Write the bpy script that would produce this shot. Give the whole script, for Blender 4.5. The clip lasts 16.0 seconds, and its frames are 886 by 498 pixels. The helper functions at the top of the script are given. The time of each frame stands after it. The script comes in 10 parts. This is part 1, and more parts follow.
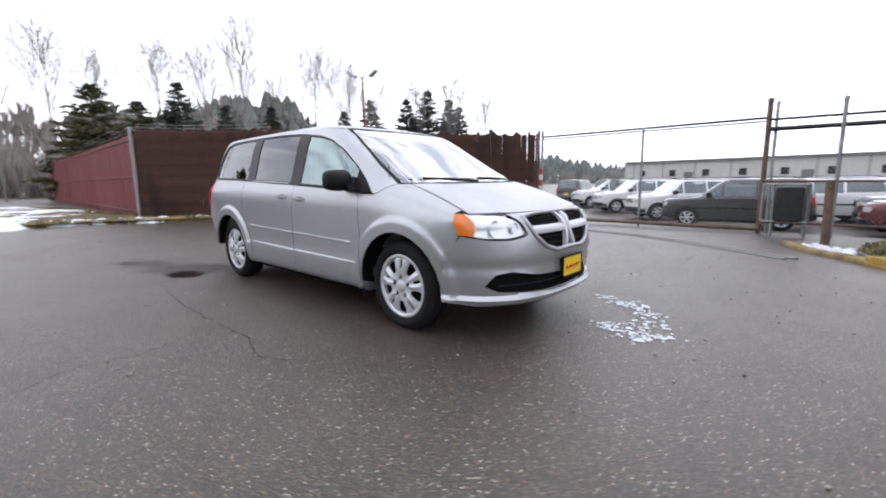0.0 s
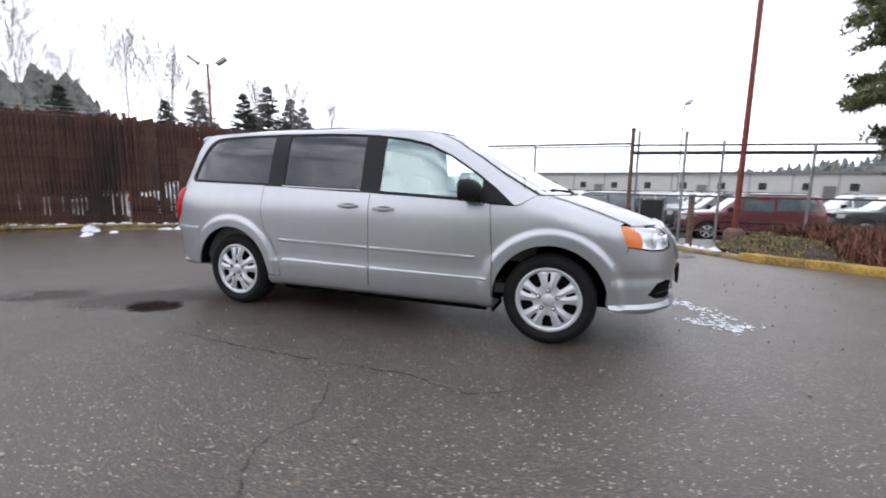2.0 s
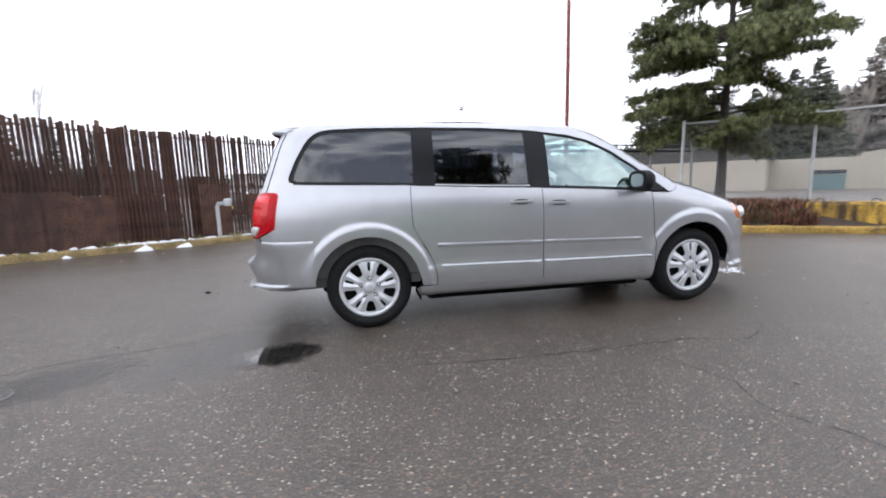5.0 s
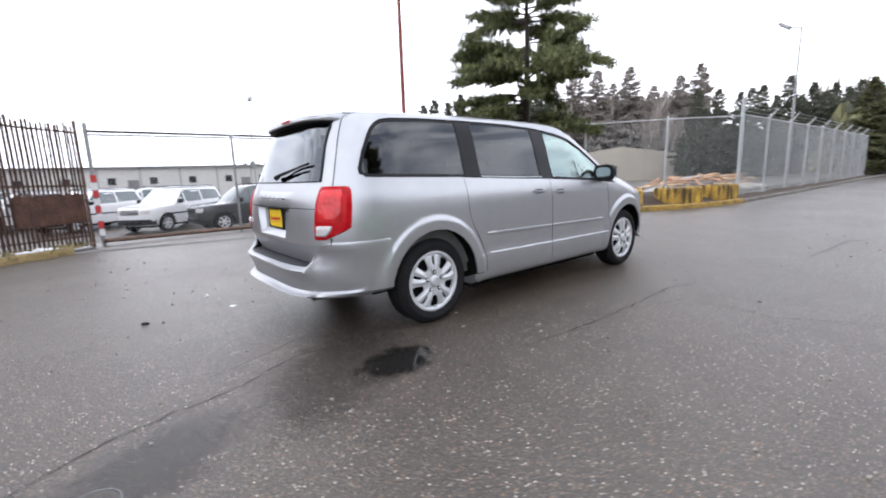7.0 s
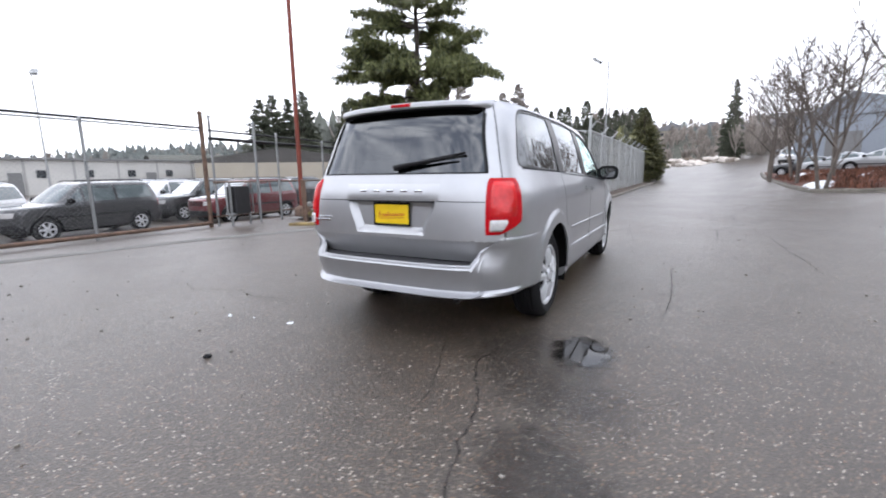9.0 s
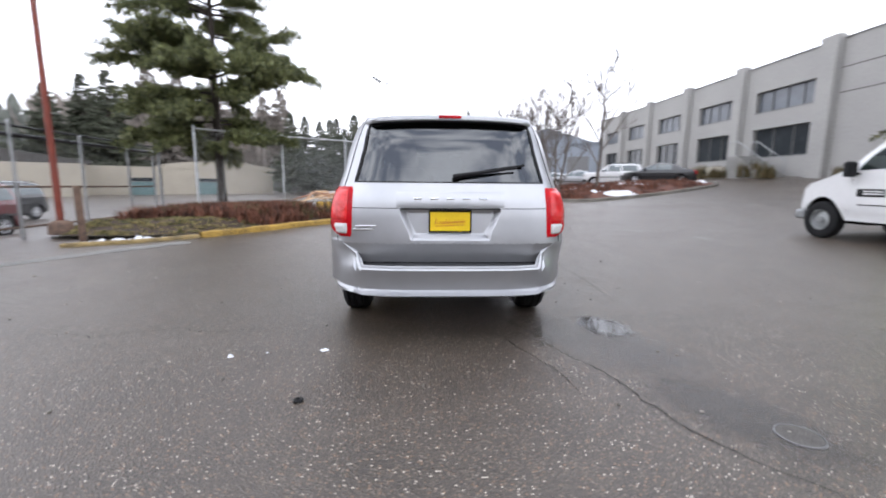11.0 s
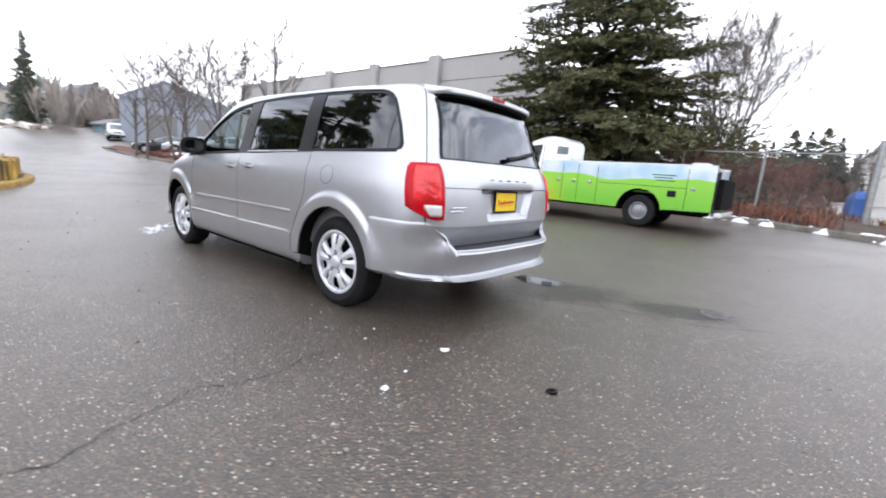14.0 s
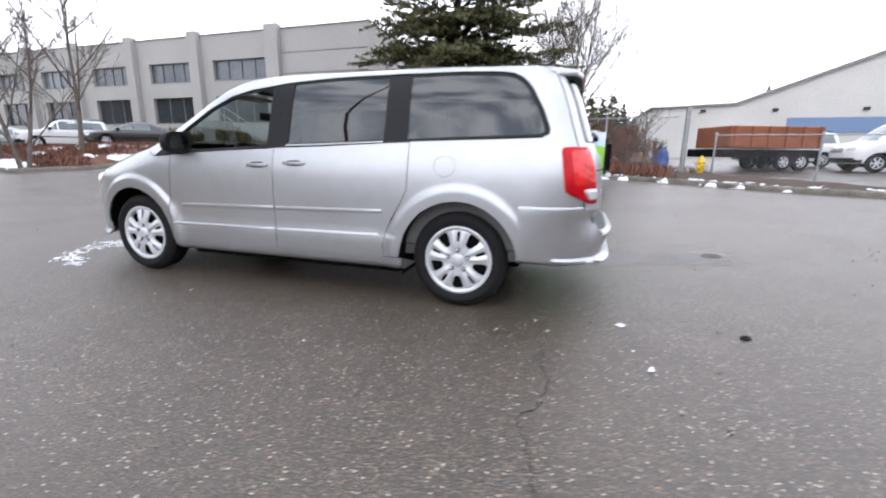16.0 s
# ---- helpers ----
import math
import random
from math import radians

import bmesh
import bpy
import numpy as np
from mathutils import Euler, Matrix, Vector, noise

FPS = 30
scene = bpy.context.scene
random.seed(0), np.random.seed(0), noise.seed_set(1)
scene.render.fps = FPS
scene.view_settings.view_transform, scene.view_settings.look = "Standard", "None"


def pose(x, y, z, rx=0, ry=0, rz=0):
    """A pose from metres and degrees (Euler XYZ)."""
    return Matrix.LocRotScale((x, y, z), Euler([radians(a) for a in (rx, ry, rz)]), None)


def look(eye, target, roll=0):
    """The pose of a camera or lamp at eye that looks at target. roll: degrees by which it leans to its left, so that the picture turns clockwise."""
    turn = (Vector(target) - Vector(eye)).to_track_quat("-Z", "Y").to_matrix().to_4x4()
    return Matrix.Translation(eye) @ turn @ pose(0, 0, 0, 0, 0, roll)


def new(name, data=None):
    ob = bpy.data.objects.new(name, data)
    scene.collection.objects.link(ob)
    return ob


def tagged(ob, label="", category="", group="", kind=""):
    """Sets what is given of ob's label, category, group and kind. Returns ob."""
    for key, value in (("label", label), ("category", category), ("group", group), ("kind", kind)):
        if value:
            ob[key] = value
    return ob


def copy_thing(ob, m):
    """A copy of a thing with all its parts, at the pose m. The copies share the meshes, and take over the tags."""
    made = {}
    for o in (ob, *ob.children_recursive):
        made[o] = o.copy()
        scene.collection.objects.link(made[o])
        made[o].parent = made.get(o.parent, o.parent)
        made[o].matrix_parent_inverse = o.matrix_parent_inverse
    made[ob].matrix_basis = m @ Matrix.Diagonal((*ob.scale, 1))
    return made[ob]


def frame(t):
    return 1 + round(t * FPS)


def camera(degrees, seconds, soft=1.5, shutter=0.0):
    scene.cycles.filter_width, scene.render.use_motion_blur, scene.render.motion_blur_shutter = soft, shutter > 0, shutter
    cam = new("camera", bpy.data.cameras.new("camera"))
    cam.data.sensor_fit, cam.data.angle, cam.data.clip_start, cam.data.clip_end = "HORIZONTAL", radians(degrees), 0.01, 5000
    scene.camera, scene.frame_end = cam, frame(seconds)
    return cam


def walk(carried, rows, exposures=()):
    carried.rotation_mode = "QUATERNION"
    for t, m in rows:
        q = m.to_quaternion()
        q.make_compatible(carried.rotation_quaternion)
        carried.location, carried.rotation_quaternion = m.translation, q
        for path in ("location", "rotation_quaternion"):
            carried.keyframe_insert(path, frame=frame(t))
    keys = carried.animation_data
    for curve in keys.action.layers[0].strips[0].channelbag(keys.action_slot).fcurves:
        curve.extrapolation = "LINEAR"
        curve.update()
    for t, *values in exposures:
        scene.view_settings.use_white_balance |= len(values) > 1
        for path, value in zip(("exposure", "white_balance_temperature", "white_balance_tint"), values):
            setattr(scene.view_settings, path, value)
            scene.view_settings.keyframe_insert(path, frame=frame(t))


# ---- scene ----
cam = camera(91.9, 16.0, soft=1.9, shutter=0.5)
PATH = [
    (0, (4.0, -3.123, 1.172), (2.67, -1.663, 0.856), -0.8),
    (0.5, (3.503, -3.495, 1.162), (2.329, -1.909, 0.836), -1.6),
    (1, (2.991, -3.793, 1.169), (1.962, -2.104, 0.873), -0.2),
    (1.5, (2.44, -4.021, 1.173), (1.576, -2.244, 0.866), 1.0),
    (2, (1.875, -4.209, 1.21), (1.197, -2.35, 0.921), 0.8),
    (2.5, (1.307, -4.341, 1.206), (0.772, -2.436, 0.917), 0.0),
    (3, (0.747, -4.453, 1.22), (0.343, -2.516, 0.926), 0.6),
    (3.5, (0.163, -4.539, 1.225), (-0.041, -2.576, 0.906), -0.1),
    (3.7, (-0.084, -4.542, 1.195), (-0.226, -2.572, 0.883), -1.6),
    (5.8, (-2.483, -4.365, 1.205), (-1.797, -2.507, 0.901), -0.6),
    (6, (-2.717, -4.237, 1.234), (-1.957, -2.418, 0.893), -0.9),
    (6.5, (-3.224, -3.995, 1.239), (-2.193, -2.308, 0.936), -1.0),
    (7, (-3.672, -3.637, 1.221), (-2.421, -2.116, 0.88), -2.0),
    (7.5, (-4.069, -3.242, 1.249), (-2.685, -1.829, 0.95), -1.3),
    (8, (-4.444, -2.815, 1.248), (-2.893, -1.589, 0.945), -1.3),
    (8.2, (-4.572, -2.609, 1.236), (-2.97, -1.451, 0.929), -1.3),
    (10.5, (-5.602, -0.363, 1.185), (-3.658, -0.049, 0.836), 1.0),
    (11, (-5.652, 0.197, 1.194), (-3.677, 0.107, 0.892), 0.5),
    (11.5, (-5.585, 0.728, 1.179), (-3.65, 0.342, 0.85), -0.4),
    (12, (-5.502, 1.245, 1.169), (-3.64, 0.564, 0.907), 0.4),
    (12.5, (-5.306, 1.731, 1.15), (-3.549, 0.824, 0.847), 2.2),
    (13, (-5.033, 2.177, 1.146), (-3.4, 1.065, 0.839), 3.8),
    (13.5, (-4.684, 2.589, 1.137), (-3.281, 1.201, 0.808), 3.6),
    (14, (-4.253, 2.944, 1.126), (-3.015, 1.415, 0.765), 4.4),
    (14.5, (-3.828, 3.317, 1.128), (-2.783, 1.648, 0.777), 3.8),
    (15, (-3.361, 3.579, 1.111), (-2.5, 1.811, 0.744), 1.5),
    (15.5, (-2.878, 3.786, 1.127), (-2.235, 1.923, 0.785), 0.7),
    (16, (-2.366, 3.844, 1.122), (-1.769, 1.986, 0.683), 0.6),
]
walk(cam, [(t, look(eye, target, roll)) for t, eye, target, roll in PATH], [(0.0, -0.24, 6330, 14), (3.0, -0.08, 6330, 14), (6.0, 0.12, 6330, 14), (8.0, 0.03, 6330, 14), (11.0, 0.14, 6330, 14), (13.0, 0.16, 6330, 14), (14.5, 0.42, 6330, 14), (15.5, 0.38, 6330, 14), (16.0, 0.26, 6330, 14)])

# ---- world, sun and exposure ----
world = bpy.data.worlds.new("overcast_sky")
scene.world = world
world.use_nodes = True
wn, wl = world.node_tree.nodes, world.node_tree.links
wn.clear()
w_out, w_bg = wn.new("ShaderNodeOutputWorld"), wn.new("ShaderNodeBackground")
w_sky = wn.new("ShaderNodeTexSky")
w_sky.sky_type, w_sky.sun_disc = "NISHITA", False
w_sky.sun_elevation, w_sky.sun_rotation = radians(81), radians(288)
w_grey = wn.new("ShaderNodeHueSaturation")
w_grey.inputs["Saturation"].default_value = 0.12
w_grey.inputs["Value"].default_value = 0.10
w_co = wn.new("ShaderNodeTexCoord")
w_map = wn.new("ShaderNodeMapping")
w_map.inputs["Scale"].default_value = (1.0, 1.0, 2.6)
w_noise = wn.new("ShaderNodeTexNoise")
w_noise.inputs["Scale"].default_value, w_noise.inputs["Detail"].default_value = 5.2, 8.0
w_ramp = wn.new("ShaderNodeValToRGB")
w_ramp.color_ramp.elements[0].position, w_ramp.color_ramp.elements[0].color = 0.41, (0.22, 0.27, 0.37, 1)
w_ramp.color_ramp.elements[1].position, w_ramp.color_ramp.elements[1].color = 0.60, (1.0, 1.03, 1.06, 1)
w_sep = wn.new("ShaderNodeSeparateXYZ")
w_high = wn.new("ShaderNodeMapRange")
w_high.inputs["From Min"].default_value, w_high.inputs["From Max"].default_value = 0.12, 0.65
w_mix = wn.new("ShaderNodeMix")
w_mix.data_type = "RGBA"
w_mix.inputs["A"].default_value = (0.87, 0.895, 0.945, 1)
w_add = wn.new("ShaderNodeMix")
w_add.data_type = "RGBA"
w_add.inputs["Factor"].default_value = 0.86
wl.new(w_co.outputs["Generated"], w_map.inputs["Vector"])
wl.new(w_map.outputs["Vector"], w_noise.inputs["Vector"])
wl.new(w_noise.outputs["Fac"], w_ramp.inputs["Fac"])
wl.new(w_co.outputs["Generated"], w_sep.inputs["Vector"])
wl.new(w_sep.outputs["Z"], w_high.inputs["Value"])
wl.new(w_high.outputs["Result"], w_mix.inputs["Factor"])
wl.new(w_ramp.outputs["Color"], w_mix.inputs["B"])
wl.new(w_sky.outputs["Color"], w_grey.inputs["Color"])
wl.new(w_grey.outputs["Color"], w_add.inputs["A"])
wl.new(w_mix.outputs["Result"], w_add.inputs["B"])
wl.new(w_add.outputs["Result"], w_bg.inputs["Color"])
w_bg.inputs["Strength"].default_value = 2.7
wl.new(w_bg.outputs["Background"], w_out.inputs["Surface"])

sun = new("sun", bpy.data.lights.new("sun", "SUN"))
sun.data.energy, sun.data.angle, sun.data.color = 0.7, radians(115), (1.0, 0.97, 0.93)
sun.matrix_world = look((0, 0, 40), (6, -2, 0))
scene.view_settings.exposure = 0.0


# ---- mesh helpers ----
class Geo:
    """Vertices and faces of one mesh in the making."""

    def __init__(self):
        self.v, self.f = [], []

    def add(self, vs, fs):
        n = len(self.v)
        self.v.extend(vs)
        self.f.extend([tuple(i + n for i in f) for f in fs])
        return self

    def box(self, x0, x1, y0, y1, z0, z1, c=0.0):
        """A box, its edges chamfered by c."""
        if c <= 0:
            vs = [(x, y, z) for z in (z0, z1) for y in (y0, y1) for x in (x0, x1)]
            return self.add(vs, [(0, 2, 3, 1), (4, 5, 7, 6), (0, 1, 5, 4), (2, 6, 7, 3), (0, 4, 6, 2), (1, 3, 7, 5)])
        lo, hi = (x0, y0, z0), (x1, y1, z1)
        vs, idx = [], {}
        for sx in (0, 1):
            for sy in (0, 1):
                for sz in (0, 1):
                    s = (sx, sy, sz)
                    for a in range(3):
                        p = [(hi if s[k] else lo)[k] + (0 if k == a else (-c if s[k] else c)) for k in range(3)]
                        idx[(s, a)] = len(vs)
                        vs.append(tuple(p))
        fs = []
        for a in range(3):
            b, d = (a + 1) % 3, (a + 2) % 3
            for sa in (0, 1):
                q = []
                for sb, sd in ((0, 0), (1, 0), (1, 1), (0, 1)):
                    s = [0, 0, 0]
                    s[a], s[b], s[d] = sa, sb, sd
                    q.append(idx[(tuple(s), a)])
                fs.append(tuple(q if sa else q[::-1]))
            for sb in (0, 1):
                for sd in (0, 1):
                    s0, s1 = [0, 0, 0], [0, 0, 0]
                    s0[a], s1[a] = 0, 1
                    s0[b] = s1[b] = sb
                    s0[d] = s1[d] = sd
                    q = [idx[(tuple(s0), b)], idx[(tuple(s1), b)], idx[(tuple(s1), d)], idx[(tuple(s0), d)]]
                    fs.append(tuple(q if sb != sd else q[::-1]))
        for s in [(a, b, d) for a in (0, 1) for b in (0, 1) for d in (0, 1)]:
            q = [idx[(s, 0)], idx[(s, 1)], idx[(s, 2)]]
            fs.append(tuple(q if sum(s) % 2 else q[::-1]))
        return self.add(vs, fs)

    def tube(self, pts, rad, n=8, caps=True):
        """A round bar along pts; rad is one radius or one for each point."""
        pts = [Vector(p) for p in pts]
        rs = rad if isinstance(rad, (list, tuple)) else [rad] * len(pts)
        base = len(self.v)
        ref = None
        for i, p in enumerate(pts):
            d = (pts[min(i + 1, len(pts) - 1)] - pts[max(i - 1, 0)])
            d = d.normalized() if d.length > 1e-9 else Vector((0, 0, 1))
            if ref is None:
                ref = d.orthogonal().normalized()
            ref = (ref - d * ref.dot(d))
            ref = ref.normalized() if ref.length > 1e-6 else d.orthogonal().normalized()
            b = d.cross(ref)
            for k in range(n):
                a = 2 * math.pi * k / n
                self.v.append(tuple(p + rs[i] * (math.cos(a) * ref + math.sin(a) * b)))
        for i in range(len(pts) - 1):
            for k in range(n):
                k2 = (k + 1) % n
                self.f.append((base + i * n + k, base + i * n + k2, base + (i + 1) * n + k2, base + (i + 1) * n + k))
        if caps:
            self.f.append(tuple(base + k for k in range(n))[::-1])
            self.f.append(tuple(base + (len(pts) - 1) * n + k for k in range(n)))
        return self

    def prism(self, poly, lo, hi, axis="y"):
        """A flat outline pushed from lo to hi along an axis; the outline's pairs are the two other axes in order."""
        n = len(poly)

        def at(p, d):
            return {"x": (d, p[0], p[1]), "y": (p[0], d, p[1]), "z": (p[0], p[1], d)}[axis]
        vs = [at(p, lo) for p in poly] + [at(p, hi) for p in poly]
        fs = [tuple(range(n)), tuple(range(2 * n - 1, n - 1, -1))]
        fs += [(i + n, (i + 1) % n + n, (i + 1) % n, i) for i in range(n)]
        return self.add(vs, fs)

    def grid(self, rows, close=False):
        """Faces between rows of points of one length."""
        base, m = len(self.v), len(rows[0])
        for r in rows:
            self.v.extend(tuple(p) for p in r)
        for i in range(len(rows) - 1):
            for k in range(m if close else m - 1):
                k2 = (k + 1) % m
                self.f.append((base + i * m + k, base + i * m + k2, base + (i + 1) * m + k2, base + (i + 1) * m + k))
        return self

    def spin(self, profile, n=32, axis="y", at=(0, 0, 0)):
        """A turned body: profile of (radius, offset along the axis)."""
        rows = []
        for r, d in profile:
            row = []
            for k in range(n):
                a = 2 * math.pi * k / n
                c, s = r * math.cos(a), r * math.sin(a)
                p = {"y": (c, d, s), "z": (c, s, d), "x": (d, c, s)}[axis]
                row.append((p[0] + at[0], p[1] + at[1], p[2] + at[2]))
            rows.append(row)
        return self.grid(rows, close=True)

    def move(self, m, start=0):
        self.v[start:] = [tuple(m @ Vector(p)) for p in self.v[start:]]
        return self


def mesh_of(name, geo, material, smooth=None):
    me = bpy.data.meshes.new(name)
    me.from_pydata(geo.v, [], geo.f)
    if smooth is not None:
        bm = bmesh.new()
        bm.from_mesh(me)
        bmesh.ops.remove_doubles(bm, verts=bm.verts, dist=1e-5)
        bmesh.ops.recalc_face_normals(bm, faces=bm.faces)
        bm.to_mesh(me)
        bm.free()
        me.polygons.foreach_set("use_smooth", [True] * len(me.polygons))
        me.set_sharp_from_angle(angle=radians(smooth))
    me.materials.append(material)
    me.update()
    return me


def part(name, geo, material, parent=None, label="", smooth=None):
    """One mesh object; under a parent it is that thing's part."""
    ob = new(name, geo if isinstance(geo, bpy.types.Mesh) else mesh_of(name, geo, material, smooth))
    if parent is not None:
        ob.parent = parent
    return tagged(ob, label)


def thing(name, m, label, category, group="", kind=""):
    ob = new(name)
    ob.matrix_basis = m
    return tagged(ob, label, category, group, kind)


def lerp(a, b, t):
    return a + (b - a) * t


def smooth01(a, b, x):
    t = min(1.0, max(0.0, (x - a) / (b - a)))
    return t * t * (3 - 2 * t)


def table(xs, ys):
    """A smooth curve through given pairs."""
    xs, ys = list(xs), list(ys)
    m = []
    for i in range(len(xs)):
        if i in (0, len(xs) - 1):
            j = 0 if i == 0 else len(xs) - 2
            m.append((ys[j + 1] - ys[j]) / (xs[j + 1] - xs[j]))
        else:
            a, b = (ys[i] - ys[i - 1]) / (xs[i] - xs[i - 1]), (ys[i + 1] - ys[i]) / (xs[i + 1] - xs[i])
            m.append(0.0 if a * b <= 0 else 2 * a * b / (a + b))

    def f(x):
        if x <= xs[0]:
            return ys[0]
        if x >= xs[-1]:
            return ys[-1]
        i = max(k for k in range(len(xs) - 1) if xs[k] <= x)
        h = xs[i + 1] - xs[i]
        t = (x - xs[i]) / h
        return ((2 * t ** 3 - 3 * t * t + 1) * ys[i] + (t ** 3 - 2 * t * t + t) * h * m[i]
                + (-2 * t ** 3 + 3 * t * t) * ys[i + 1] + (t ** 3 - t * t) * h * m[i + 1])
    return f


# ---- materials ----
def material(name, base, rough=0.5, metal=0.0, vary=0.25, scale=6.0, fine=60.0, bump=0.1, tint=None, coat=0.0, island=0.0, rvary=0.1, spec=0.5, depth=0.004):
    """A surface whose colour, gloss and relief vary at two scales."""
    m = bpy.data.materials.new(name)
    m.use_nodes = True
    n, l = m.node_tree.nodes, m.node_tree.links
    bs = n["Principled BSDF"]
    co = n.new("ShaderNodeTexCoord")
    big, small = n.new("ShaderNodeTexNoise"), n.new("ShaderNodeTexNoise")
    big.inputs["Scale"].default_value, big.inputs["Detail"].default_value = scale, 4
    small.inputs["Scale"].default_value, small.inputs["Detail"].default_value = fine, 3
    l.new(co.outputs["Object"], big.inputs["Vector"])
    l.new(co.outputs["Object"], small.inputs["Vector"])
    both = n.new("ShaderNodeMath")
    both.operation = "MULTIPLY_ADD"
    both.inputs[1].default_value = 0.6
    l.new(small.outputs["Fac"], both.inputs[0])
    half = n.new("ShaderNodeMath")
    half.operation = "MULTIPLY"
    half.inputs[1].default_value = 0.6
    l.new(big.outputs["Fac"], half.inputs[0])
    l.new(half.outputs[0], both.inputs[2])
    ramp = n.new("ShaderNodeMapRange")
    ramp.inputs["From Min"].default_value, ramp.inputs["From Max"].default_value = 0.4, 0.8
    last = both.outputs[0]
    if island:
        rnd = n.new("ShaderNodeNewGeometry")
        mix = n.new("ShaderNodeMath")
        mix.operation = "MULTIPLY_ADD"
        mix.inputs[1].default_value = island
        l.new(rnd.outputs["Random Per Island"], mix.inputs[0])
        sub = n.new("ShaderNodeMath")
        sub.operation = "SUBTRACT"
        sub.inputs[1].default_value = island / 2
        l.new(last, sub.inputs[0])
        l.new(sub.outputs[0], mix.inputs[2])
        last = mix.outputs[0]
    l.new(last, ramp.inputs["Value"])
    col = n.new("ShaderNodeMix")
    col.data_type = "RGBA"
    t = tint or base
    col.inputs["A"].default_value = (*[c * (1 - vary) for c in base], 1)
    col.inputs["B"].default_value = (*[min(1, c * (1 + vary)) for c in t], 1)
    l.new(ramp.outputs["Result"], col.inputs["Factor"])
    l.new(col.outputs["Result"], bs.inputs["Base Color"])
    rr = n.new("ShaderNodeMapRange")
    rr.inputs["To Min"].default_value, rr.inputs["To Max"].default_value = max(0.02, rough - rvary), min(1, rough + rvary)
    l.new(big.outputs["Fac"], rr.inputs["Value"])
    l.new(rr.outputs["Result"], bs.inputs["Roughness"])
    bs.inputs["Metallic"].default_value = metal
    bs.inputs["Specular IOR Level"].default_value = spec
    if coat:
        bs.inputs["Coat Weight"].default_value, bs.inputs["Coat Roughness"].default_value = coat, 0.04
    if bump:
        bp = n.new("ShaderNodeBump")
        bp.inputs["Strength"].default_value, bp.inputs["Distance"].default_value = bump, depth
        l.new(small.outputs["Fac"], bp.inputs["Height"])
        l.new(bp.outputs["Normal"], bs.inputs["Normal"])
    return m


def glass(name, tint, gloss_rough=0.01, ior=2.0, sheen=(1.0, 1.0, 1.0)):
    """A thin pane: clear or tinted, its gloss growing towards grazing angles."""
    m = bpy.data.materials.new(name)
    m.use_nodes = True
    n, l = m.node_tree.nodes, m.node_tree.links
    n.remove(n["Principled BSDF"])
    tr, gl, mx = n.new("ShaderNodeBsdfTransparent"), n.new("ShaderNodeBsdfGlossy"), n.new("ShaderNodeMixShader")
    lw, pw, ma = n.new("ShaderNodeLayerWeight"), n.new("ShaderNodeMath"), n.new("ShaderNodeMath")
    tr.inputs["Color"].default_value = (*tint, 1)
    gl.inputs["Roughness"].default_value = gloss_rough
    gl.inputs["Color"].default_value = (*sheen, 1)
    lw.inputs["Blend"].default_value = 0.5
    pw.operation, ma.operation = "POWER", "MULTIPLY_ADD"
    pw.inputs[1].default_value = 4.0
    f0 = ((ior - 1) / (ior + 1)) ** 2
    ma.inputs[1].default_value, ma.inputs[2].default_value = 1 - f0, f0
    l.new(lw.outputs["Facing"], pw.inputs[0])
    l.new(pw.outputs[0], ma.inputs[0])
    l.new(ma.outputs[0], mx.inputs[0])
    l.new(tr.outputs[0], mx.inputs[1])
    l.new(gl.outputs[0], mx.inputs[2])
    l.new(mx.outputs[0], n["Material Output"].inputs["Surface"])
    return m


def paint(name, base, metal=0.0, rough=0.4, coat=1.0, flake=0.0, dirt=0.15, coat_rough=0.05):
    """Car paint: base coat, metal flake and a clear coat with a film of road dirt."""
    m = material(name, base, rough, metal, vary=0.04, scale=1.2, fine=9, bump=0, rvary=0.05)
    n, l = m.node_tree.nodes, m.node_tree.links
    bs = n["Principled BSDF"]
    bs.inputs["Coat Weight"].default_value = coat
    co = n.new("ShaderNodeTexCoord")
    film = n.new("ShaderNodeTexNoise")
    film.inputs["Scale"].default_value, film.inputs["Detail"].default_value = 2.5, 6
    l.new(co.outputs["Object"], film.inputs["Vector"])
    mr = n.new("ShaderNodeMapRange")
    mr.inputs["To Min"].default_value, mr.inputs["To Max"].default_value = coat_rough, coat_rough + dirt
    l.new(film.outputs["Fac"], mr.inputs["Value"])
    l.new(mr.outputs["Result"], bs.inputs["Coat Roughness"])
    if flake:
        vo = n.new("ShaderNodeTexVoronoi")
        vo.inputs["Scale"].default_value = 900
        l.new(co.outputs["Object"], vo.inputs["Vector"])
        bp = n.new("ShaderNodeBump")
        bp.inputs["Strength"].default_value, bp.inputs["Distance"].default_value = flake, 0.0006
        l.new(vo.outputs["Color"], bp.inputs["Height"])
        l.new(bp.outputs["Normal"], bs.inputs["Normal"])
    return m


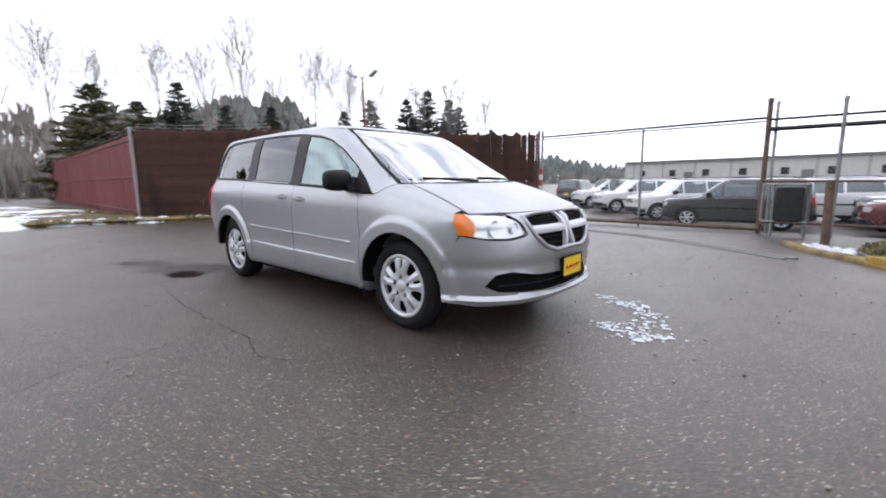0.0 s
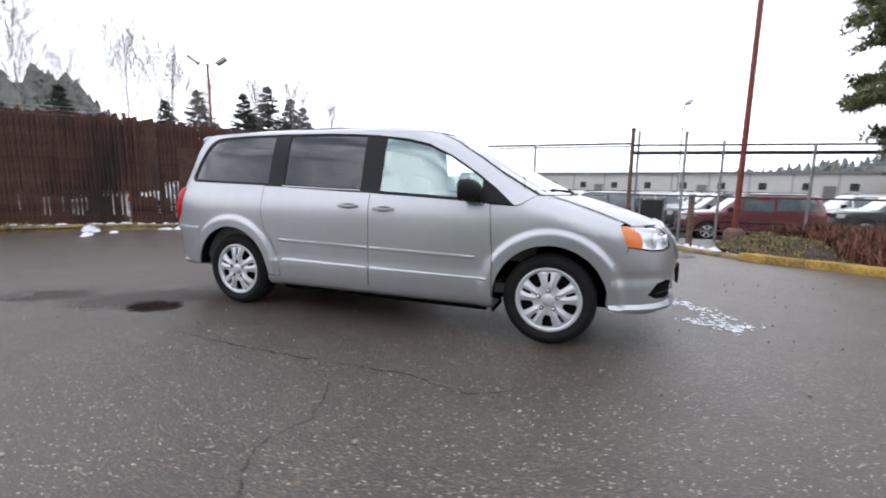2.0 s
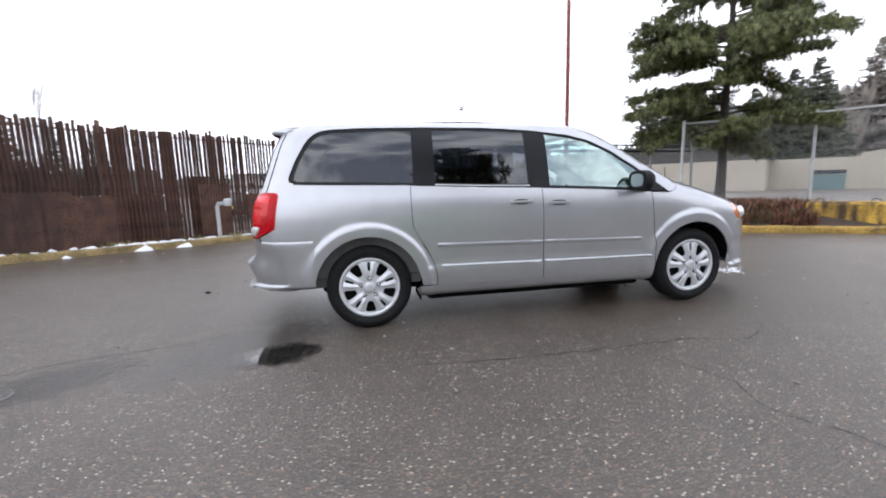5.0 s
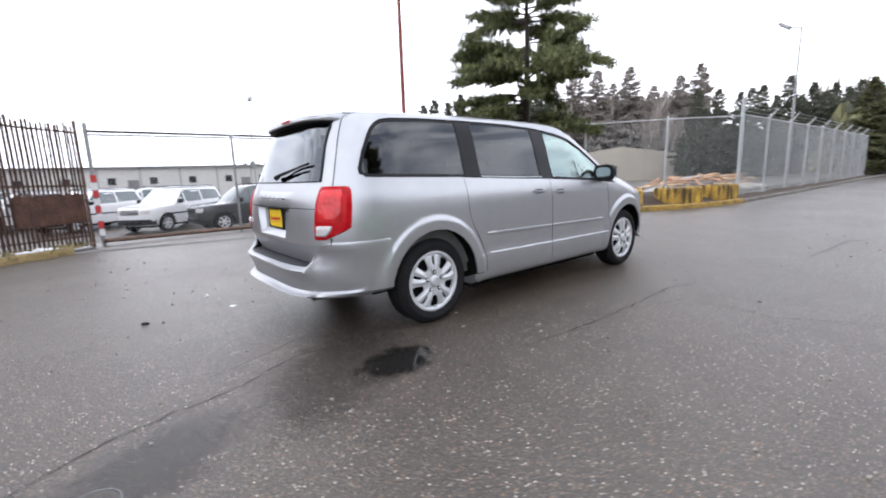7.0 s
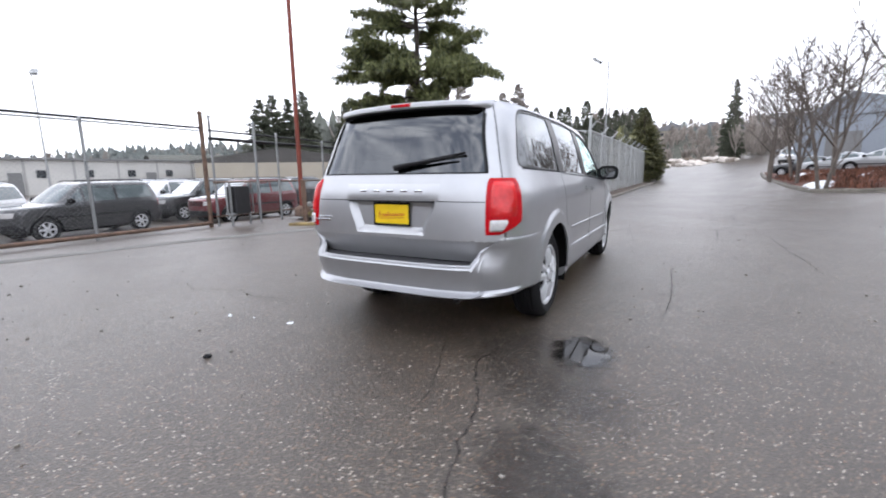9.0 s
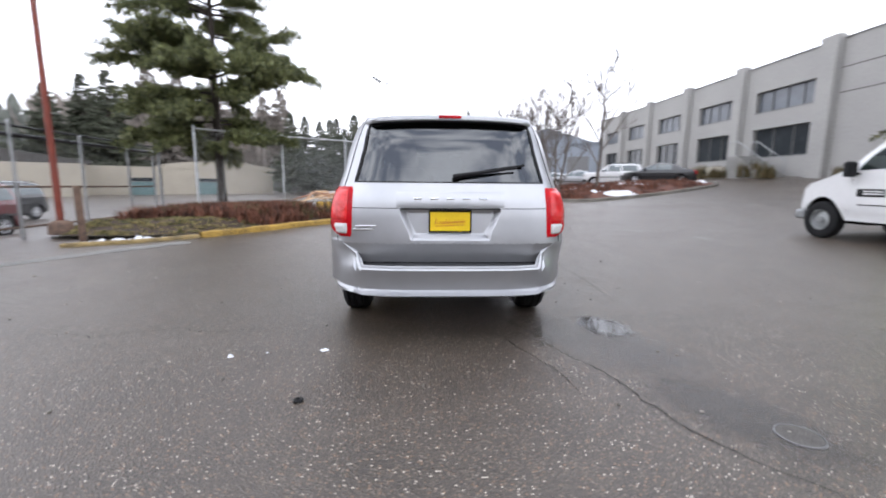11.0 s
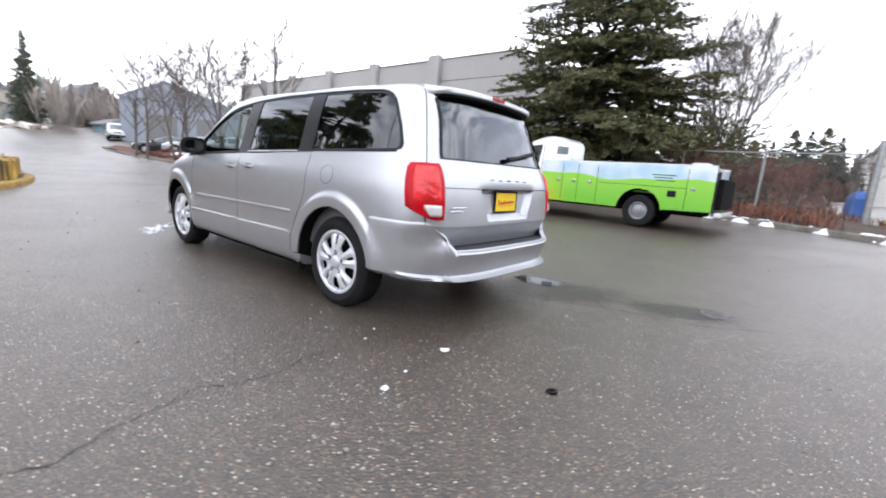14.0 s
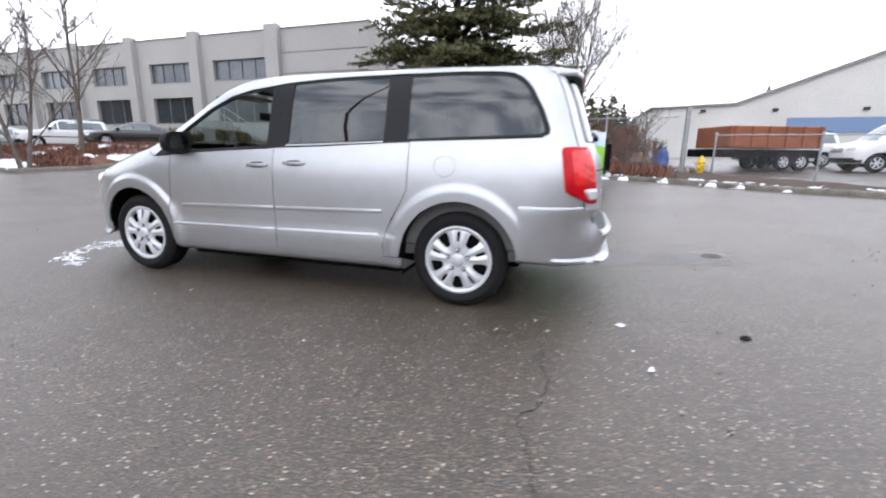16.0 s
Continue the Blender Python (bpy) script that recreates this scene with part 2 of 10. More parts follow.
def asphalt_material():
    """Worn wet asphalt: exposed stones, damp patches, and earth and grass far from the yards."""
    m = bpy.data.materials.new("wet_asphalt")
    m.use_nodes = True
    n, l = m.node_tree.nodes, m.node_tree.links
    bs = n["Principled BSDF"]
    co = n.new("ShaderNodeTexCoord")

    def noise_at(scale, detail=3, rough=0.5):
        t = n.new("ShaderNodeTexNoise")
        t.inputs["Scale"].default_value, t.inputs["Detail"].default_value, t.inputs["Roughness"].default_value = scale, detail, rough
        l.new(co.outputs["Object"], t.inputs["Vector"])
        return t.outputs["Fac"]

    def span(src, a, b, c, d):
        t = n.new("ShaderNodeMapRange")
        for k, v in zip(("From Min", "From Max", "To Min", "To Max"), (a, b, c, d)):
            t.inputs[k].default_value = v
        l.new(src, t.inputs["Value"])
        return t.outputs["Result"]

    def mix(fac, a, b):
        t = n.new("ShaderNodeMix")
        t.data_type = "RGBA"
        for sock, v in ((t.inputs["Factor"], fac), (t.inputs["A"], a), (t.inputs["B"], b)):
            if isinstance(v, (tuple, float)):
                sock.default_value = v
            else:
                l.new(v, sock)
        return t.outputs["Result"]

    def math_node(op, a, b):
        t = n.new("ShaderNodeMath")
        t.operation = op
        for sock, v in zip(t.inputs, (a, b)):
            if isinstance(v, (int, float)):
                sock.default_value = v
            else:
                l.new(v, sock)
        return t.outputs[0]

    stones = n.new("ShaderNodeTexVoronoi")
    stones.inputs["Scale"].default_value = 68
    l.new(co.outputs["Object"], stones.inputs["Vector"])
    s_col = n.new("ShaderNodeSeparateColor")
    l.new(stones.outputs["Color"], s_col.inputs["Color"])
    grit = n.new("ShaderNodeTexVoronoi")
    grit.inputs["Scale"].default_value = 230
    l.new(co.outputs["Object"], grit.inputs["Vector"])
    g_col = n.new("ShaderNodeSeparateColor")
    l.new(grit.outputs["Color"], g_col.inputs["Color"])
    damp = noise_at(0.42, 5, 0.55)
    worn = noise_at(1.7, 5, 0.6)
    binder = mix(span(worn, 0.3, 0.7, 0.0, 1.0), (0.028, 0.0226, 0.0182, 1), (0.055, 0.0456, 0.0369, 1))
    gritty = mix(span(g_col.outputs["Red"], 0.45, 1.0, 0.0, 0.62), binder, (0.165, 0.131, 0.100, 1))
    pale = math_node("MULTIPLY", span(s_col.outputs["Red"], 0.90, 0.94, 0.0, 1.0), span(stones.outputs["Distance"], 0.30, 0.42, 1.0, 0.0))
    ruddy = math_node("MULTIPLY", span(s_col.outputs["Green"], 0.80, 0.86, 0.0, 0.8), span(stones.outputs["Distance"], 0.30, 0.45, 1.0, 0.0))
    each = math_node("MULTIPLY", math_node("MULTIPLY", math_node("MULTIPLY", s_col.outputs["Blue"], s_col.outputs["Blue"]), 0.62), span(stones.outputs["Distance"], 0.28, 0.46, 1.0, 0.0))
    gritty = mix(each, gritty, (0.260, 0.206, 0.158, 1))
    stony = mix(ruddy, gritty, (0.26, 0.155, 0.09, 1))
    stony = mix(pale, stony, (0.56, 0.50, 0.42, 1))
    # earth and dead grass outside the yards
    sep = n.new("ShaderNodeSeparateXYZ")
    l.new(co.outputs["Object"], sep.inputs["Vector"])
    r = math_node("SQRT", math_node("ADD", math_node("MULTIPLY", sep.outputs["X"], sep.outputs["X"]), math_node("MULTIPLY", sep.outputs["Y"], sep.outputs["Y"])), 0)
    far = span(r, 130, 150, 0.0, 1.0)
    soil = mix(noise_at(0.3, 6), (0.05, 0.052, 0.03, 1), (0.10, 0.085, 0.055, 1))
    l.new(mix(far, stony, soil), bs.inputs["Base Color"])
    wet = span(damp, 0.38, 0.60, 0.0, 1.0)
    rough = math_node("SUBTRACT", 0.35, math_node("MULTIPLY", wet, 0.05))
    rough = math_node("ADD", rough, math_node("MULTIPLY", far, 0.4))
    l.new(rough, bs.inputs["Roughness"])
    bs.inputs["Specular IOR Level"].default_value = 0.66
    bp = n.new("ShaderNodeBump")
    bp.inputs["Strength"].default_value, bp.inputs["Distance"].default_value = 0.5, 0.008
    h = math_node("ADD", span(stones.outputs["Distance"], 0.0, 0.6, 1.0, 0.0), math_node("MULTIPLY", grit.outputs["Distance"], -0.5))
    l.new(h, bp.inputs["Height"])
    l.new(bp.outputs["Normal"], bs.inputs["Normal"])
    return m


ASPHALT = asphalt_material()
CONCRETE = material("concrete", (0.27, 0.265, 0.25), 0.85, vary=0.22, scale=2, fine=40, bump=0.3)
WALL_PAINT = material("pale_grey_concrete_wall", (0.36, 0.352, 0.335), 0.8, vary=0.10, scale=0.35, fine=8, bump=0.1)
WALL_WHITE = material("white_sheet_wall", (0.55, 0.54, 0.51), 0.6, vary=0.10, scale=0.3, fine=5, bump=0.05)
WALL_BEIGE = material("beige_wall", (0.40, 0.36, 0.29), 0.75, vary=0.1, scale=0.4, fine=7, bump=0.1)
ROOF_DARK = material("dark_roof", (0.07, 0.065, 0.06), 0.8, vary=0.25, scale=1, fine=12, bump=0.2)
WINDOW_DARK = material("dark_window_glass", (0.035, 0.04, 0.045), 0.08, vary=0.3, scale=0.4, fine=3, bump=0, rvary=0.04)
FRAME_GREY = material("grey_metal_frame", (0.20, 0.20, 0.20), 0.5, 0.6, vary=0.15, bump=0.05)
GALV = material("galvanised_steel", (0.34, 0.35, 0.35), 0.5, 0.75, vary=0.25, scale=8, fine=70, bump=0.1)
GALV_PALE = material("pale_galvanised_steel", (0.55, 0.57, 0.57), 0.5, 0.5, vary=0.2, scale=6, fine=60, bump=0.1)
STEEL_RUST = material("rusty_steel", (0.11, 0.085, 0.07), 0.75, 0.3, vary=0.45, scale=6, fine=50, bump=0.3, tint=(0.19, 0.12, 0.085))
DARK_STEEL = material("dark_painted_steel", (0.03, 0.03, 0.032), 0.5, 0.3, vary=0.3, bump=0.1)
RED_POLE = material("red_oxide_paint", (0.20, 0.040, 0.022), 0.55, vary=0.3, scale=4, fine=40, bump=0.15)
RUST_SLAT = material("rust_brown_slat", (0.030, 0.018, 0.014), 0.85, vary=0.55, scale=3, fine=30, bump=0.4, tint=(0.082, 0.039, 0.026), island=0.35)
RED_SLAT = material("dark_red_slat", (0.17, 0.018, 0.020), 0.6, vary=0.22, scale=0.7, fine=20, bump=0.15)
YELLOW_OLD = material("worn_yellow_paint", (0.20, 0.13, 0.04), 0.85, vary=0.6, scale=3, fine=30, bump=0.5, tint=(0.36, 0.225, 0.045))
YELLOW_DIRTY = material("weathered_yellow_concrete", (0.38, 0.225, 0.035), 0.85, vary=0.40, scale=2.6, fine=24, bump=0.5, tint=(0.54, 0.34, 0.06))


def run_stains(m, dark, lo, hi, seed, scale=(5.0, 5.0, 0.7), source="Object"):
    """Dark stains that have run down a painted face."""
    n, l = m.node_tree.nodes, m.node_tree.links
    bs = n["Principled BSDF"]
    old = bs.inputs["Base Color"].links[0].from_socket
    co, mp, no, mr, mx = n.new("ShaderNodeTexCoord"), n.new("ShaderNodeMapping"), n.new("ShaderNodeTexNoise"), n.new("ShaderNodeMapRange"), n.new("ShaderNodeMix")
    mp.inputs["Scale"].default_value, mp.inputs["Location"].default_value = scale, (seed, 0, 0)
    no.inputs["Scale"].default_value, no.inputs["Detail"].default_value = 1.0, 5
    mr.inputs["From Min"].default_value, mr.inputs["From Max"].default_value = lo, hi
    mx.data_type = "RGBA"
    l.new(co.outputs["Object"] if source == "Object" else n.new("ShaderNodeNewGeometry").outputs["Position"], mp.inputs["Vector"])
    l.new(mp.outputs["Vector"], no.inputs["Vector"])
    l.new(no.outputs["Fac"], mr.inputs["Value"])
    l.new(mr.outputs["Result"], mx.inputs["Factor"])
    l.new(old, mx.inputs["A"])
    mx.inputs["B"].default_value = (*dark, 1)
    l.new(mx.outputs["Result"], bs.inputs["Base Color"])


run_stains(YELLOW_DIRTY, (0.065, 0.042, 0.020), 0.45, 0.60, 3.0)
run_stains(RUST_SLAT, (0.028, 0.018, 0.014), 0.50, 0.68, 7.0, (1.1, 1.1, 0.35), "Position")
KERB_OLD = material("old_mossy_kerb", (0.13, 0.095, 0.05), 0.9, vary=0.5, scale=3, fine=30, bump=0.5, tint=(0.26, 0.19, 0.08))
KERB_DARK = material("dirty_grey_kerb", (0.10, 0.092, 0.078), 0.9, vary=0.4, scale=3, fine=30, bump=0.5, tint=(0.17, 0.155, 0.13))
SNOW = material("old_snow", (0.78, 0.80, 0.83), 0.6, vary=0.12, scale=5, fine=50, bump=0.5, depth=0.01)
SOIL = material("damp_soil", (0.055, 0.036, 0.024), 0.95, vary=0.5, scale=3, fine=30, bump=0.6, depth=0.02)
GRASS_SOIL = material("thin_grass_soil", (0.10, 0.10, 0.04), 0.95, vary=0.5, scale=2.5, fine=40, bump=0.5, tint=(0.15, 0.11, 0.055), depth=0.02)
GRASS = material("winter_grass", (0.10, 0.12, 0.035), 0.8, vary=0.4, scale=3, fine=20, bump=0, tint=(0.24, 0.19, 0.08), island=0.5)
HEATHER = material("russet_shrub_twigs", (0.085, 0.038, 0.026), 0.85, vary=0.5, scale=2, fine=20, bump=0, tint=(0.18, 0.075, 0.045), island=0.5)
SHRUB_GREEN = material("dull_green_shrub_leaf", (0.065, 0.065, 0.025), 0.7, vary=0.4, scale=2, fine=20, bump=0, tint=(0.12, 0.085, 0.035), island=0.5)
BARK = material("dark_bark", (0.045, 0.035, 0.028), 0.95, vary=0.4, scale=6, fine=40, bump=0.7, depth=0.02)
BARK_GREY = material("grey_bark", (0.135, 0.118, 0.105), 0.9, vary=0.35, scale=5, fine=40, bump=0.4)
BARK_STREET = material("wet_brown_bark", (0.125, 0.105, 0.09), 0.9, vary=0.35, scale=5, fine=40, bump=0.3)
TWIG = material("bare_twig", (0.12, 0.10, 0.085), 0.9, vary=0.35, scale=3, fine=20, bump=0)
BIRCH_FAR = material("pale_bare_birch", (0.27, 0.25, 0.235), 0.9, vary=0.25, scale=2, fine=20, bump=0)
PINE = material("pine_needles", (0.074, 0.092, 0.036), 0.65, vary=0.5, scale=1.0, fine=6, bump=0, tint=(0.165, 0.18, 0.070), island=0.45)
FIR = material("fir_needles", (0.048, 0.054, 0.023), 0.65, vary=0.5, scale=1.0, fine=6, bump=0, tint=(0.118, 0.116, 0.048), island=0.45)
SPRUCE = material("blue_spruce_needles", (0.030, 0.044, 0.034), 0.7, vary=0.4, scale=0.5, fine=4, bump=0, tint=(0.06, 0.075, 0.055), island=0.4)
# Far evergreens: distance haze is put into the base colour.
WOOD_FAR = material("hazed_evergreen_wood", (0.150, 0.168, 0.158), 0.9, vary=0.3, scale=0.1, fine=1, bump=0, island=0.3)
# The next four wood tones are lightened in place of mist.
WOOD_WEST = material("hazed_west_evergreen", (0.125, 0.134, 0.115), 0.9, vary=0.3, scale=0.1, fine=1, bump=0, island=0.3)
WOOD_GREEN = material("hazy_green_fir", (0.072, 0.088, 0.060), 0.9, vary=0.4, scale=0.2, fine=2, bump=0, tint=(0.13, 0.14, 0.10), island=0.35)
WOOD_BROWN = material("hazed_brown_wood", (0.31, 0.272, 0.242), 0.9, vary=0.3, scale=0.1, fine=1, bump=0, island=0.3)
WOOD_HAZE_PALE = material("haze_pale_wood", (0.32, 0.285, 0.255), 0.9, vary=0.25, scale=0.1, fine=1, bump=0, island=0.3)
RUBBER = material("tyre_rubber", (0.014, 0.014, 0.015), 0.8, spec=0.22, vary=0.3, scale=8, fine=60, bump=0.2)
BLACK_PLASTIC = material("black_plastic", (0.010, 0.010, 0.011), 0.6, vary=0.25, spec=0.22, scale=8, fine=90, bump=0.1)
TRIM_DARK = material("dark_satin_trim", (0.010, 0.0105, 0.012), 0.32, spec=0.20, vary=0.2, scale=3, fine=50, bump=0.03)
UNDER = material("underbody_black", (0.008, 0.008, 0.008), 0.95, spec=0.06, vary=0.3, bump=0.1)
CHROME = material("bright_chrome", (0.72, 0.73, 0.75), 0.14, 1.0, vary=0.06, bump=0, rvary=0.06)
ALLOY = material("silver_wheel_paint", (0.66, 0.67, 0.69), 0.35, 0.35, vary=0.07, scale=6, fine=60, bump=0.03)
PLATE_YELLOW = material("yellow_plate_card", (0.90, 0.62, 0.01), 0.45, vary=0.06, bump=0)
PLATE_RED = material("red_print", (0.50, 0.03, 0.03), 0.5, vary=0.1, bump=0)
VAN_GLASS = glass("clear_green_glass", (0.66, 0.86, 0.82), ior=3.2, sheen=(0.82, 1.0, 0.97))
DARK_GLASS = glass("privacy_glass", (0.04, 0.048, 0.06), ior=1.78, sheen=(0.95, 0.98, 1.0))
REAR_GLASS = glass("rear_privacy_glass", (0.05, 0.058, 0.07), ior=1.98, sheen=(0.92, 0.96, 1.0))
SCREEN_GLASS = glass("windscreen_glass", (0.80, 0.92, 0.90), ior=4.6)
CAR_GLASS = material("parked_car_glass", (0.10, 0.125, 0.13), 0.06, spec=1.0, vary=0.25, scale=2, fine=8, bump=0, rvary=0.03)
SILVER = paint("billet_silver_paint", (0.475, 0.483, 0.497), metal=0.70, rough=0.33, coat=0.5, flake=0.2, dirt=0.08, coat_rough=0.03)
SILVER.node_tree.nodes["Principled BSDF"].inputs["Specular Tint"].default_value = (0.65, 0.65, 0.67, 1)
WHITE_PAINT = paint("white_paint", (0.74, 0.74, 0.74))
GREY_PAINT = paint("dark_grey_paint", (0.036, 0.037, 0.040), metal=0.4)
RED_PAINT = paint("dark_red_paint", (0.13, 0.009, 0.014), metal=0.2)
BLACK_PAINT = paint("black_paint", (0.014, 0.014, 0.016))
BLUE_PAINT = paint("bright_blue_paint", (0.02, 0.24, 0.48))
SILVER_CAR = paint("silver_car_paint", (0.40, 0.41, 0.42), metal=0.5)


# ---- the lie of the land ----
def gz(x, y):
    """Height of the ground."""
    k = 0.0325 + 0.0035 * min(max(x, 0.0), 21.0)
    s = max(0.0, -y - 4.0)
    s = s if s < 19 else 19 + 6 * (1 - math.exp(-(s - 19) / 6))
    south = k * s * smooth01(0.0, 3.0, s)
    m = max(0.0, y - 2.0)
    north = -0.030 * min(m, 12.0) * smooth01(0.0, 3.0, m)
    north -= 0.06 * min(max(0.0, y - 10.4), 3.5)
    rise = 0.042 * max(0.0, x - 48.0) * smooth01(12.0, 2.0, y) * smooth01(-60, -10, y)
    return south + north + min(rise, 4.5)


def ground_sheet():
    def steps(lo, hi):
        a = [i * 0.5 for i in range(lo * 2, hi * 2 + 1)]
        out, d, p = [], 1.0, hi
        while p < 3500:
            p += d
            d *= 1.22
            out.append(p)
        neg, d, p = [], 1.0, lo
        while p > -3500:
            p -= d
            d *= 1.22
            neg.append(p)
        return neg[::-1] + a + out
    xs, ys = steps(-16, 30), steps(-26, 18)
    g = Geo()
    g.grid([[(x, y, gz(x, y)) for x in xs] for y in ys])
    return tagged(part("ground", g, ASPHALT, smooth=60), "worn wet asphalt yard with exposed stones and damp patches", "ground", kind="structure")


ground_sheet()


# ---- kerbs, beds and strips ----
def along(pts, step):
    """Points every step metres along a line of corners, rounded a little."""
    out = []
    for (a, b) in zip(pts[:-1], pts[1:]):
        a, b = Vector(a), Vector(b)
        n = max(1, int((b - a).length / step))
        out += [a.lerp(b, i / n) for i in range(n)]
    out.append(Vector(pts[-1]))
    for _ in range(3):
        out = [out[0]] + [(out[i - 1] + 2 * out[i] + out[i + 1]) / 4 for i in range(1, len(out) - 1)] + [out[-1]]
    return out


def strip_frames(pts):
    for i, p in enumerate(pts):
        d = pts[min(i + 1, len(pts) - 1)] - pts[max(i - 1, 0)]
        d = d.normalized()
        yield p, Vector((-d.y, d.x))


def kerb(name, pts, mat, label, width=0.18, height=0.15, seed=1, side=1):
    rng = random.Random(seed)
    prof = [(0.0, -0.12), (0.0, height - 0.05), (0.02, height - 0.015), (0.06, height), (width - 0.03, height), (width, height - 0.03), (width, -0.12)]
    rows = []
    for p, nrm in strip_frames(along(pts, 0.25)):
        z = gz(p.x, p.y)
        rows.append([(p.x + side * nrm.x * (o + rng.uniform(-0.012, 0.012)), p.y + side * nrm.y * (o + rng.uniform(-0.012, 0.012)), z + h + (rng.uniform(-0.012, 0.01) if h > 0 else 0)) for o, h in prof])
    return tagged(part(name, Geo().grid(rows), mat, smooth=50), label, "kerb", kind="structure")


def bed(name, outline, mat, label, lift=0.1, crown=0.15, seed=2, kind="structure", category="planting bed", res=0.3):
    """Raised ground inside an outline, higher in its middle."""
    rng = random.Random(seed)
    poly = [Vector(p) for p in outline]
    xs, ys = [p.x for p in poly], [p.y for p in poly]

    def inside(p):
        hit = False
        for a, b in zip(poly, poly[1:] + poly[:1]):
            if (a.y > p.y) != (b.y > p.y) and p.x < (b.x - a.x) * (p.y - a.y) / (b.y - a.y) + a.x:
                hit = not hit
        return hit

    def edge(p):
        best = 9.0
        for a, b in zip(poly, poly[1:] + poly[:1]):
            t = max(0, min(1, (p - a).dot(b - a) / (b - a).length_squared))
            best = min(best, (p - a.lerp(b, t)).length)
        return best
    vs = [p.copy() for p in poly]
    x = min(xs)
    while x < max(xs):
        y = min(ys)
        while y < max(ys):
            p = Vector((x + rng.uniform(-0.08, 0.08), y + rng.uniform(-0.08, 0.08)))
            if inside(p) and edge(p) > 0.12:
                vs.append(p)
            y += res
        x += res
    from mathutils.geometry import delaunay_2d_cdt
    out = delaunay_2d_cdt(vs, [], [list(range(len(poly)))], 1, 1e-4)
    g = Geo()
    for p in out[0]:
        e = edge(p)
        z = gz(p.x, p.y) + (lift + crown * smooth01(0, 1.2, e) + 0.05 * noise.noise((p.x * 1.3, p.y * 1.3, seed)) * smooth01(0, 0.4, e) if True else 0)
        g.v.append((p.x, p.y, z))
    g.f = [tuple(f) for f in out[2]]
    ob = tagged(part(name, g, mat, smooth=60), label, category, kind=kind)
    return ob, inside, edge


def tufts(name, places, mat, label, category, height, spread, blades, seed, lean=0.6, width=0.012):
    """Upright blades or twigs in clumps; nobody could count them."""
    rng = random.Random(seed)
    g = Geo()
    for x, y, z in places:
        h0 = height * rng.uniform(0.6, 1.25)
        for _ in range(blades):
            a, r = rng.uniform(0, 6.283), spread * math.sqrt(rng.random())
            b, o = rng.uniform(0, 6.283), lean * rng.random()
            h = h0 * rng.uniform(0.45, 1.0)
            px, py = x + r * math.cos(a), y + r * math.sin(a)
            w = width * rng.uniform(0.6, 1.6)
            tx, ty = px + o * h * math.cos(b), py + o * h * math.sin(b)
            cx, cy = -math.sin(b) * w, math.cos(b) * w
            mx, my = lerp(px, tx, 0.4), lerp(py, ty, 0.4)
            g.add([(px - cx, py - cy, z), (px + cx, py + cy, z), (mx + cx, my + cy, z + h * 0.55), (mx - cx, my - cy, z + h * 0.55), (tx, ty, z + h)], [(0, 1, 2, 3), (3, 2, 4)])
    return tagged(part(name, g, mat), label, category, kind="stuff")


def lumps(name, places, mat, label, category, seed, kind="", flat=0.45):
    """Low rounded heaps with ragged rims, as left by thawing snow."""
    rng = random.Random(seed)
    g = Geo()
    for x, y, r, h in places:
        n, z = 11, gz(x, y)
        rr = [r * rng.uniform(0.55, 1.2) for _ in range(n)]
        rows = []
        for f, hh in ((1.0, -0.01), (0.92, 0.35), (0.7, 0.75), (0.4, 0.95), (0.1, 1.0)):
            rows.append([(x + f * rr[k] * math.cos(6.283 * k / n), y + f * rr[k] * math.sin(6.283 * k / n), z + h * hh * rng.uniform(0.75, 1.1) + (0.004 if hh < 0 else 0)) for k in range(n)])
        g.grid(rows, close=True)
        g.f.append(tuple(range(len(g.v) - n, len(g.v))))
    return tagged(part(name, g, mat, smooth=70), label, category, kind=kind)


# west bed in front of the slatted fence
KERB_W = [(-13.2, -6.0), (-12.9, -3.0), (-12.2, -0.6), (-10.9, 1.5), (-9.6, 3.3), (-8.6, 4.8), (-7.2, 5.9), (-5.6, 7.1), (-4.0, 8.5)]
kerb("kerb_west", KERB_W, KERB_OLD, "old mossy kerb edged with thawing snow", seed=3)
FENCE_W = [(-12.9, 0.75), (-9.95, 3.75), (-7.4, 7.0), (-3.55, 10.1)]
_, in_w, edge_w = bed("verge_west", [(-13.0, -6.0), (-12.75, -3.0), (-12.05, -0.6), (-10.75, 1.55), (-9.5, 3.4), (-8.5, 4.9), (-7.1, 6.05), (-5.5, 7.25), (-3.95, 8.6), (-3.5, 10.2), (-7.3, 7.3), (-9.9, 4.1), (-13.0, 1.0), (-24.0, -0.3), (-24.0, -6.0)], GRASS_SOIL, "thin winter grass verge with patches of old snow", lift=0.11, crown=0.08, seed=5)
rng = random.Random(11)
heaps = []
for i, p in enumerate(along(KERB_W[1:], 0.28)):
    nx, ny = -0.75, 0.62
    for _ in range(2):
        if rng.random() < 0.93:
            d = rng.uniform(0.18, 0.6)
            heaps.append((p.x + nx * d, p.y + ny * d, rng.uniform(0.14, 0.42), rng.uniform(0.13, 0.19)))
lumps("snow_west", heaps, SNOW, "line of thawing snow along the slatted fence", "snow", 21, kind="stuff")
lumps("snow_field", [(-14.5 - 0.55 * i + rng.uniform(-0.4, 0.4), -1.3 - 0.10 * i + rng.uniform(-1.6, 1.2), rng.uniform(1.4, 2.8), rng.uniform(0.17, 0.24)) for i in range(24)], SNOW, "patch of old snow on the verge", "snow", 22, kind="stuff")
spots = []
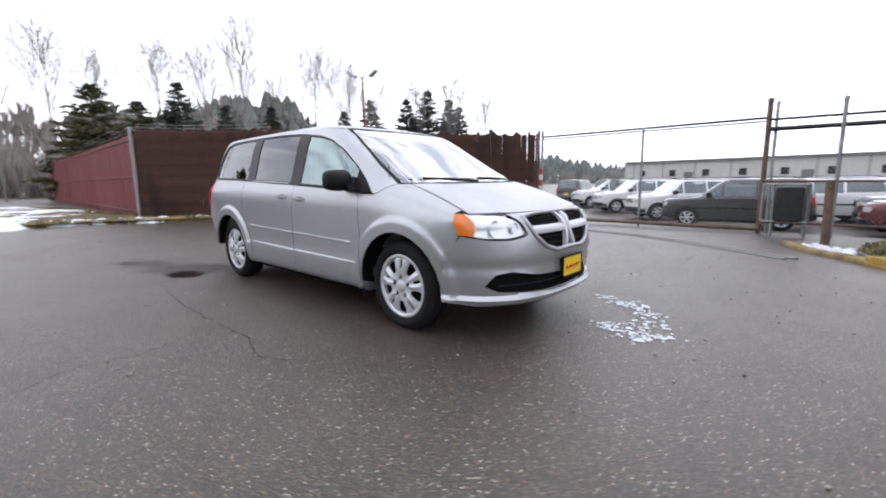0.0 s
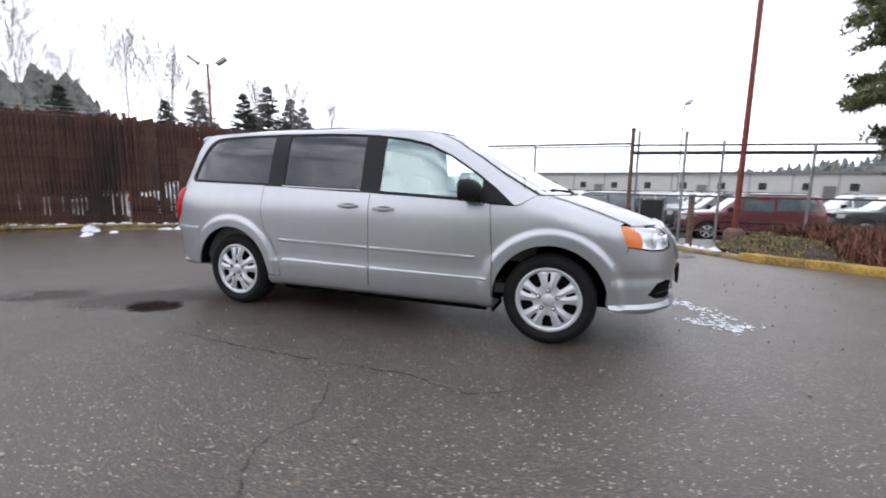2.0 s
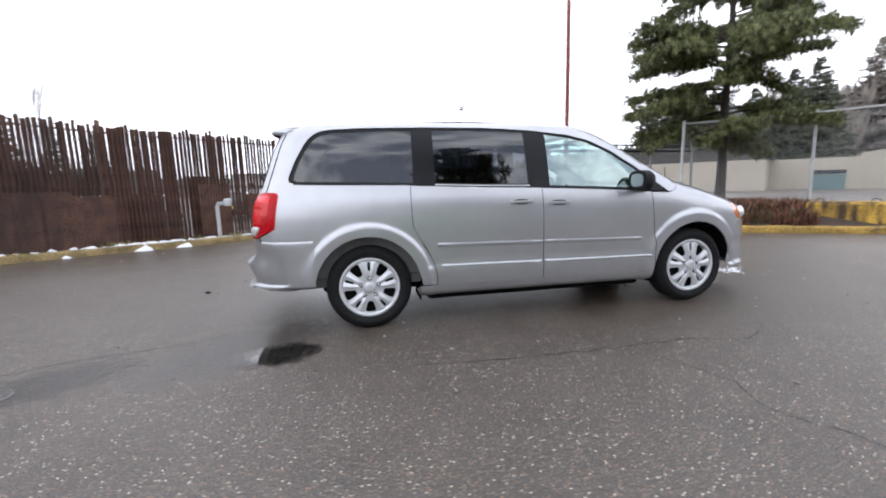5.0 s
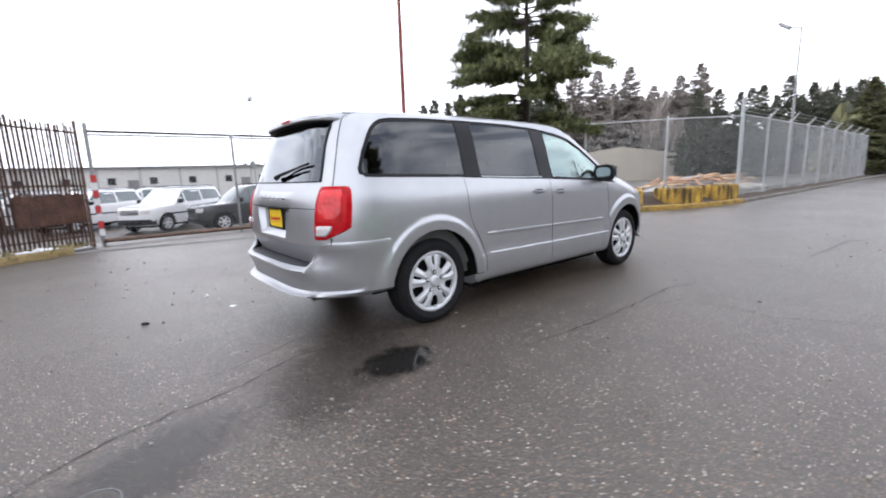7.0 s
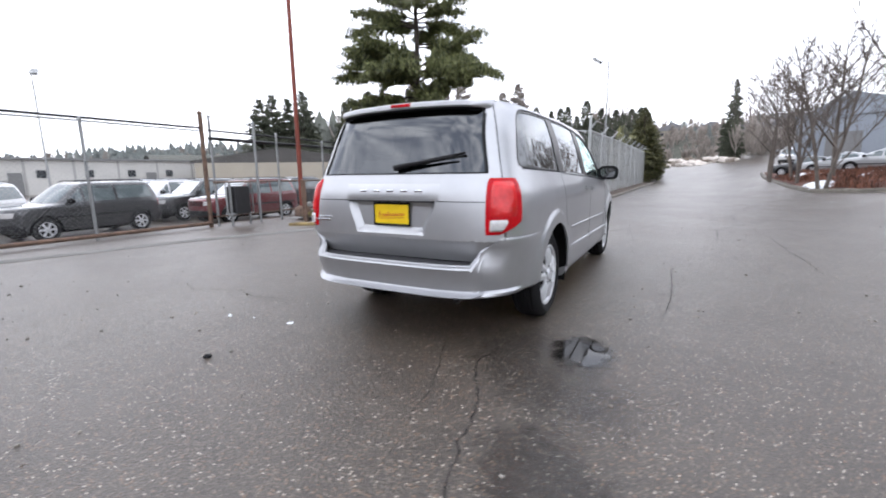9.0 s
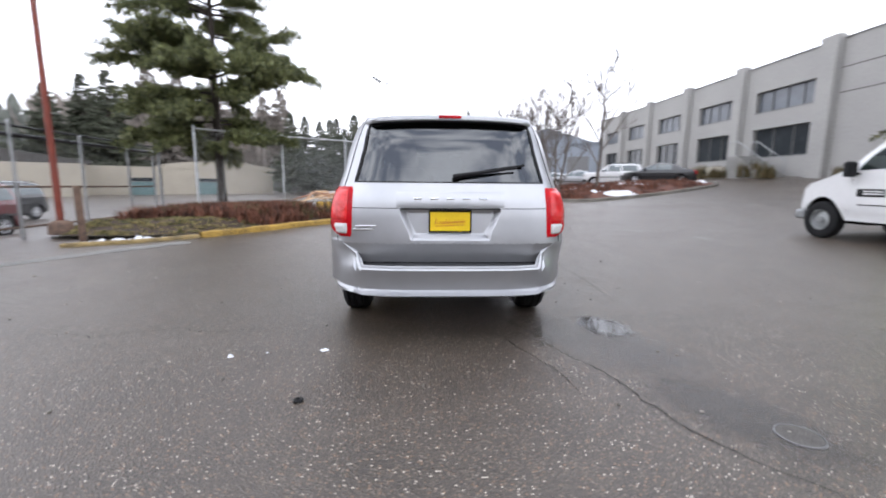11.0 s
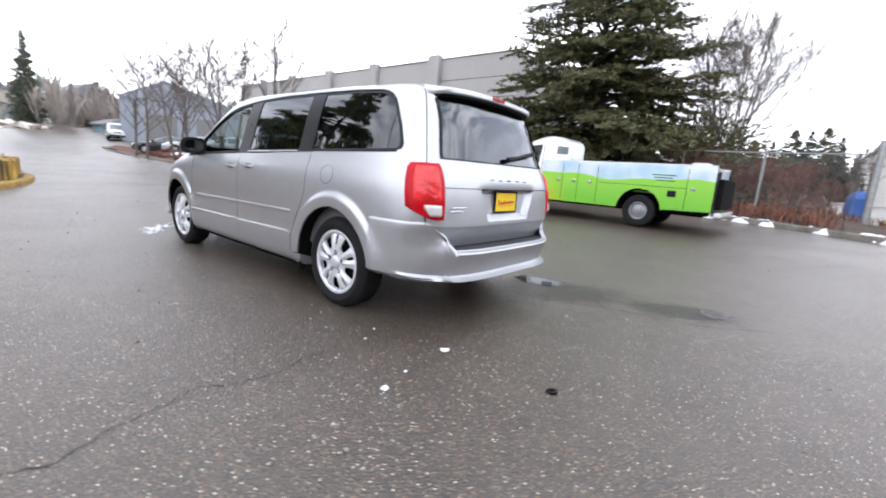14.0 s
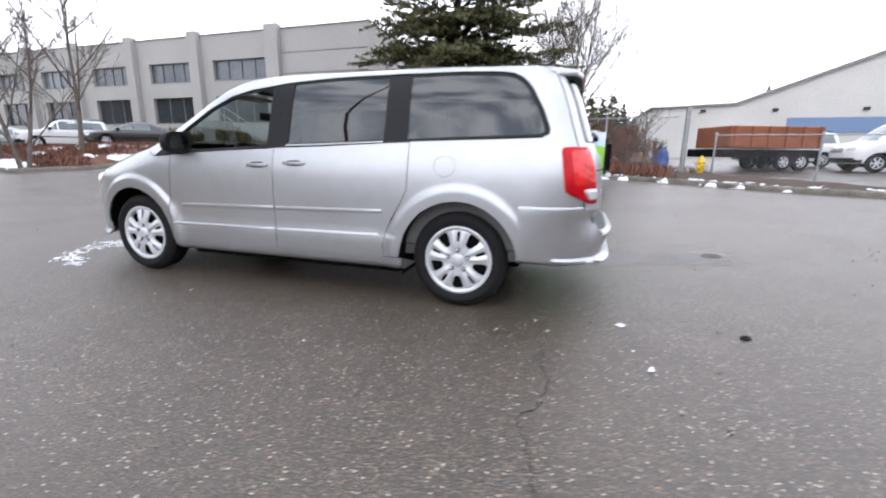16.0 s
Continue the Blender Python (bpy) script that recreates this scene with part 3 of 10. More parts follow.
while len(spots) < 420:
    p = Vector((rng.uniform(-24, -3.5), rng.uniform(-6, 10)))
    if in_w(p):
        spots.append((p.x, p.y, gz(p.x, p.y) + 0.1))
tufts("grass_west", spots, GRASS, "short yellowed winter grass", "grass", 0.13, 0.16, 26, 31)

# bed with the pine, behind a yellow kerb
KERB_Y = [(4.4, 5.3), (5.0, 4.72), (5.6, 4.2), (6.9, 2.98), (8.3, 2.1), (9.8, 1.45), (11.2, 1.05), (12.6, 0.85)]
kerb("kerb_yellow", KERB_Y, YELLOW_OLD, "kerb in chipped yellow paint along the planting bed", seed=4, width=0.2, height=0.14)
kerb("kerb_bed", [(3.3, 7.6), (3.6, 6.5), (4.4, 5.35)], KERB_OLD, "old unpainted kerb end beside the gate", seed=15, width=0.18, height=0.08)
BED = [(4.5, 5.45), (5.1, 4.85), (5.7, 4.33), (7.0, 3.12), (8.4, 2.25), (9.9, 1.6), (11.3, 1.2), (12.6, 1.0), (13.4, 3.6), (12.6, 6.0), (11.0, 8.2), (8.8, 9.4), (5.8, 9.8), (5.0, 9.2), (4.5, 7.6), (4.35, 6.5)]
_, in_b, edge_b = bed("planting_bed", BED, SOIL, "raised planting bed of damp soil under the pine", lift=0.1, crown=0.28, seed=6)


def bed_z(x, y):
    return gz(x, y) + 0.1 + 0.28 * smooth01(0, 1.2, edge_b(Vector((x, y))))


rus, grn, gra = [], [], []
while len(rus) < 430:
    p = Vector((rng.uniform(5.9, 13), rng.uniform(1.2, 8)))
    if in_b(p) and edge_b(p) > 0.25 and (p.x < 7.9 or p.y > 4.3) and p.x < 9.8 and noise.noise((p.x * 0.7, p.y * 0.7, 3.0)) > -0.45:
        rus.append((p.x, p.y, bed_z(p.x, p.y) - 0.03))
while len(grn) < 90:
    p = Vector((rng.uniform(6.4, 12), rng.uniform(2.2, 8)))
    if in_b(p) and edge_b(p) > 0.3 and (p.x < 7.9 or p.y > 4.3) and p.x < 9.8:
        grn.append((p.x, p.y, bed_z(p.x, p.y) - 0.03))
while len(gra) < 260:
    p = Vector((rng.uniform(3.6, 6.2), rng.uniform(4.5, 9.8)))
    if in_b(p) and edge_b(p) > 0.1:
        gra.append((p.x, p.y, bed_z(p.x, p.y) - 0.02))
tufts("low_shrubs", rus, HEATHER, "low russet shrubs, bare of most leaves, filling the bed", "shrub", 0.36, 0.26, 46, 41, lean=0.9, width=0.011)
tufts("green_shrubs", grn, SHRUB_GREEN, "low dull green shrubs in the bed", "shrub", 0.34, 0.24, 46, 42, lean=0.9, width=0.016)
tufts("grass_bed", gra, GRASS, "thin grass round the lamp pole", "grass", 0.08, 0.14, 20, 43)
lumps("snow_bed", [(3.6 + 0.085 * i + rng.uniform(-0.1, 0.1), 6.9 - 0.08 * i + rng.uniform(0, 0.5), rng.uniform(0.04, 0.16), rng.uniform(0.07, 0.13)) for i in range(60)], SNOW, "scraps of snow behind the yellow kerb", "snow", 44, kind="stuff")

# gate track across the yard entrance
track = Geo()
for off in (0.0, 0.20):
    rows = []
    for p, nrm in strip_frames(along([(-4.2, 8.55), (-1.6, 7.75), (0.6, 7.1), (2.4, 6.0), (3.5, 5.1)], 0.3)):
        z = gz(p.x, p.y)
        a = p + nrm * off
        b = p + nrm * (off + 0.09)
        rows.append([(a.x, a.y, z - 0.02), (a.x, a.y, z + 0.018), (b.x, b.y, z + 0.018), (b.x, b.y, z - 0.02)])
    track.grid(rows)
tagged(part("gate_track", track, CONCRETE, smooth=30), "worn double rail let into the asphalt at the gate", "gate track", kind="structure")


# ---- fences ----
def chain_mesh(a, b, z0, z1, cell=0.06, wire=0.0022):
    """Crossing diagonal wires between two points, from z0 to z1 above the ground."""
    a, b = Vector(a), Vector(b)
    length, h = (b - a).length, z1 - z0
    d = (b - a).normalized()
    nrm = Vector((-d.y, d.x))
    g = Geo()
    s = cell * 1.414
    n = int((length + h) / s)
    for sgn in (1, -1):
        for i in range(n):
            u0 = i * s - h
            p0, p1 = max(0.0, u0), min(length, u0 + h)
            if p1 - p0 < 0.02:
                continue
            t0, t1 = p0 - u0, p1 - u0
            if sgn < 0:
                t0, t1 = h - t0, h - t1
            vs = []
            for u, t in ((p0, t0), (p1, t1)):
                c = a + d * u
                base = gz(c.x, c.y)
                for ox, oz in ((0, wire), (wire, -wire), (-wire, -wire)):
                    q = c + nrm * (ox + sgn * wire)
                    vs.append((q.x, q.y, base + z0 + t + oz))
            g.add(vs, [(0, 1, 4, 3), (1, 2, 5, 4), (2, 0, 3, 5)])
    return g


def fence_post(par, x, y, h, r=0.035, mat=GALV, cap=True, sink=0.1, name="post"):
    z = gz(x, y)
    g = Geo().tube([(x, y, z - sink), (x, y, z + h)], r, 10)
    if cap:
        g.spin([(r * 1.25, -0.02), (r * 1.25, 0.02), (r * 0.7, 0.05), (0.004, 0.06)], 10, "z", (x, y, z + h))
    return part(name, g, mat, par, smooth=40)


def rail(par, a, b, za, zb, r=0.022, mat=GALV, name="rail", sag=0.0):
    pts = []
    for i in range(9):
        t = i / 8
        x, y = lerp(a[0], b[0], t), lerp(a[1], b[1], t)
        pts.append((x, y, lerp(gz(*a) + za, gz(*b) + zb, t) - sag * 4 * t * (1 - t)))
    return part(name, Geo().tube(pts, r, 8), mat, par, smooth=40)


def link_fence(label, corners, h, r=0.032, mat=GALV, gap=2.9, arms=False, cell=0.06, lower=True, wire=0.0022, name="chain_link_fence"):
    f = thing(name, Matrix(), label, "fence")
    for a, b in zip(corners[:-1], corners[1:]):
        a, b = Vector(a), Vector(b)
        n = max(1, round((b - a).length / gap))
        for i in range(n + (1 if tuple(b) == tuple(corners[-1]) else 0)):
            p = a.lerp(b, i / n)
            fence_post(f, p.x, p.y, h + 0.04, r, mat)
            if arms:
                z = gz(p.x, p.y) + h
                part("barb_arm", Geo().tube([(p.x, p.y, z), (p.x - 0.14, p.y - 0.30, z + 0.34)], 0.032, 6), mat, f, smooth=40)
        rail(f, a, b, h, h, 0.021, mat)
        if lower:
            rail(f, a, b, 0.08, 0.08, 0.012, mat)
        if arms:
            for k in range(3):
                o = (k + 1) / 3
                rail(f, (a.x - 0.14 * o, a.y - 0.30 * o), (b.x - 0.14 * o, b.y - 0.30 * o), h + 0.34 * o, h + 0.34 * o, 0.005, mat, "barbed_wire", 0.04)
        tagged(part("mesh", chain_mesh(a, b, 0.06, h, cell, wire), mat, f), kind="stuff")
    return f


# slatted fence, west
def slat_fence(corners, h, mat, label, pitch, width, name, seed, depth=0.018, ragged=0.05, poles=True, limit=300, lean=0.0, twist=0.0, notched_spans=()):
    rng2 = random.Random(seed)
    f = thing(name, Matrix(), label, "fence")
    shapes = []
    for k in range(6):
        w, hh = width * rng2.uniform(0.85, 1.1), h + rng2.uniform(-ragged, ragged)
        c = rng2.uniform(0.0, 0.03)
        g = Geo().prism([(-w / 2, 0.0), (w / 2, 0.0), (w / 2, hh - c), (w * 0.2, hh), (-w * 0.3, hh - c * 0.5), (-w / 2, hh - c * 1.6)], -depth / 2, depth / 2, "y")
        shapes.append(mesh_of("slat", g, mat))
    # slats notched along one edge low down, so the gaps between them fit the camera's view
    notched = []
    for k in range(6 if notched_spans else 0):
        w, hh = width * rng2.uniform(0.9, 1.05), h + rng2.uniform(-ragged, ragged)
        lo, hi, e = rng2.choice((0.30, 0.42, 0.62, 0.80)), 1.27 + rng2.uniform(-0.03, 0.03), w * rng2.uniform(-0.06, 0.06)
        g = Geo().prism([(-w / 2, 0.0), (w / 2, 0.0), (w / 2, lo), (e, lo + 0.03), (e, hi), (w / 2, hi + 0.01), (w / 2, hh - 0.02), (0.0, hh), (-w / 2, hh - 0.03)], -depth / 2, depth / 2, "y")
        notched.append(mesh_of("slat", g, mat))
    count, rest = 0, Geo()
    for span_no, (a, b) in enumerate(zip(corners[:-1], corners[1:])):
        a, b = Vector(a), Vector(b)
        d = (b - a).normalized()
        yaw = math.degrees(math.atan2(d.y, d.x))
        n = int((b - a).length / pitch)
        for i in range(n):
            p = a + d * (i + 0.5) * pitch
            m = pose(p.x, p.y, gz(p.x, p.y) + rng2.uniform(0.02, 0.06), rng2.uniform(-lean, lean), rng2.uniform(-lean, lean), yaw + twist + rng2.uniform(-3, 3))
            u = (span_no + (i + 0.5) / n) / (len(corners) - 1)
            me = rng2.choice(notched if any(r0 < u < r1 for r0, r1 in notched_spans) and rng2.random() < 0.85 else shapes)
            if count < limit:
                s = part("slat", me, mat, f)
                s.matrix_basis = m
                count += 1
            else:
                rest.add([tuple(m @ v.co) for v in me.vertices], [tuple(q.vertices) for q in me.polygons])
        nrm = Vector((-d.y, d.x))
        for z in (0.28, h * 0.52, h - 0.12):
            q0, q1 = a + nrm * (0.035 + 0.0018 * twist), b + nrm * (0.035 + 0.0018 * twist)
            rail(f, q0, q1, z, z, 0.022, STEEL_RUST)
        if poles:
            k = max(1, round((b - a).length / 2.6))
            for i in range(k + 1):
                q = a.lerp(b, i / k) + nrm * (0.08 + 0.0018 * twist)
                fence_post(f, q.x, q.y, h + 0.12, 0.035, STEEL_RUST)
    if rest.v:
        tagged(part("far_slats", rest, mat, f), kind="stuff")
    return f


rust_fence = slat_fence(FENCE_W, 2.88, RUST_SLAT, "tall rust-brown fence of weathered upright slats set at a slant", 0.094, 0.130, "slatted_fence", 51, depth=0.012, ragged=0.07, lean=0.35, twist=38, notched_spans=((0.05, 0.13), (0.15, 0.27), (0.29, 0.44), (0.49, 0.56)))
# sheets and boards fixed behind and in front of the slats
for (u, z0, z1, w, off) in ((0.06, 0.05, 1.15, 1.9, 0.05), (0.30, 1.0, 2.7, 2.2, 0.05), (0.46, 0.1, 2.25, 0.85, -0.04), (0.54, 0.05, 1.35, 1.6, -0.05), (0.66, 0.05, 1.28, 2.4, -0.05), (0.825, 0.10, 1.55, 0.85, -0.05), (0.935, 0.62, 1.28, 1.5, -0.05), (0.80, 0.1, 1.75, 0.5, 0.05)):
    seg = min(2, int(u * 3))
    a, b = Vector(FENCE_W[seg]), Vector(FENCE_W[seg + 1])
    d = (b - a).normalized()
    p = a.lerp(b, u * 3 - seg) + Vector((-d.y, d.x)) * off
    g, n = Geo(), 22
    rows = []
    for i in range(n + 1):
        x = (i / n - 0.5) * w
        y = 0.008 * (1 if i % 2 else -1)
        rows.append([(x, y, z0), (x, y, z1 + 0.02 * (i % 3))])
    g.grid(rows)
    s = part("rusted_sheet", g, RUST_SLAT, rust_fence, "rusted corrugated sheet")
    s.matrix_basis = pose(p.x, p.y, gz(p.x, p.y), 0, 0, math.degrees(math.atan2(d.y, d.x)))
red_fence = slat_fence([(-13.0, 0.72), (-26.0, 1.0), (-40.0, 1.3)], 2.75, RED_SLAT, "long dark red fence of upright metal slats", 0.15, 0.148, "red_fence", 52, ragged=0.01, poles=False, limit=120)
fence_post(red_fence, -12.92, 0.62, 2.95, 0.05, GALV)
for k in range(3):
    rail(red_fence, (-12.95, 0.7), (-40, 1.28), 2.9 + 0.13 * k, 2.9 + 0.13 * k, 0.005, GALV, "barbed_wire", 0.05)
    rail(rust_fence, FENCE_W[0], FENCE_W[1], 2.9 + 0.1 * k, 2.9 + 0.1 * k, 0.005, GALV, "barbed_wire", 0.05)
end_post = thing("end_post", pose(-3.45, 10.1, gz(-3.45, 10.1)), "galvanised fence end post with red and white striped tape", "post")
part("pole", Geo().tube([(0, 0, -0.1), (0, 0, 3.0)], 0.045, 12), GALV, end_post, smooth=40)
TAPE_W, TAPE_R = material("white_tape", (0.7, 0.7, 0.7), 0.5, vary=0.15, bump=0), material("red_tape", (0.5, 0.04, 0.04), 0.5, vary=0.15, bump=0)
for i in range(8):
    z = 0.25 + 0.19 * i
    part("stripe", Geo().box(-0.06, 0.06, -0.075, -0.05, z, z + 0.17, 0.006), TAPE_R if i % 2 else TAPE_W, end_post)
stand = thing("bent_pipe_stand", pose(-5.3, 7.75, gz(-5.3, 7.75)), "white bent pipe stand before the slatted fence", "post")
part("pipe", Geo().tube([(0, 0, 0), (0, 0, 0.95), (0.03, 0.0, 1.02), (0.30, -0.05, 1.05)], 0.05, 10), GALV_PALE, stand, smooth=40)
part("head", Geo().box(0.2, 0.36, -0.12, 0.04, 0.96, 1.16, 0.02), GALV_PALE, stand)

# chain-link fence and cantilever gate before the car lot
gate_fence = link_fence("chain-link fence with a dark top rail beside the car lot", [(-3.45, 10.1), (-0.2, 10.02), (2.65, 10.1)], 2.72, 0.034, GALV, cell=0.07, wire=0.0016)
rail(gate_fence, (-3.45, 10.1), (2.65, 10.1), 2.8, 2.8, 0.03, DARK_STEEL)
rail(gate_fence, (-3.45, 10.0), (2.65, 10.0), 0.12, 0.12, 0.05, STEEL_RUST, "bottom_beam")
gate = thing("sliding_gate", Matrix(), "open cantilever gate of galvanised pipe with dark truss rails", "gate")
for x, y, h, r in ((2.66, 10.08, 3.2, 0.05), (2.82, 9.95, 3.1, 0.035), (4.0, 9.6, 3.0, 0.04), (4.95, 9.75, 2.75, 0.035), (7.0, 9.75, 2.6, 0.035), (8.9, 9.75, 2.4, 0.035), (10.2, 9.75, 2.45, 0.04), (10.65, 9.8, 2.7, 0.05)):
    fence_post(gate, x, y, h, r * 1.15 if x == 2.66 else r, STEEL_RUST if x == 2.66 else GALV)
rail(gate, (2.7, 9.85), (10.6, 9.85), 2.72, 2.62, 0.028, DARK_STEEL, "track_rail")
rail(gate, (2.7, 9.85), (10.6, 9.85), 2.50, 2.42, 0.05, DARK_STEEL, "track_beam")
rail(gate, (2.7, 9.85), (10.2, 9.85), 1.28, 1.24, 0.026, STEEL_RUST, "mid_rail")
rail(gate, (2.7, 9.85), (10.2, 9.85), 0.3, 0.3, 0.026, STEEL_RUST, "low_rail")
tagged(part("mesh", chain_mesh((2.7, 9.87), (10.2, 9.87), 0.25, 2.35, 0.075, 0.0015), GALV, gate), kind="stuff")
for x in (2.95, 3.55):
    part("roller_post", Geo().tube([(x, 9.5, gz(x, 9.5) - 0.1), (x, 9.5, gz(x, 9.5) + 1.25)], 0.035, 8), GALV, gate, smooth=40)
part("operator_box", Geo().box(3.0, 3.5, 9.35, 9.75, gz(3.2, 9.5) + 0.35, gz(3.2, 9.5) + 1.15, 0.03), DARK_STEEL, gate)
part("roller_frame", Geo().tube([(2.75, 9.4, gz(3, 9.4) + 0.35), (3.6, 9.4, gz(3, 9.4) + 0.35), (3.6, 9.4, gz(3, 9.4) + 1.2), (2.75, 9.4, gz(3, 9.4) + 1.2), (2.75, 9.4, gz(3, 9.4) + 0.35)], 0.025, 8), GALV, gate, smooth=40)
for i in range(6):
    z = gz(2.7, 10.1) + 0.2 + 0.48 * i
    part("hinge_clamp", Geo().spin([(0.062, -0.03), (0.062, 0.03)], 10, "z", (2.66, 10.08, z)), STEEL_RUST, gate)
bollard = thing("steel_bollard", pose(3.95, 7.6, gz(3.95, 7.6)), "leaning rust-stained steel bollard beside the gate", "bollard")
part("tube", Geo().tube([(0, 0, -0.1), (-0.03, 0.0, 1.25)], 0.07, 12), STEEL_RUST, bollard, smooth=40)

# fence round the east lot
corner_fence = link_fence("pale galvanised chain-link fence with barbed wire arms", [(8.1, 7.2), (10.7, 5.4), (12.95, 3.5), (14.95, 1.75)], 2.95, 0.04, GALV_PALE, gap=3.0, cell=0.07, wire=0.002)
long_fence = link_fence("long pale chain-link fence with outward barbed wire arms", [(14.95, 1.75), (24.0, 1.55), (33.0, 1.4), (42.0, 1.3)], 3.0, 0.04, GALV_PALE, gap=3.0, arms=True, cell=0.065, wire=0.0034)
fence_post(long_fence, 14.86, 1.70, 3.5, 0.055, GALV_PALE, name="corner_post")
kerb("kerb_east", [(12.6, 0.85), (15.0, 0.8), (24.0, 0.6), (42.0, 0.4), (60.0, 0.0)], KERB_DARK, "low worn dirty concrete kerb under the long fence", seed=8, height=0.1)
bed("verge_east", [(12.6, 1.0), (15.0, 0.95), (24.0, 0.75), (42.0, 0.55), (42.0, 2.6), (24.0, 2.9), (15.0, 3.2), (13.4, 3.6)], SOIL, "strip of bare soil along the long fence", lift=0.06, crown=0.05, seed=9, res=0.6)

# concrete blocks
def road_block(x, y, yaw, w=1.55, seed=1):
    rng3 = random.Random(seed)
    b = thing("road_block", pose(x, y, gz(x, y) + 0.08, 0, 0, yaw), "heavy concrete block in chipped and stained yellow paint", "concrete block", "blocks along the kerb")
    g = Geo().box(-w / 2, w / 2, -0.32, 0.32, 0.0, 0.52, 0.045)
    g.v = [(p[0] + rng3.uniform(-0.012, 0.012), p[1] + rng3.uniform(-0.012, 0.012), p[2] + rng3.uniform(-0.01, 0.01)) for p in g.v]
    part("block", g, YELLOW_DIRTY, b)
    for sx in (-0.35, 0.35):
        part("lifting_loop", Geo().tube([(sx * w - 0.07, 0, 0.5), (sx * w - 0.07, 0, 0.56), (sx * w, 0, 0.59), (sx * w + 0.07, 0, 0.56), (sx * w + 0.07, 0, 0.5)], 0.012, 6), STEEL_RUST, b, smooth=40)
    return b


for i, (x, y, yaw, w) in enumerate(((8.80, 3.05, -57, 1.3), (10.35, 1.95, -32, 1.25), (12.35, 1.5, -10, 1.25))):
    road_block(x, y, yaw, w, 60 + i)


# ---- poles ----
red_pole = thing("lamp_pole", pose(5.25, 9.1, gz(5.25, 9.1) + 0.1), "tall red oxide steel pole on a dark base in the bed", "pole")
part("shaft", Geo().tube([(0, 0, 0), (0.05, 0.03, 13.5)], [0.075, 0.045], 14), RED_POLE, red_pole, smooth=40)
part("base", Geo().spin([(0.26, 0.0), (0.25, 0.22), (0.2, 0.3), (0.1, 0.34)], 14, "z"), STEEL_RUST, red_pole, smooth=40)


def yard_light(x, y, h, label, heads=2, r=0.07, yaw=0.0, red=False):
    z = gz(x, y)
    p = thing("yard_light", pose(x, y, z, 0, 0, yaw), label, "street lamp")
    part("pole", Geo().tube([(0, 0, -0.2), (0, 0, h)], [r, r * 0.65], 10), RED_POLE if red else GALV, p, smooth=40)
    for s in ((-1, 1) if heads == 2 else (1,)):
        part("arm", Geo().tube([(0, 0, h - 0.1), (s * 0.3, 0, h - 0.02), (s * 0.55, 0, h + 0.1)], 0.03, 6), GALV, p, smooth=40)
        head = Geo().box(-0.32, 0.32, -0.2, 0.2, -0.09, 0.09, 0.03)
        head.move(pose(s * 0.75, 0, h + 0.16, 0, -s * 35, 0))
        part("lamp_head", head, GALV, p)
    return p


yard_light(-19.6, 15.2, 8.5, "red yard light with two flood heads behind the fence", 2, 0.09, 30, True)
yard_light(7.4, 33.8, 8.3, "tall galvanised yard light over the car lot", 1, 0.07, 60)
yard_light(27.3, 2.9, 8.5, "galvanised yard light behind the long fence", 1, 0.07, 90)


# ---- buildings ----
WINDOW_BLIND = material("window_with_blinds", (0.13, 0.145, 0.165), 0.12, vary=0.2, scale=0.4, fine=3, bump=0, rvary=0.05)
# the pale concrete office building to the south
office = thing("office_building", Matrix(), "two-storey pale concrete office building with pilasters and dark window bands", "building")
FY = -22.0
bays = [(11.0, 17.3, None), (18.45, 24.0, (18.6, 23.2)), (24.9, 30.2, (25.1, 29.2)), (31.1, 36.4, (31.4, 35.3)), (37.2, 42.0, (37.5, 41.3)), (43.0, 47.5, (43.2, 46.9))]


def wall_with_holes(par, mat, x0, x1, y0, y1, z0, z1, holes):
    xs = sorted({x0, x1, *[h[0] for h in holes], *[h[1] for h in holes]})
    for xa, xb in zip(xs[:-1], xs[1:]):
        cuts = sorted((h[2], h[3]) for h in holes if h[0] <= xa and h[1] >= xb)
        z = z0
        for ca, cb in cuts:
            if ca > z:
                part("wall_panel", Geo().box(xa, xb, y0, y1, z, ca), mat, par)
            z = cb
        if z < z1:
            part("wall_panel", Geo().box(xa, xb, y0, y1, z, z1), mat, par)


holes = [(w[0], w[1], 5.95, 7.3) for _, _, w in bays if w] + [(w[0], w[1], 3.05, 4.9) for _, _, w in bays if w]
wall_with_holes(office, WALL_PAINT, 10.9, 48.0, FY - 0.35, FY, 0.0, 8.95, holes)
part("wall", Geo().box(10.9, 48.0, FY - 16, FY - 15.7, 0.0, 8.9), WALL_PAINT, office)
part("wall", Geo().box(10.9, 11.2, FY - 15.7, FY - 0.35, 0.0, 8.95), WALL_PAINT, office)
part("wall", Geo().box(47.7, 48.0, FY - 15.7, FY - 0.35, 0.0, 8.9), WALL_PAINT, office)
part("roof", Geo().box(11.2, 47.7, FY - 15.7, FY - 0.35, 8.3, 8.5), ROOF_DARK, office)
for x0, x1 in ((17.35, 18.4), (24.1, 24.95), (30.3, 31.1), (36.5, 37.2), (42.1, 42.9)):
    part("pilaster", Geo().box(x0, x1, FY - 0.1, FY + 0.42, 0.5, 9.22, 0.03), WALL_PAINT, office)
for z in (7.45, 6.15):
    part("wall_joint", Geo().box(11.0, 17.3, FY - 0.02, FY + 0.006, z, z + 0.05), ROOF_DARK, office)
part("parapet_cap", Geo().box(10.85, 48.05, FY - 0.4, FY + 0.06, 8.95, 9.03, 0.01), FRAME_GREY, office)
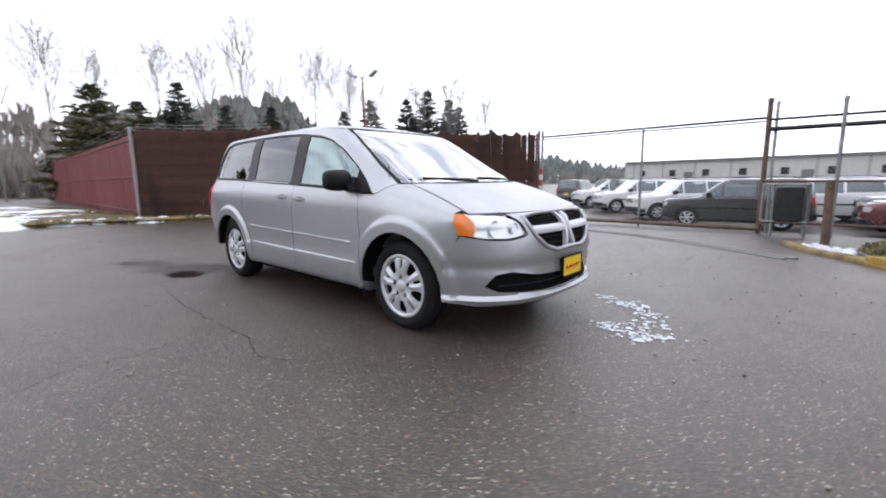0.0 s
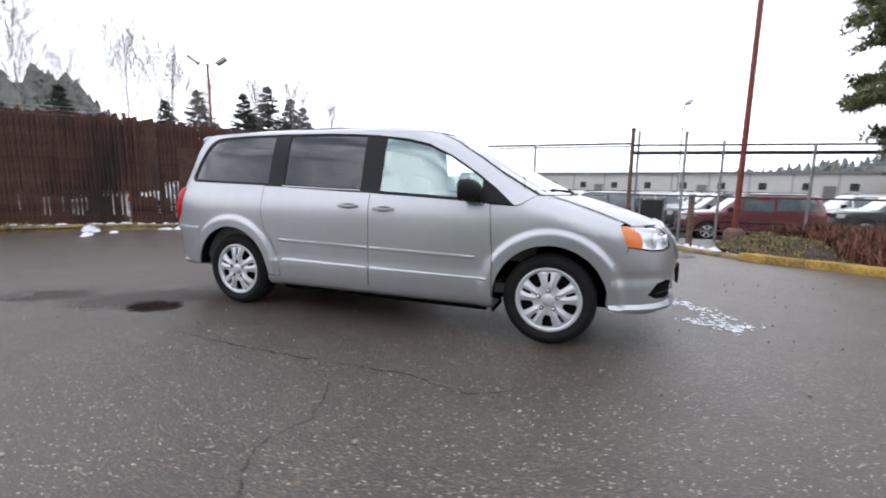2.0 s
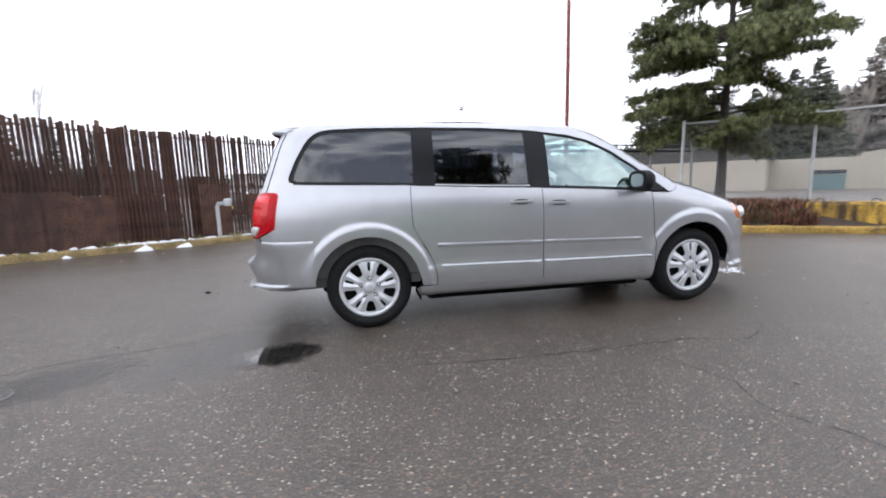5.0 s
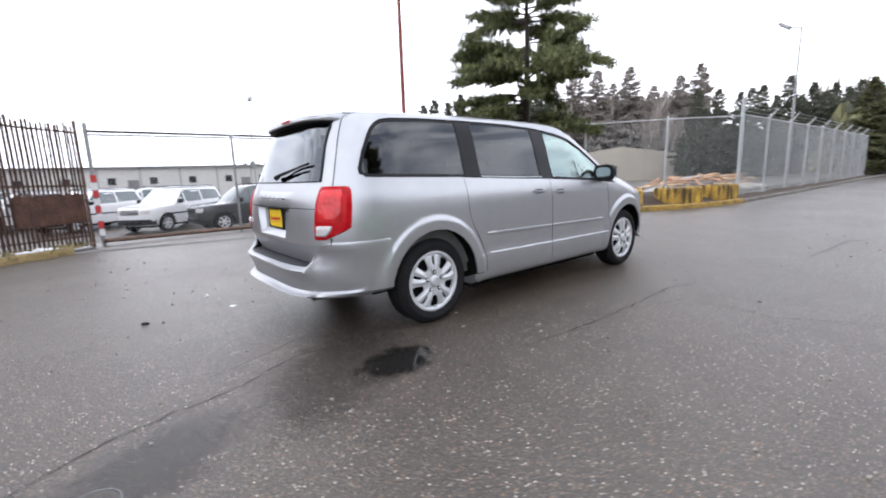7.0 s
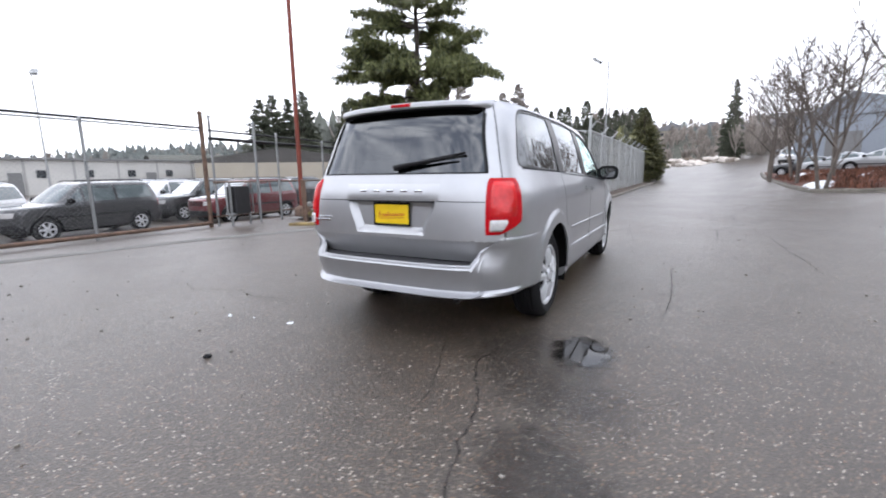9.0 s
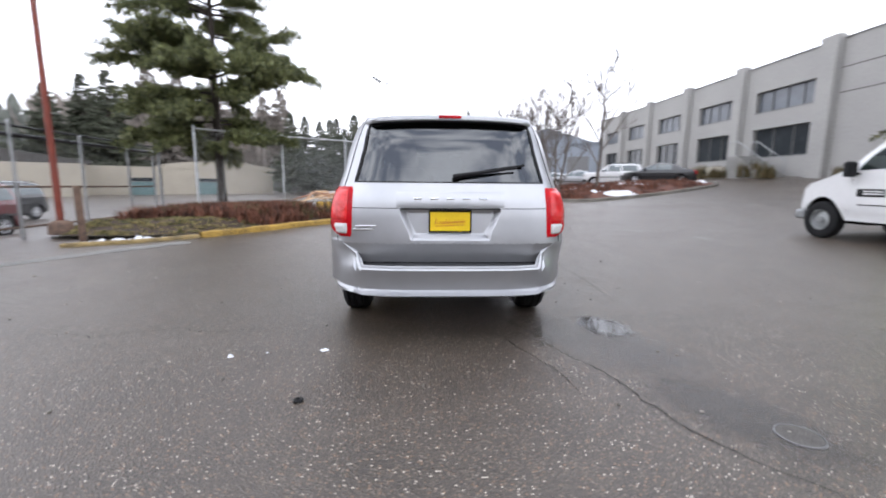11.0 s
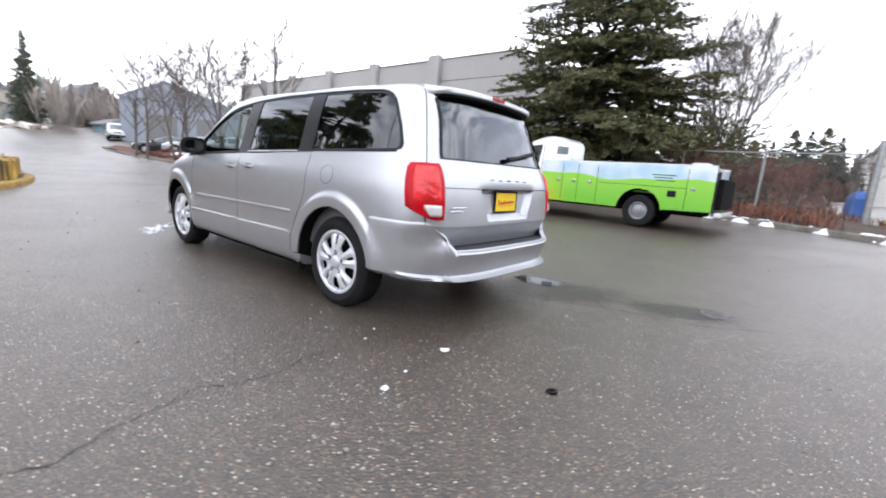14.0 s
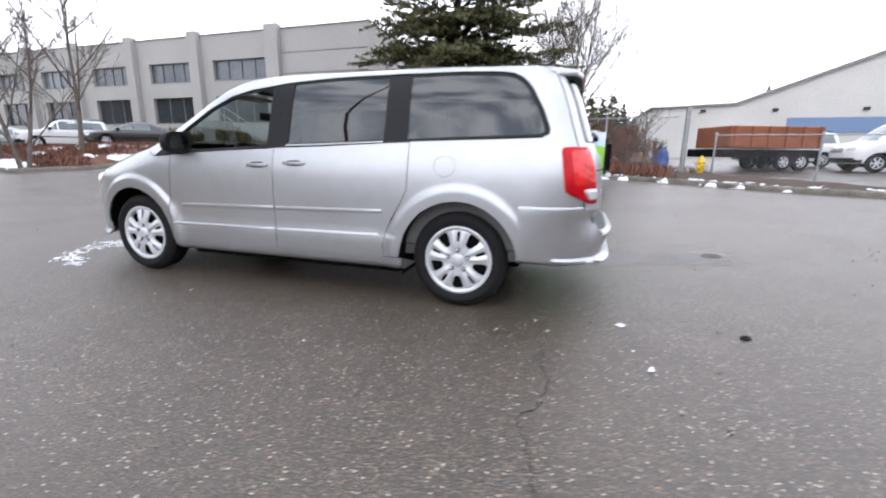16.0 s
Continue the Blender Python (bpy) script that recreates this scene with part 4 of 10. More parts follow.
for _, _, w in bays:
    if not w:
        continue
    for z0, z1 in ((5.95, 7.3), (3.05, 4.9)):
        win = part("window", Geo().box(w[0], w[1], FY - 0.30, FY - 0.27, z0, z1), WINDOW_BLIND if z0 > 5 else WINDOW_DARK, office)
        n = 4 if z0 > 5 else 3
        for i in range(n + 1):
            x = lerp(w[0], w[1] - 0.05, i / n)
            part("mullion", Geo().box(x, x + 0.05, FY - 0.27, FY - 0.2, z0, z1), FRAME_GREY, win)
        part("sill", Geo().box(w[0], w[1], FY - 0.27, FY + 0.02, z0 - 0.02, z0 + 0.05), FRAME_GREY, win)
steps_ = thing("outside_stair", Matrix(), "concrete stair with grey rails against the office wall", "stairs")
for i in range(8):
    z0 = gz(21.5, FY + 1.5)
    part("step", Geo().box(19.6 + 0.3 * i, 22.8, FY + 0.45, FY + 1.9, z0 + 0.17 * i - 0.05, z0 + 0.17 * (i + 1), 0.01), CONCRETE, steps_)
for y in (FY + 0.5, FY + 1.85):
    z0 = gz(21.5, FY + 1.5)
    part("handrail", Geo().tube([(19.6, y, z0 + 0.95), (22.0, y, z0 + 2.3), (22.8, y, z0 + 2.3)], 0.03, 6), GALV, steps_, smooth=40)
    for x in (19.7, 20.9, 22.1):
        part("baluster", Geo().tube([(x, y, z0), (x, y, z0 + 1.0 + (x - 19.6) * 0.56)], 0.02, 6), GALV, steps_, smooth=40)
# long white building north of the lot
store = thing("long_white_building", Matrix(), "long low white warehouse with small square windows beyond the car lot", "building")
sa, sb = Vector((37.0, 59.0)), Vector((-21.0, 67.5))
sd = (sb - sa).normalized()
sn = Vector((sd.y, -sd.x))
part("wall", Geo().prism([tuple(sa), tuple(sb), tuple(sb + sn * 14), tuple(sa + sn * 14)], -1.5, 3.35, "z"), WALL_WHITE, store)
part("roof", Geo().prism([tuple(sa - sn * 0.4), tuple(sb - sn * 0.4), tuple(sb + sn * 14.4), tuple(sa + sn * 14.4)], 3.35, 3.6, "z"), FRAME_GREY, store)
for i in range(13):
    p = sa + sd * (3.0 + 4.4 * i)
    yaw = math.degrees(math.atan2(sd.y, sd.x))
    w = part("window", Geo().box(-0.42, 0.42, -0.03, 0.03, 1.35, 2.2), WINDOW_DARK, store)
    w.matrix_basis = pose(p.x - sn.x * 0.05, p.y - sn.y * 0.05, 0, 0, 0, yaw)
    if i % 3 == 1:
        w2 = part("doorway", Geo().box(-0.6, 0.6, -0.03, 0.03, -0.6, 1.9), FRAME_GREY, store)
        q = p + sd * 2.2
        w2.matrix_basis = pose(q.x - sn.x * 0.05, q.y - sn.y * 0.05, 0, 0, 0, yaw)
    g = part("pier", Geo().box(-0.12, 0.12, -0.1, 0.02, -1.0, 3.35), WALL_PAINT, store)
    q = p + sd * 1.4
    g.matrix_basis = pose(q.x, q.y, 0, 0, 0, yaw)

# beige workshops to the east
shop = thing("beige_workshop", Matrix(), "low beige workshop with teal doors across the east lot", "building")
ba, bb = Vector((61.6, 23.2)), Vector((43.0, 47.0))
bd = (bb - ba).normalized()
bn = Vector((bd.y, -bd.x))
part("wall", Geo().prism([tuple(ba), tuple(bb), tuple(bb + bn * 15), tuple(ba + bn * 15)], -1.5, 3.0, "z"), WALL_BEIGE, shop)
yawb = math.degrees(math.atan2(bd.y, bd.x))
gable = Geo().prism([(-0.3, 2.9), (14.0, 2.9), (14.0, 3.4), (7.0, 4.3), (-0.3, 3.2)], -0.05, 15, "y")
gb = part("roof", gable, WALL_BEIGE, shop)
gb.matrix_basis = Matrix.Translation((ba.x, ba.y, 0)) @ Matrix(((bd.x, bn.x, 0, 0), (bd.y, bn.y, 0, 0), (0, 0, 1, 0), (0, 0, 0, 1)))
TEAL = material("teal_painted_door", (0.12, 0.19, 0.19), 0.5, vary=0.15, scale=1, fine=10, bump=0.05)
for u in (9.0, 16.5):
    p = ba + bd * u - bn * 0.08
    o = part("roller_door", Geo().box(-1.4, 1.4, -0.05, 0.05, -1.0, 1.1), TEAL, shop)
    o.matrix_basis = pose(p.x, p.y, 0, 0, 0, yawb)
    o2 = part("window", Geo().box(-1.4, 1.4, -0.06, 0.06, 1.15, 1.6), WINDOW_DARK, shop)
    o2.matrix_basis = pose(p.x, p.y, 0, 0, 0, yawb)
barn = thing("dark_roofed_shed", Matrix(), "shed with a long dark pitched roof behind the gate", "building")
for nm, z0, z1, mt, e in (("wall", -1.0, 3.0, WALL_BEIGE, 0.0), ("roof", 3.0, 4.4, ROOF_DARK, 0.5)):
    g = Geo().prism([(-11 - e, z0), (11 + e, z0), (11 + e * (z1 > 4), z1 if nm == "wall" else z0 + 0.3), (0, z1 + (0.6 if nm == "roof" else 0)), (-11 - e, z1 if nm == "wall" else z0 + 0.3)], -7, 7, "y")
    o = part(nm, g, mt, barn)
    o.matrix_basis = pose(42, 50, 0, 0, 0, 130)

# big white hall to the south-west
hall = thing("white_hall", Matrix(), "large white sheet-metal hall with a pitched roof behind the truck yard", "building")
part("wall", Geo().prism([(-55.0, 0.0), (-9.5, 0.0), (-9.5, 6.3), (-18.0, 6.6), (-36.0, 13.5), (-55.0, 6.6)], -75, -54, "y"), WALL_WHITE, hall)
part("roof_edge", Geo().prism([(-55.3, 6.5), (-36.0, 13.5), (-18.0, 6.6), (-9.2, 6.3), (-9.2, 6.55), (-18.0, 6.9), (-36.0, 13.85), (-55.3, 6.8)], -75.3, -53.7, "y"), FRAME_GREY, hall)
part("blue_band", Geo().box(-55, -23.0, -53.98, -53.9, 3.6, 5.2), material("blue_sheet", (0.16, 0.24, 0.38), 0.6, vary=0.1, bump=0.05), hall)
for x in (-15.0, -22.0, -30.0, -38.0):
    part("wall_lamp", Geo().box(x, x + 0.5, -53.98, -53.7, 5.9, 6.2, 0.03), DARK_STEEL, hall)

# south kerb, verge, fence
KERB_S = [(0.5, -13.4), (-1.8, -12.7), (-3.6, -12.1), (-5.5, -11.1), (-7.2, -9.8), (-9.2, -9.1), (-12.0, -8.7), (-22.0, -8.5)]
kerb("kerb_south", KERB_S, KERB_DARK, "weathered kerb with scraps of snow by the truck yard", seed=12, side=1)
_, in_s, edge_s = bed("verge_south", [(0.5, -13.6), (-1.8, -12.9), (-3.65, -12.3), (-5.6, -11.25), (-7.3, -9.95), (-9.2, -9.25), (-12.0, -8.85), (-22.0, -8.65), (-22.0, -10.0), (-10.5, -10.6), (-8.6, -13.0), (-7.0, -14.4), (-5.0, -16.2), (2.0, -17.5), (2.0, -14.6)], SOIL, "strip of soil and dead growth along the truck yard", lift=0.1, crown=0.1, seed=13)
heaps = []
for p in along(KERB_S, 0.25):
    for _ in range(5):
        if rng.random() < 0.8:
            heaps.append((p.x + rng.uniform(-0.3, 0.2), p.y - rng.uniform(0.12, 0.95), rng.uniform(0.05, 0.30), rng.uniform(0.10, 0.155)))
lumps("snow_south", heaps, SNOW, "thawing snow along the south kerb", "snow", 23, kind="stuff")
south_fence = link_fence("grey chain-link fence of the truck yard", [(2.2, -17.3), (-3.1, -15.25), (-5.55, -14.45)], 2.15, 0.04, GALV, gap=2.6, cell=0.08, wire=0.0016)
south_fence2 = link_fence("low grey chain-link gate panel before the truck yard", [(-6.7, -13.9), (-9.5, -13.2), (-16.0, -12.6)], 1.5, 0.035, GALV, gap=2.2, cell=0.08, wire=0.0016)
thick = thing("gate_post", pose(-5.75, -13.95, gz(-5.75, -13.95)), "thick grey steel gate post", "post")
part("tube", Geo().tube([(0, 0, -0.1), (0, 0, 2.5)], 0.085, 12), GALV, thick, smooth=40)


# ---- the silver minivan ----
from mathutils.geometry import delaunay_2d_cdt

HUB_X, HUB_Z, TYRE_R = 1.539, 0.355, 0.357
v_w = table((0.20, 0.30, 0.36, 0.50, 0.62, 0.80, 0.95, 1.08, 1.20, 1.30, 1.45, 1.55, 1.62, 1.66, 1.69, 1.71, 1.725),
            (0.90, 0.938, 0.953, 0.965, 0.968, 0.970, 0.965, 0.945, 0.905, 0.872, 0.822, 0.782, 0.748, 0.715, 0.655, 0.58, 0.48))
v_front = table((0.20, 0.26, 0.33, 0.45, 0.60, 0.72, 0.82, 0.89, 0.93, 1.00, 1.06, 1.12, 1.15, 1.20, 1.30, 1.44, 1.58, 1.64, 1.68, 1.705, 1.725),
                (2.36, 2.43, 2.49, 2.50, 2.505, 2.49, 2.46, 2.42, 2.35, 2.17, 1.985, 1.78, 1.665, 1.56, 1.36, 1.095, 0.82, 0.67, 0.50, 0.33, 0.10))
v_rear = table((0.30, 0.58, 0.66, 0.740, 0.748, 0.90, 1.05, 1.20, 1.40, 1.55, 1.64, 1.68, 1.705, 1.725),
               (2.38, 2.430, 2.466, 2.504, 2.512, 2.502, 2.482, 2.432, 2.358, 2.29, 2.225, 2.13, 1.98, 1.75))
b_rear = table((0.30, 0.352, 0.372, 0.388, 0.402, 0.47, 0.55, 0.566, 0.576, 0.60, 0.70, 0.78), (2.50, 2.555, 2.590, 2.580, 2.545, 2.562, 2.594, 2.604, 2.603, 2.570, 2.535, 2.515))
PF, QF, PR, QR = 8.0, 2.5, 14.0, 5.0


def flare(x, z):
    """How far the arch lips stand out."""
    out = 0.0
    for xc in (HUB_X, -HUB_X):
        r = math.hypot(x - xc, z - HUB_Z)
        out = max(out, 0.024 * (1 - smooth01(0.510, 0.556, r)))
    ledge = 0.012 * smooth01(0.525, 0.485, z) * smooth01(-1.12, -1.0, x) * smooth01(1.12, 1.0, x)
    return out + ledge


def side_y(x, z):
    a, p, q = (v_front(z), PF, QF) if x > 0 else (v_rear(z), PR, QR)
    t = min(0.9999, abs(x) / a) ** p
    return v_w(z) * (1 - t) ** (1 / q) + flare(x, z)


def front_x(y, z):
    t = min(0.9999, abs(y) / v_w(z)) ** QF
    return v_front(z) * (1 - t) ** (1 / PF)


def recess(y, z):
    """The number plate's hollow in the tailgate."""
    e = min(lerp(0.30, 0.375, smooth01(0.78, 1.0, z)) - abs(y), z - 0.775, 1.005 - z + 0.03)
    return 0.045 * smooth01(0.0, 0.05, e) if z < 1.008 else 0.0


def rear_x(y, z):
    t = min(0.9999, abs(y) / v_w(z)) ** QR
    return -v_rear(z) * (1 - t) ** (1 / PR) + recess(y, z)


def ring(phi, z, grow=0.0, rear=v_rear, p=PR, q=QR):
    """A point of the body's outline at height z: phi 0 ahead, 90 to the left, 180 behind."""
    c, s = math.cos(phi), math.sin(phi)
    if c >= 0:
        x = (v_front(z) + grow) * c ** (2 / PF)
        y = (v_w(z) + grow) * abs(s) ** (2 / QF)
    else:
        x = -(rear(z) + grow) * (-c) ** (2 / p)
        y = (v_w(z) + grow) * abs(s) ** (2 / q)
    return x, math.copysign(y, s)


def fill(outline, holes, place, inward, step=0.045, lip=0.014, extra=()):
    """A panel: an outline filled with small faces, laid on the body, with a turned-in rim."""
    def dense(loop):
        out = []
        for a, b in zip(loop, loop[1:] + loop[:1]):
            n = max(1, int(math.dist(a, b) / (step * 0.7)))
            out += [Vector((lerp(a[0], b[0], i / n), lerp(a[1], b[1], i / n))) for i in range(n)]
        return out
    loops = [dense(outline)] + [dense(h) for h in holes]
    vs, faces = [], []
    for lo in loops:
        faces.append(list(range(len(vs), len(vs) + len(lo))))
        vs += lo
    lo0 = loops[0]

    def inside(p, lo):
        hit = False
        for a, b in zip(lo, lo[1:] + lo[:1]):
            if (a.y > p[1]) != (b.y > p[1]) and p[0] < (b.x - a.x) * (p[1] - a.y) / (b.y - a.y) + a.x:
                hit = not hit
        return hit
    rim_pts = np.array([tuple(p) for lo in loops for p in lo])
    for c in extra:
        p = Vector(c)
        if inside(p, lo0) and not any(inside(p, h) for h in loops[1:]) and np.min(np.abs(rim_pts - tuple(p)).max(axis=1)) > 0.009:
            vs.append(p)
    kept = np.array([tuple(p) for p in vs])
    xs, ys = [p.x for p in lo0], [p.y for p in lo0]
    x = min(xs) + step / 2
    while x < max(xs):
        y = min(ys) + step / 2
        while y < max(ys):
            if inside((x, y), lo0) and not any(inside((x, y), h) for h in loops[1:]) and np.min(np.abs(kept - (x, y)).max(axis=1)) > step * 0.45:
                vs.append(Vector((x, y)))
            y += step
        x += step
    out = delaunay_2d_cdt(vs, [], faces, 2, 1e-5)
    g = Geo()
    pts = out[0]
    tris = []
    for f in out[2]:
        c = sum((pts[i] for i in f), Vector((0, 0))) / len(f)
        if inside(c, lo0) and not any(inside(c, h) for h in loops[1:]):
            tris.append(tuple(f))
    g.v = [place(p.x, p.y) for p in pts]
    g.f = tris
    if lip:
        seen = {}
        for f in tris:
            for a, b in zip(f, f[1:] + f[:1]):
                key = (min(a, b), max(a, b))
                seen[key] = None if key in seen else (a, b)
        low = {}
        for ab in list(seen.values()):
            if ab:
                for i in ab:
                    if i not in low:
                        v = Vector(g.v[i])
                        d = inward(v)
                        low[i] = len(g.v)
                        g.v.append(tuple(v + d * lip))
                g.f.append((ab[1], ab[0], low[ab[0]], low[ab[1]]))
    return g


def arc(cx, cz, r, a0, a1, n=14):
    return [(cx + r * math.cos(radians(lerp(a0, a1, i / n))), cz + r * math.sin(radians(lerp(a0, a1, i / n)))) for i in range(n + 1)]


def crease(xc):
    """Points along the edge of an arch lip."""
    return [p for k in range(8) for p in arc(xc, HUB_Z, 0.470 + 0.0155 * k, -5, 185, 100)]


def strip_on(pts, place, half, out, inward):
    """A raised bead along a line on the body; half its height, out its depth."""
    rows = []
    for i, (a, b) in enumerate(pts):
        fade = min(1.0, i / 1.5, (len(pts) - 1 - i) / 1.5)
        row = []
        for dz, o in ((half, -0.002), (half * 0.6, out * 0.85), (0, out), (-half * 0.75, out * 0.8), (-half, -0.002)):
            v = Vector(place(a, b + dz))
            row.append(tuple(v - inward(v) * (o * max(0.15, fade))))
        rows.append(row)
    return Geo().grid(rows)


COVERS = {}


def cover_mesh(rim, h, mat):
    """A wheel cover: five broad pairs of spokes parted by slots, with wider openings between the pairs."""
    if rim in COVERS:
        return COVERS[rim]
    holes = []
    for k in range(5):
        for kind, off in ((0, 90), (1, 126)):
            a = radians(72 * k + off)
            c, s = math.cos(a), math.sin(a)
            # reach from the centre and half width at it
            shape = ((0.138, 0.006), (0.143, 0.010), (0.204, 0.0125), (0.211, 0.008)) if kind == 0 else ((0.118, 0.012), (0.128, 0.025), (0.185, 0.041), (0.209, 0.042), (0.221, 0.030))
            side = [(r * rim / 0.248, w) for r, w in shape]
            loop = side + [(r, -w) for r, w in reversed(side)]
            holes.append([(r * c - w * s, r * s + w * c) for r, w in loop])
    disc = [((rim - 0.016) * math.cos(2 * math.pi * k / 60), (rim - 0.016) * math.sin(2 * math.pi * k / 60)) for k in range(60)]

    def place(a, b):
        r = math.hypot(a, b)
        th = (math.degrees(math.atan2(b, a)) - 90) % 72
        ridge = 0.016 * math.exp(-((min(th, 72 - th) - 12) / 6.5) ** 2) * smooth01(0.05, 0.12, r) * smooth01(0.245, 0.205, r)
        return (a, h - 0.010 + ridge - 0.016 * smooth01(0.12, 0.24, r), b)
    COVERS[rim] = mesh_of("spoke_cover", fill(disc, holes, place, lambda v: Vector((0, -1, 0)), step=0.012, lip=0.012), mat, 35)
    return COVERS[rim]


def wheel(par, x, y, sgn, big=TYRE_R, width=0.225, rim=0.248, cap_mat=ALLOY):
    """A road wheel: tyre with grooves, rim and a cover with paired spokes."""
    w = part("wheel", Geo().spin([(rim - 0.01, -width / 2 + 0.03), (rim - 0.03, 0), (rim - 0.01, width / 2 - 0.03)], 40), DARK_STEEL, par, "steel wheel with silver cover", smooth=40)
    w.matrix_basis = pose(x, y, 0 + (HUB_Z if big == TYRE_R else big), 0, 0, 0 if sgn > 0 else 180)
    h = width / 2
    prof = [(rim - 0.01, -h + 0.02), (rim + 0.02, -h), (big - 0.055, -h - 0.006), (big - 0.02, -h + 0.012), (big - 0.004, -h + 0.035)]
    for gx in (-0.055, 0.0, 0.055):
        prof += [(big, gx - 0.014), (big - 0.009, gx - 0.008), (big - 0.009, gx + 0.008), (big, gx + 0.014)]
    prof += [(big - 0.004, h - 0.035), (big - 0.02, h - 0.012), (big - 0.055, h + 0.006), (rim + 0.025, h + 0.002), (rim + 0.004, h - 0.012), (rim - 0.012, h - 0.03)]
    part("tyre", Geo().spin(prof, 56), RUBBER, w, smooth=35)
    part("backing", Geo().spin([(0.01, h - 0.055), (rim - 0.02, h - 0.06)], 40), UNDER, w)
    part("rim_edge", Geo().spin([(rim - 0.028, h - 0.05), (rim - 0.024, h - 0.016), (rim - 0.006, h - 0.006), (rim + 0.006, h - 0.012)], 48), cap_mat, w, smooth=60)
    part("spoke_cover", cover_mesh(rim, h, cap_mat), None, w)
    part("centre_cap", Geo().spin([(0.052, h - 0.02), (0.048, h - 0.006), (0.040, h + 0.004), (0.030, h + 0.008), (0.002, h + 0.009)], 24), cap_mat, w, smooth=35)
    for k in range(5):
        a = radians(72 * k + 90)
        at_ = (0.078 * math.cos(a), 0, 0.078 * math.sin(a))
        part("nut_well", Geo().spin([(0.018, h - 0.02), (0.018, h - 0.004), (0.002, h - 0.003)], 12, "y", at_), UNDER, w)
        part("wheel_nut", Geo().spin([(0.011, h - 0.02), (0.011, h + 0.002), (0.006, h + 0.005), (0.001, h + 0.005)], 6, "y", at_), CHROME, w)
    return w


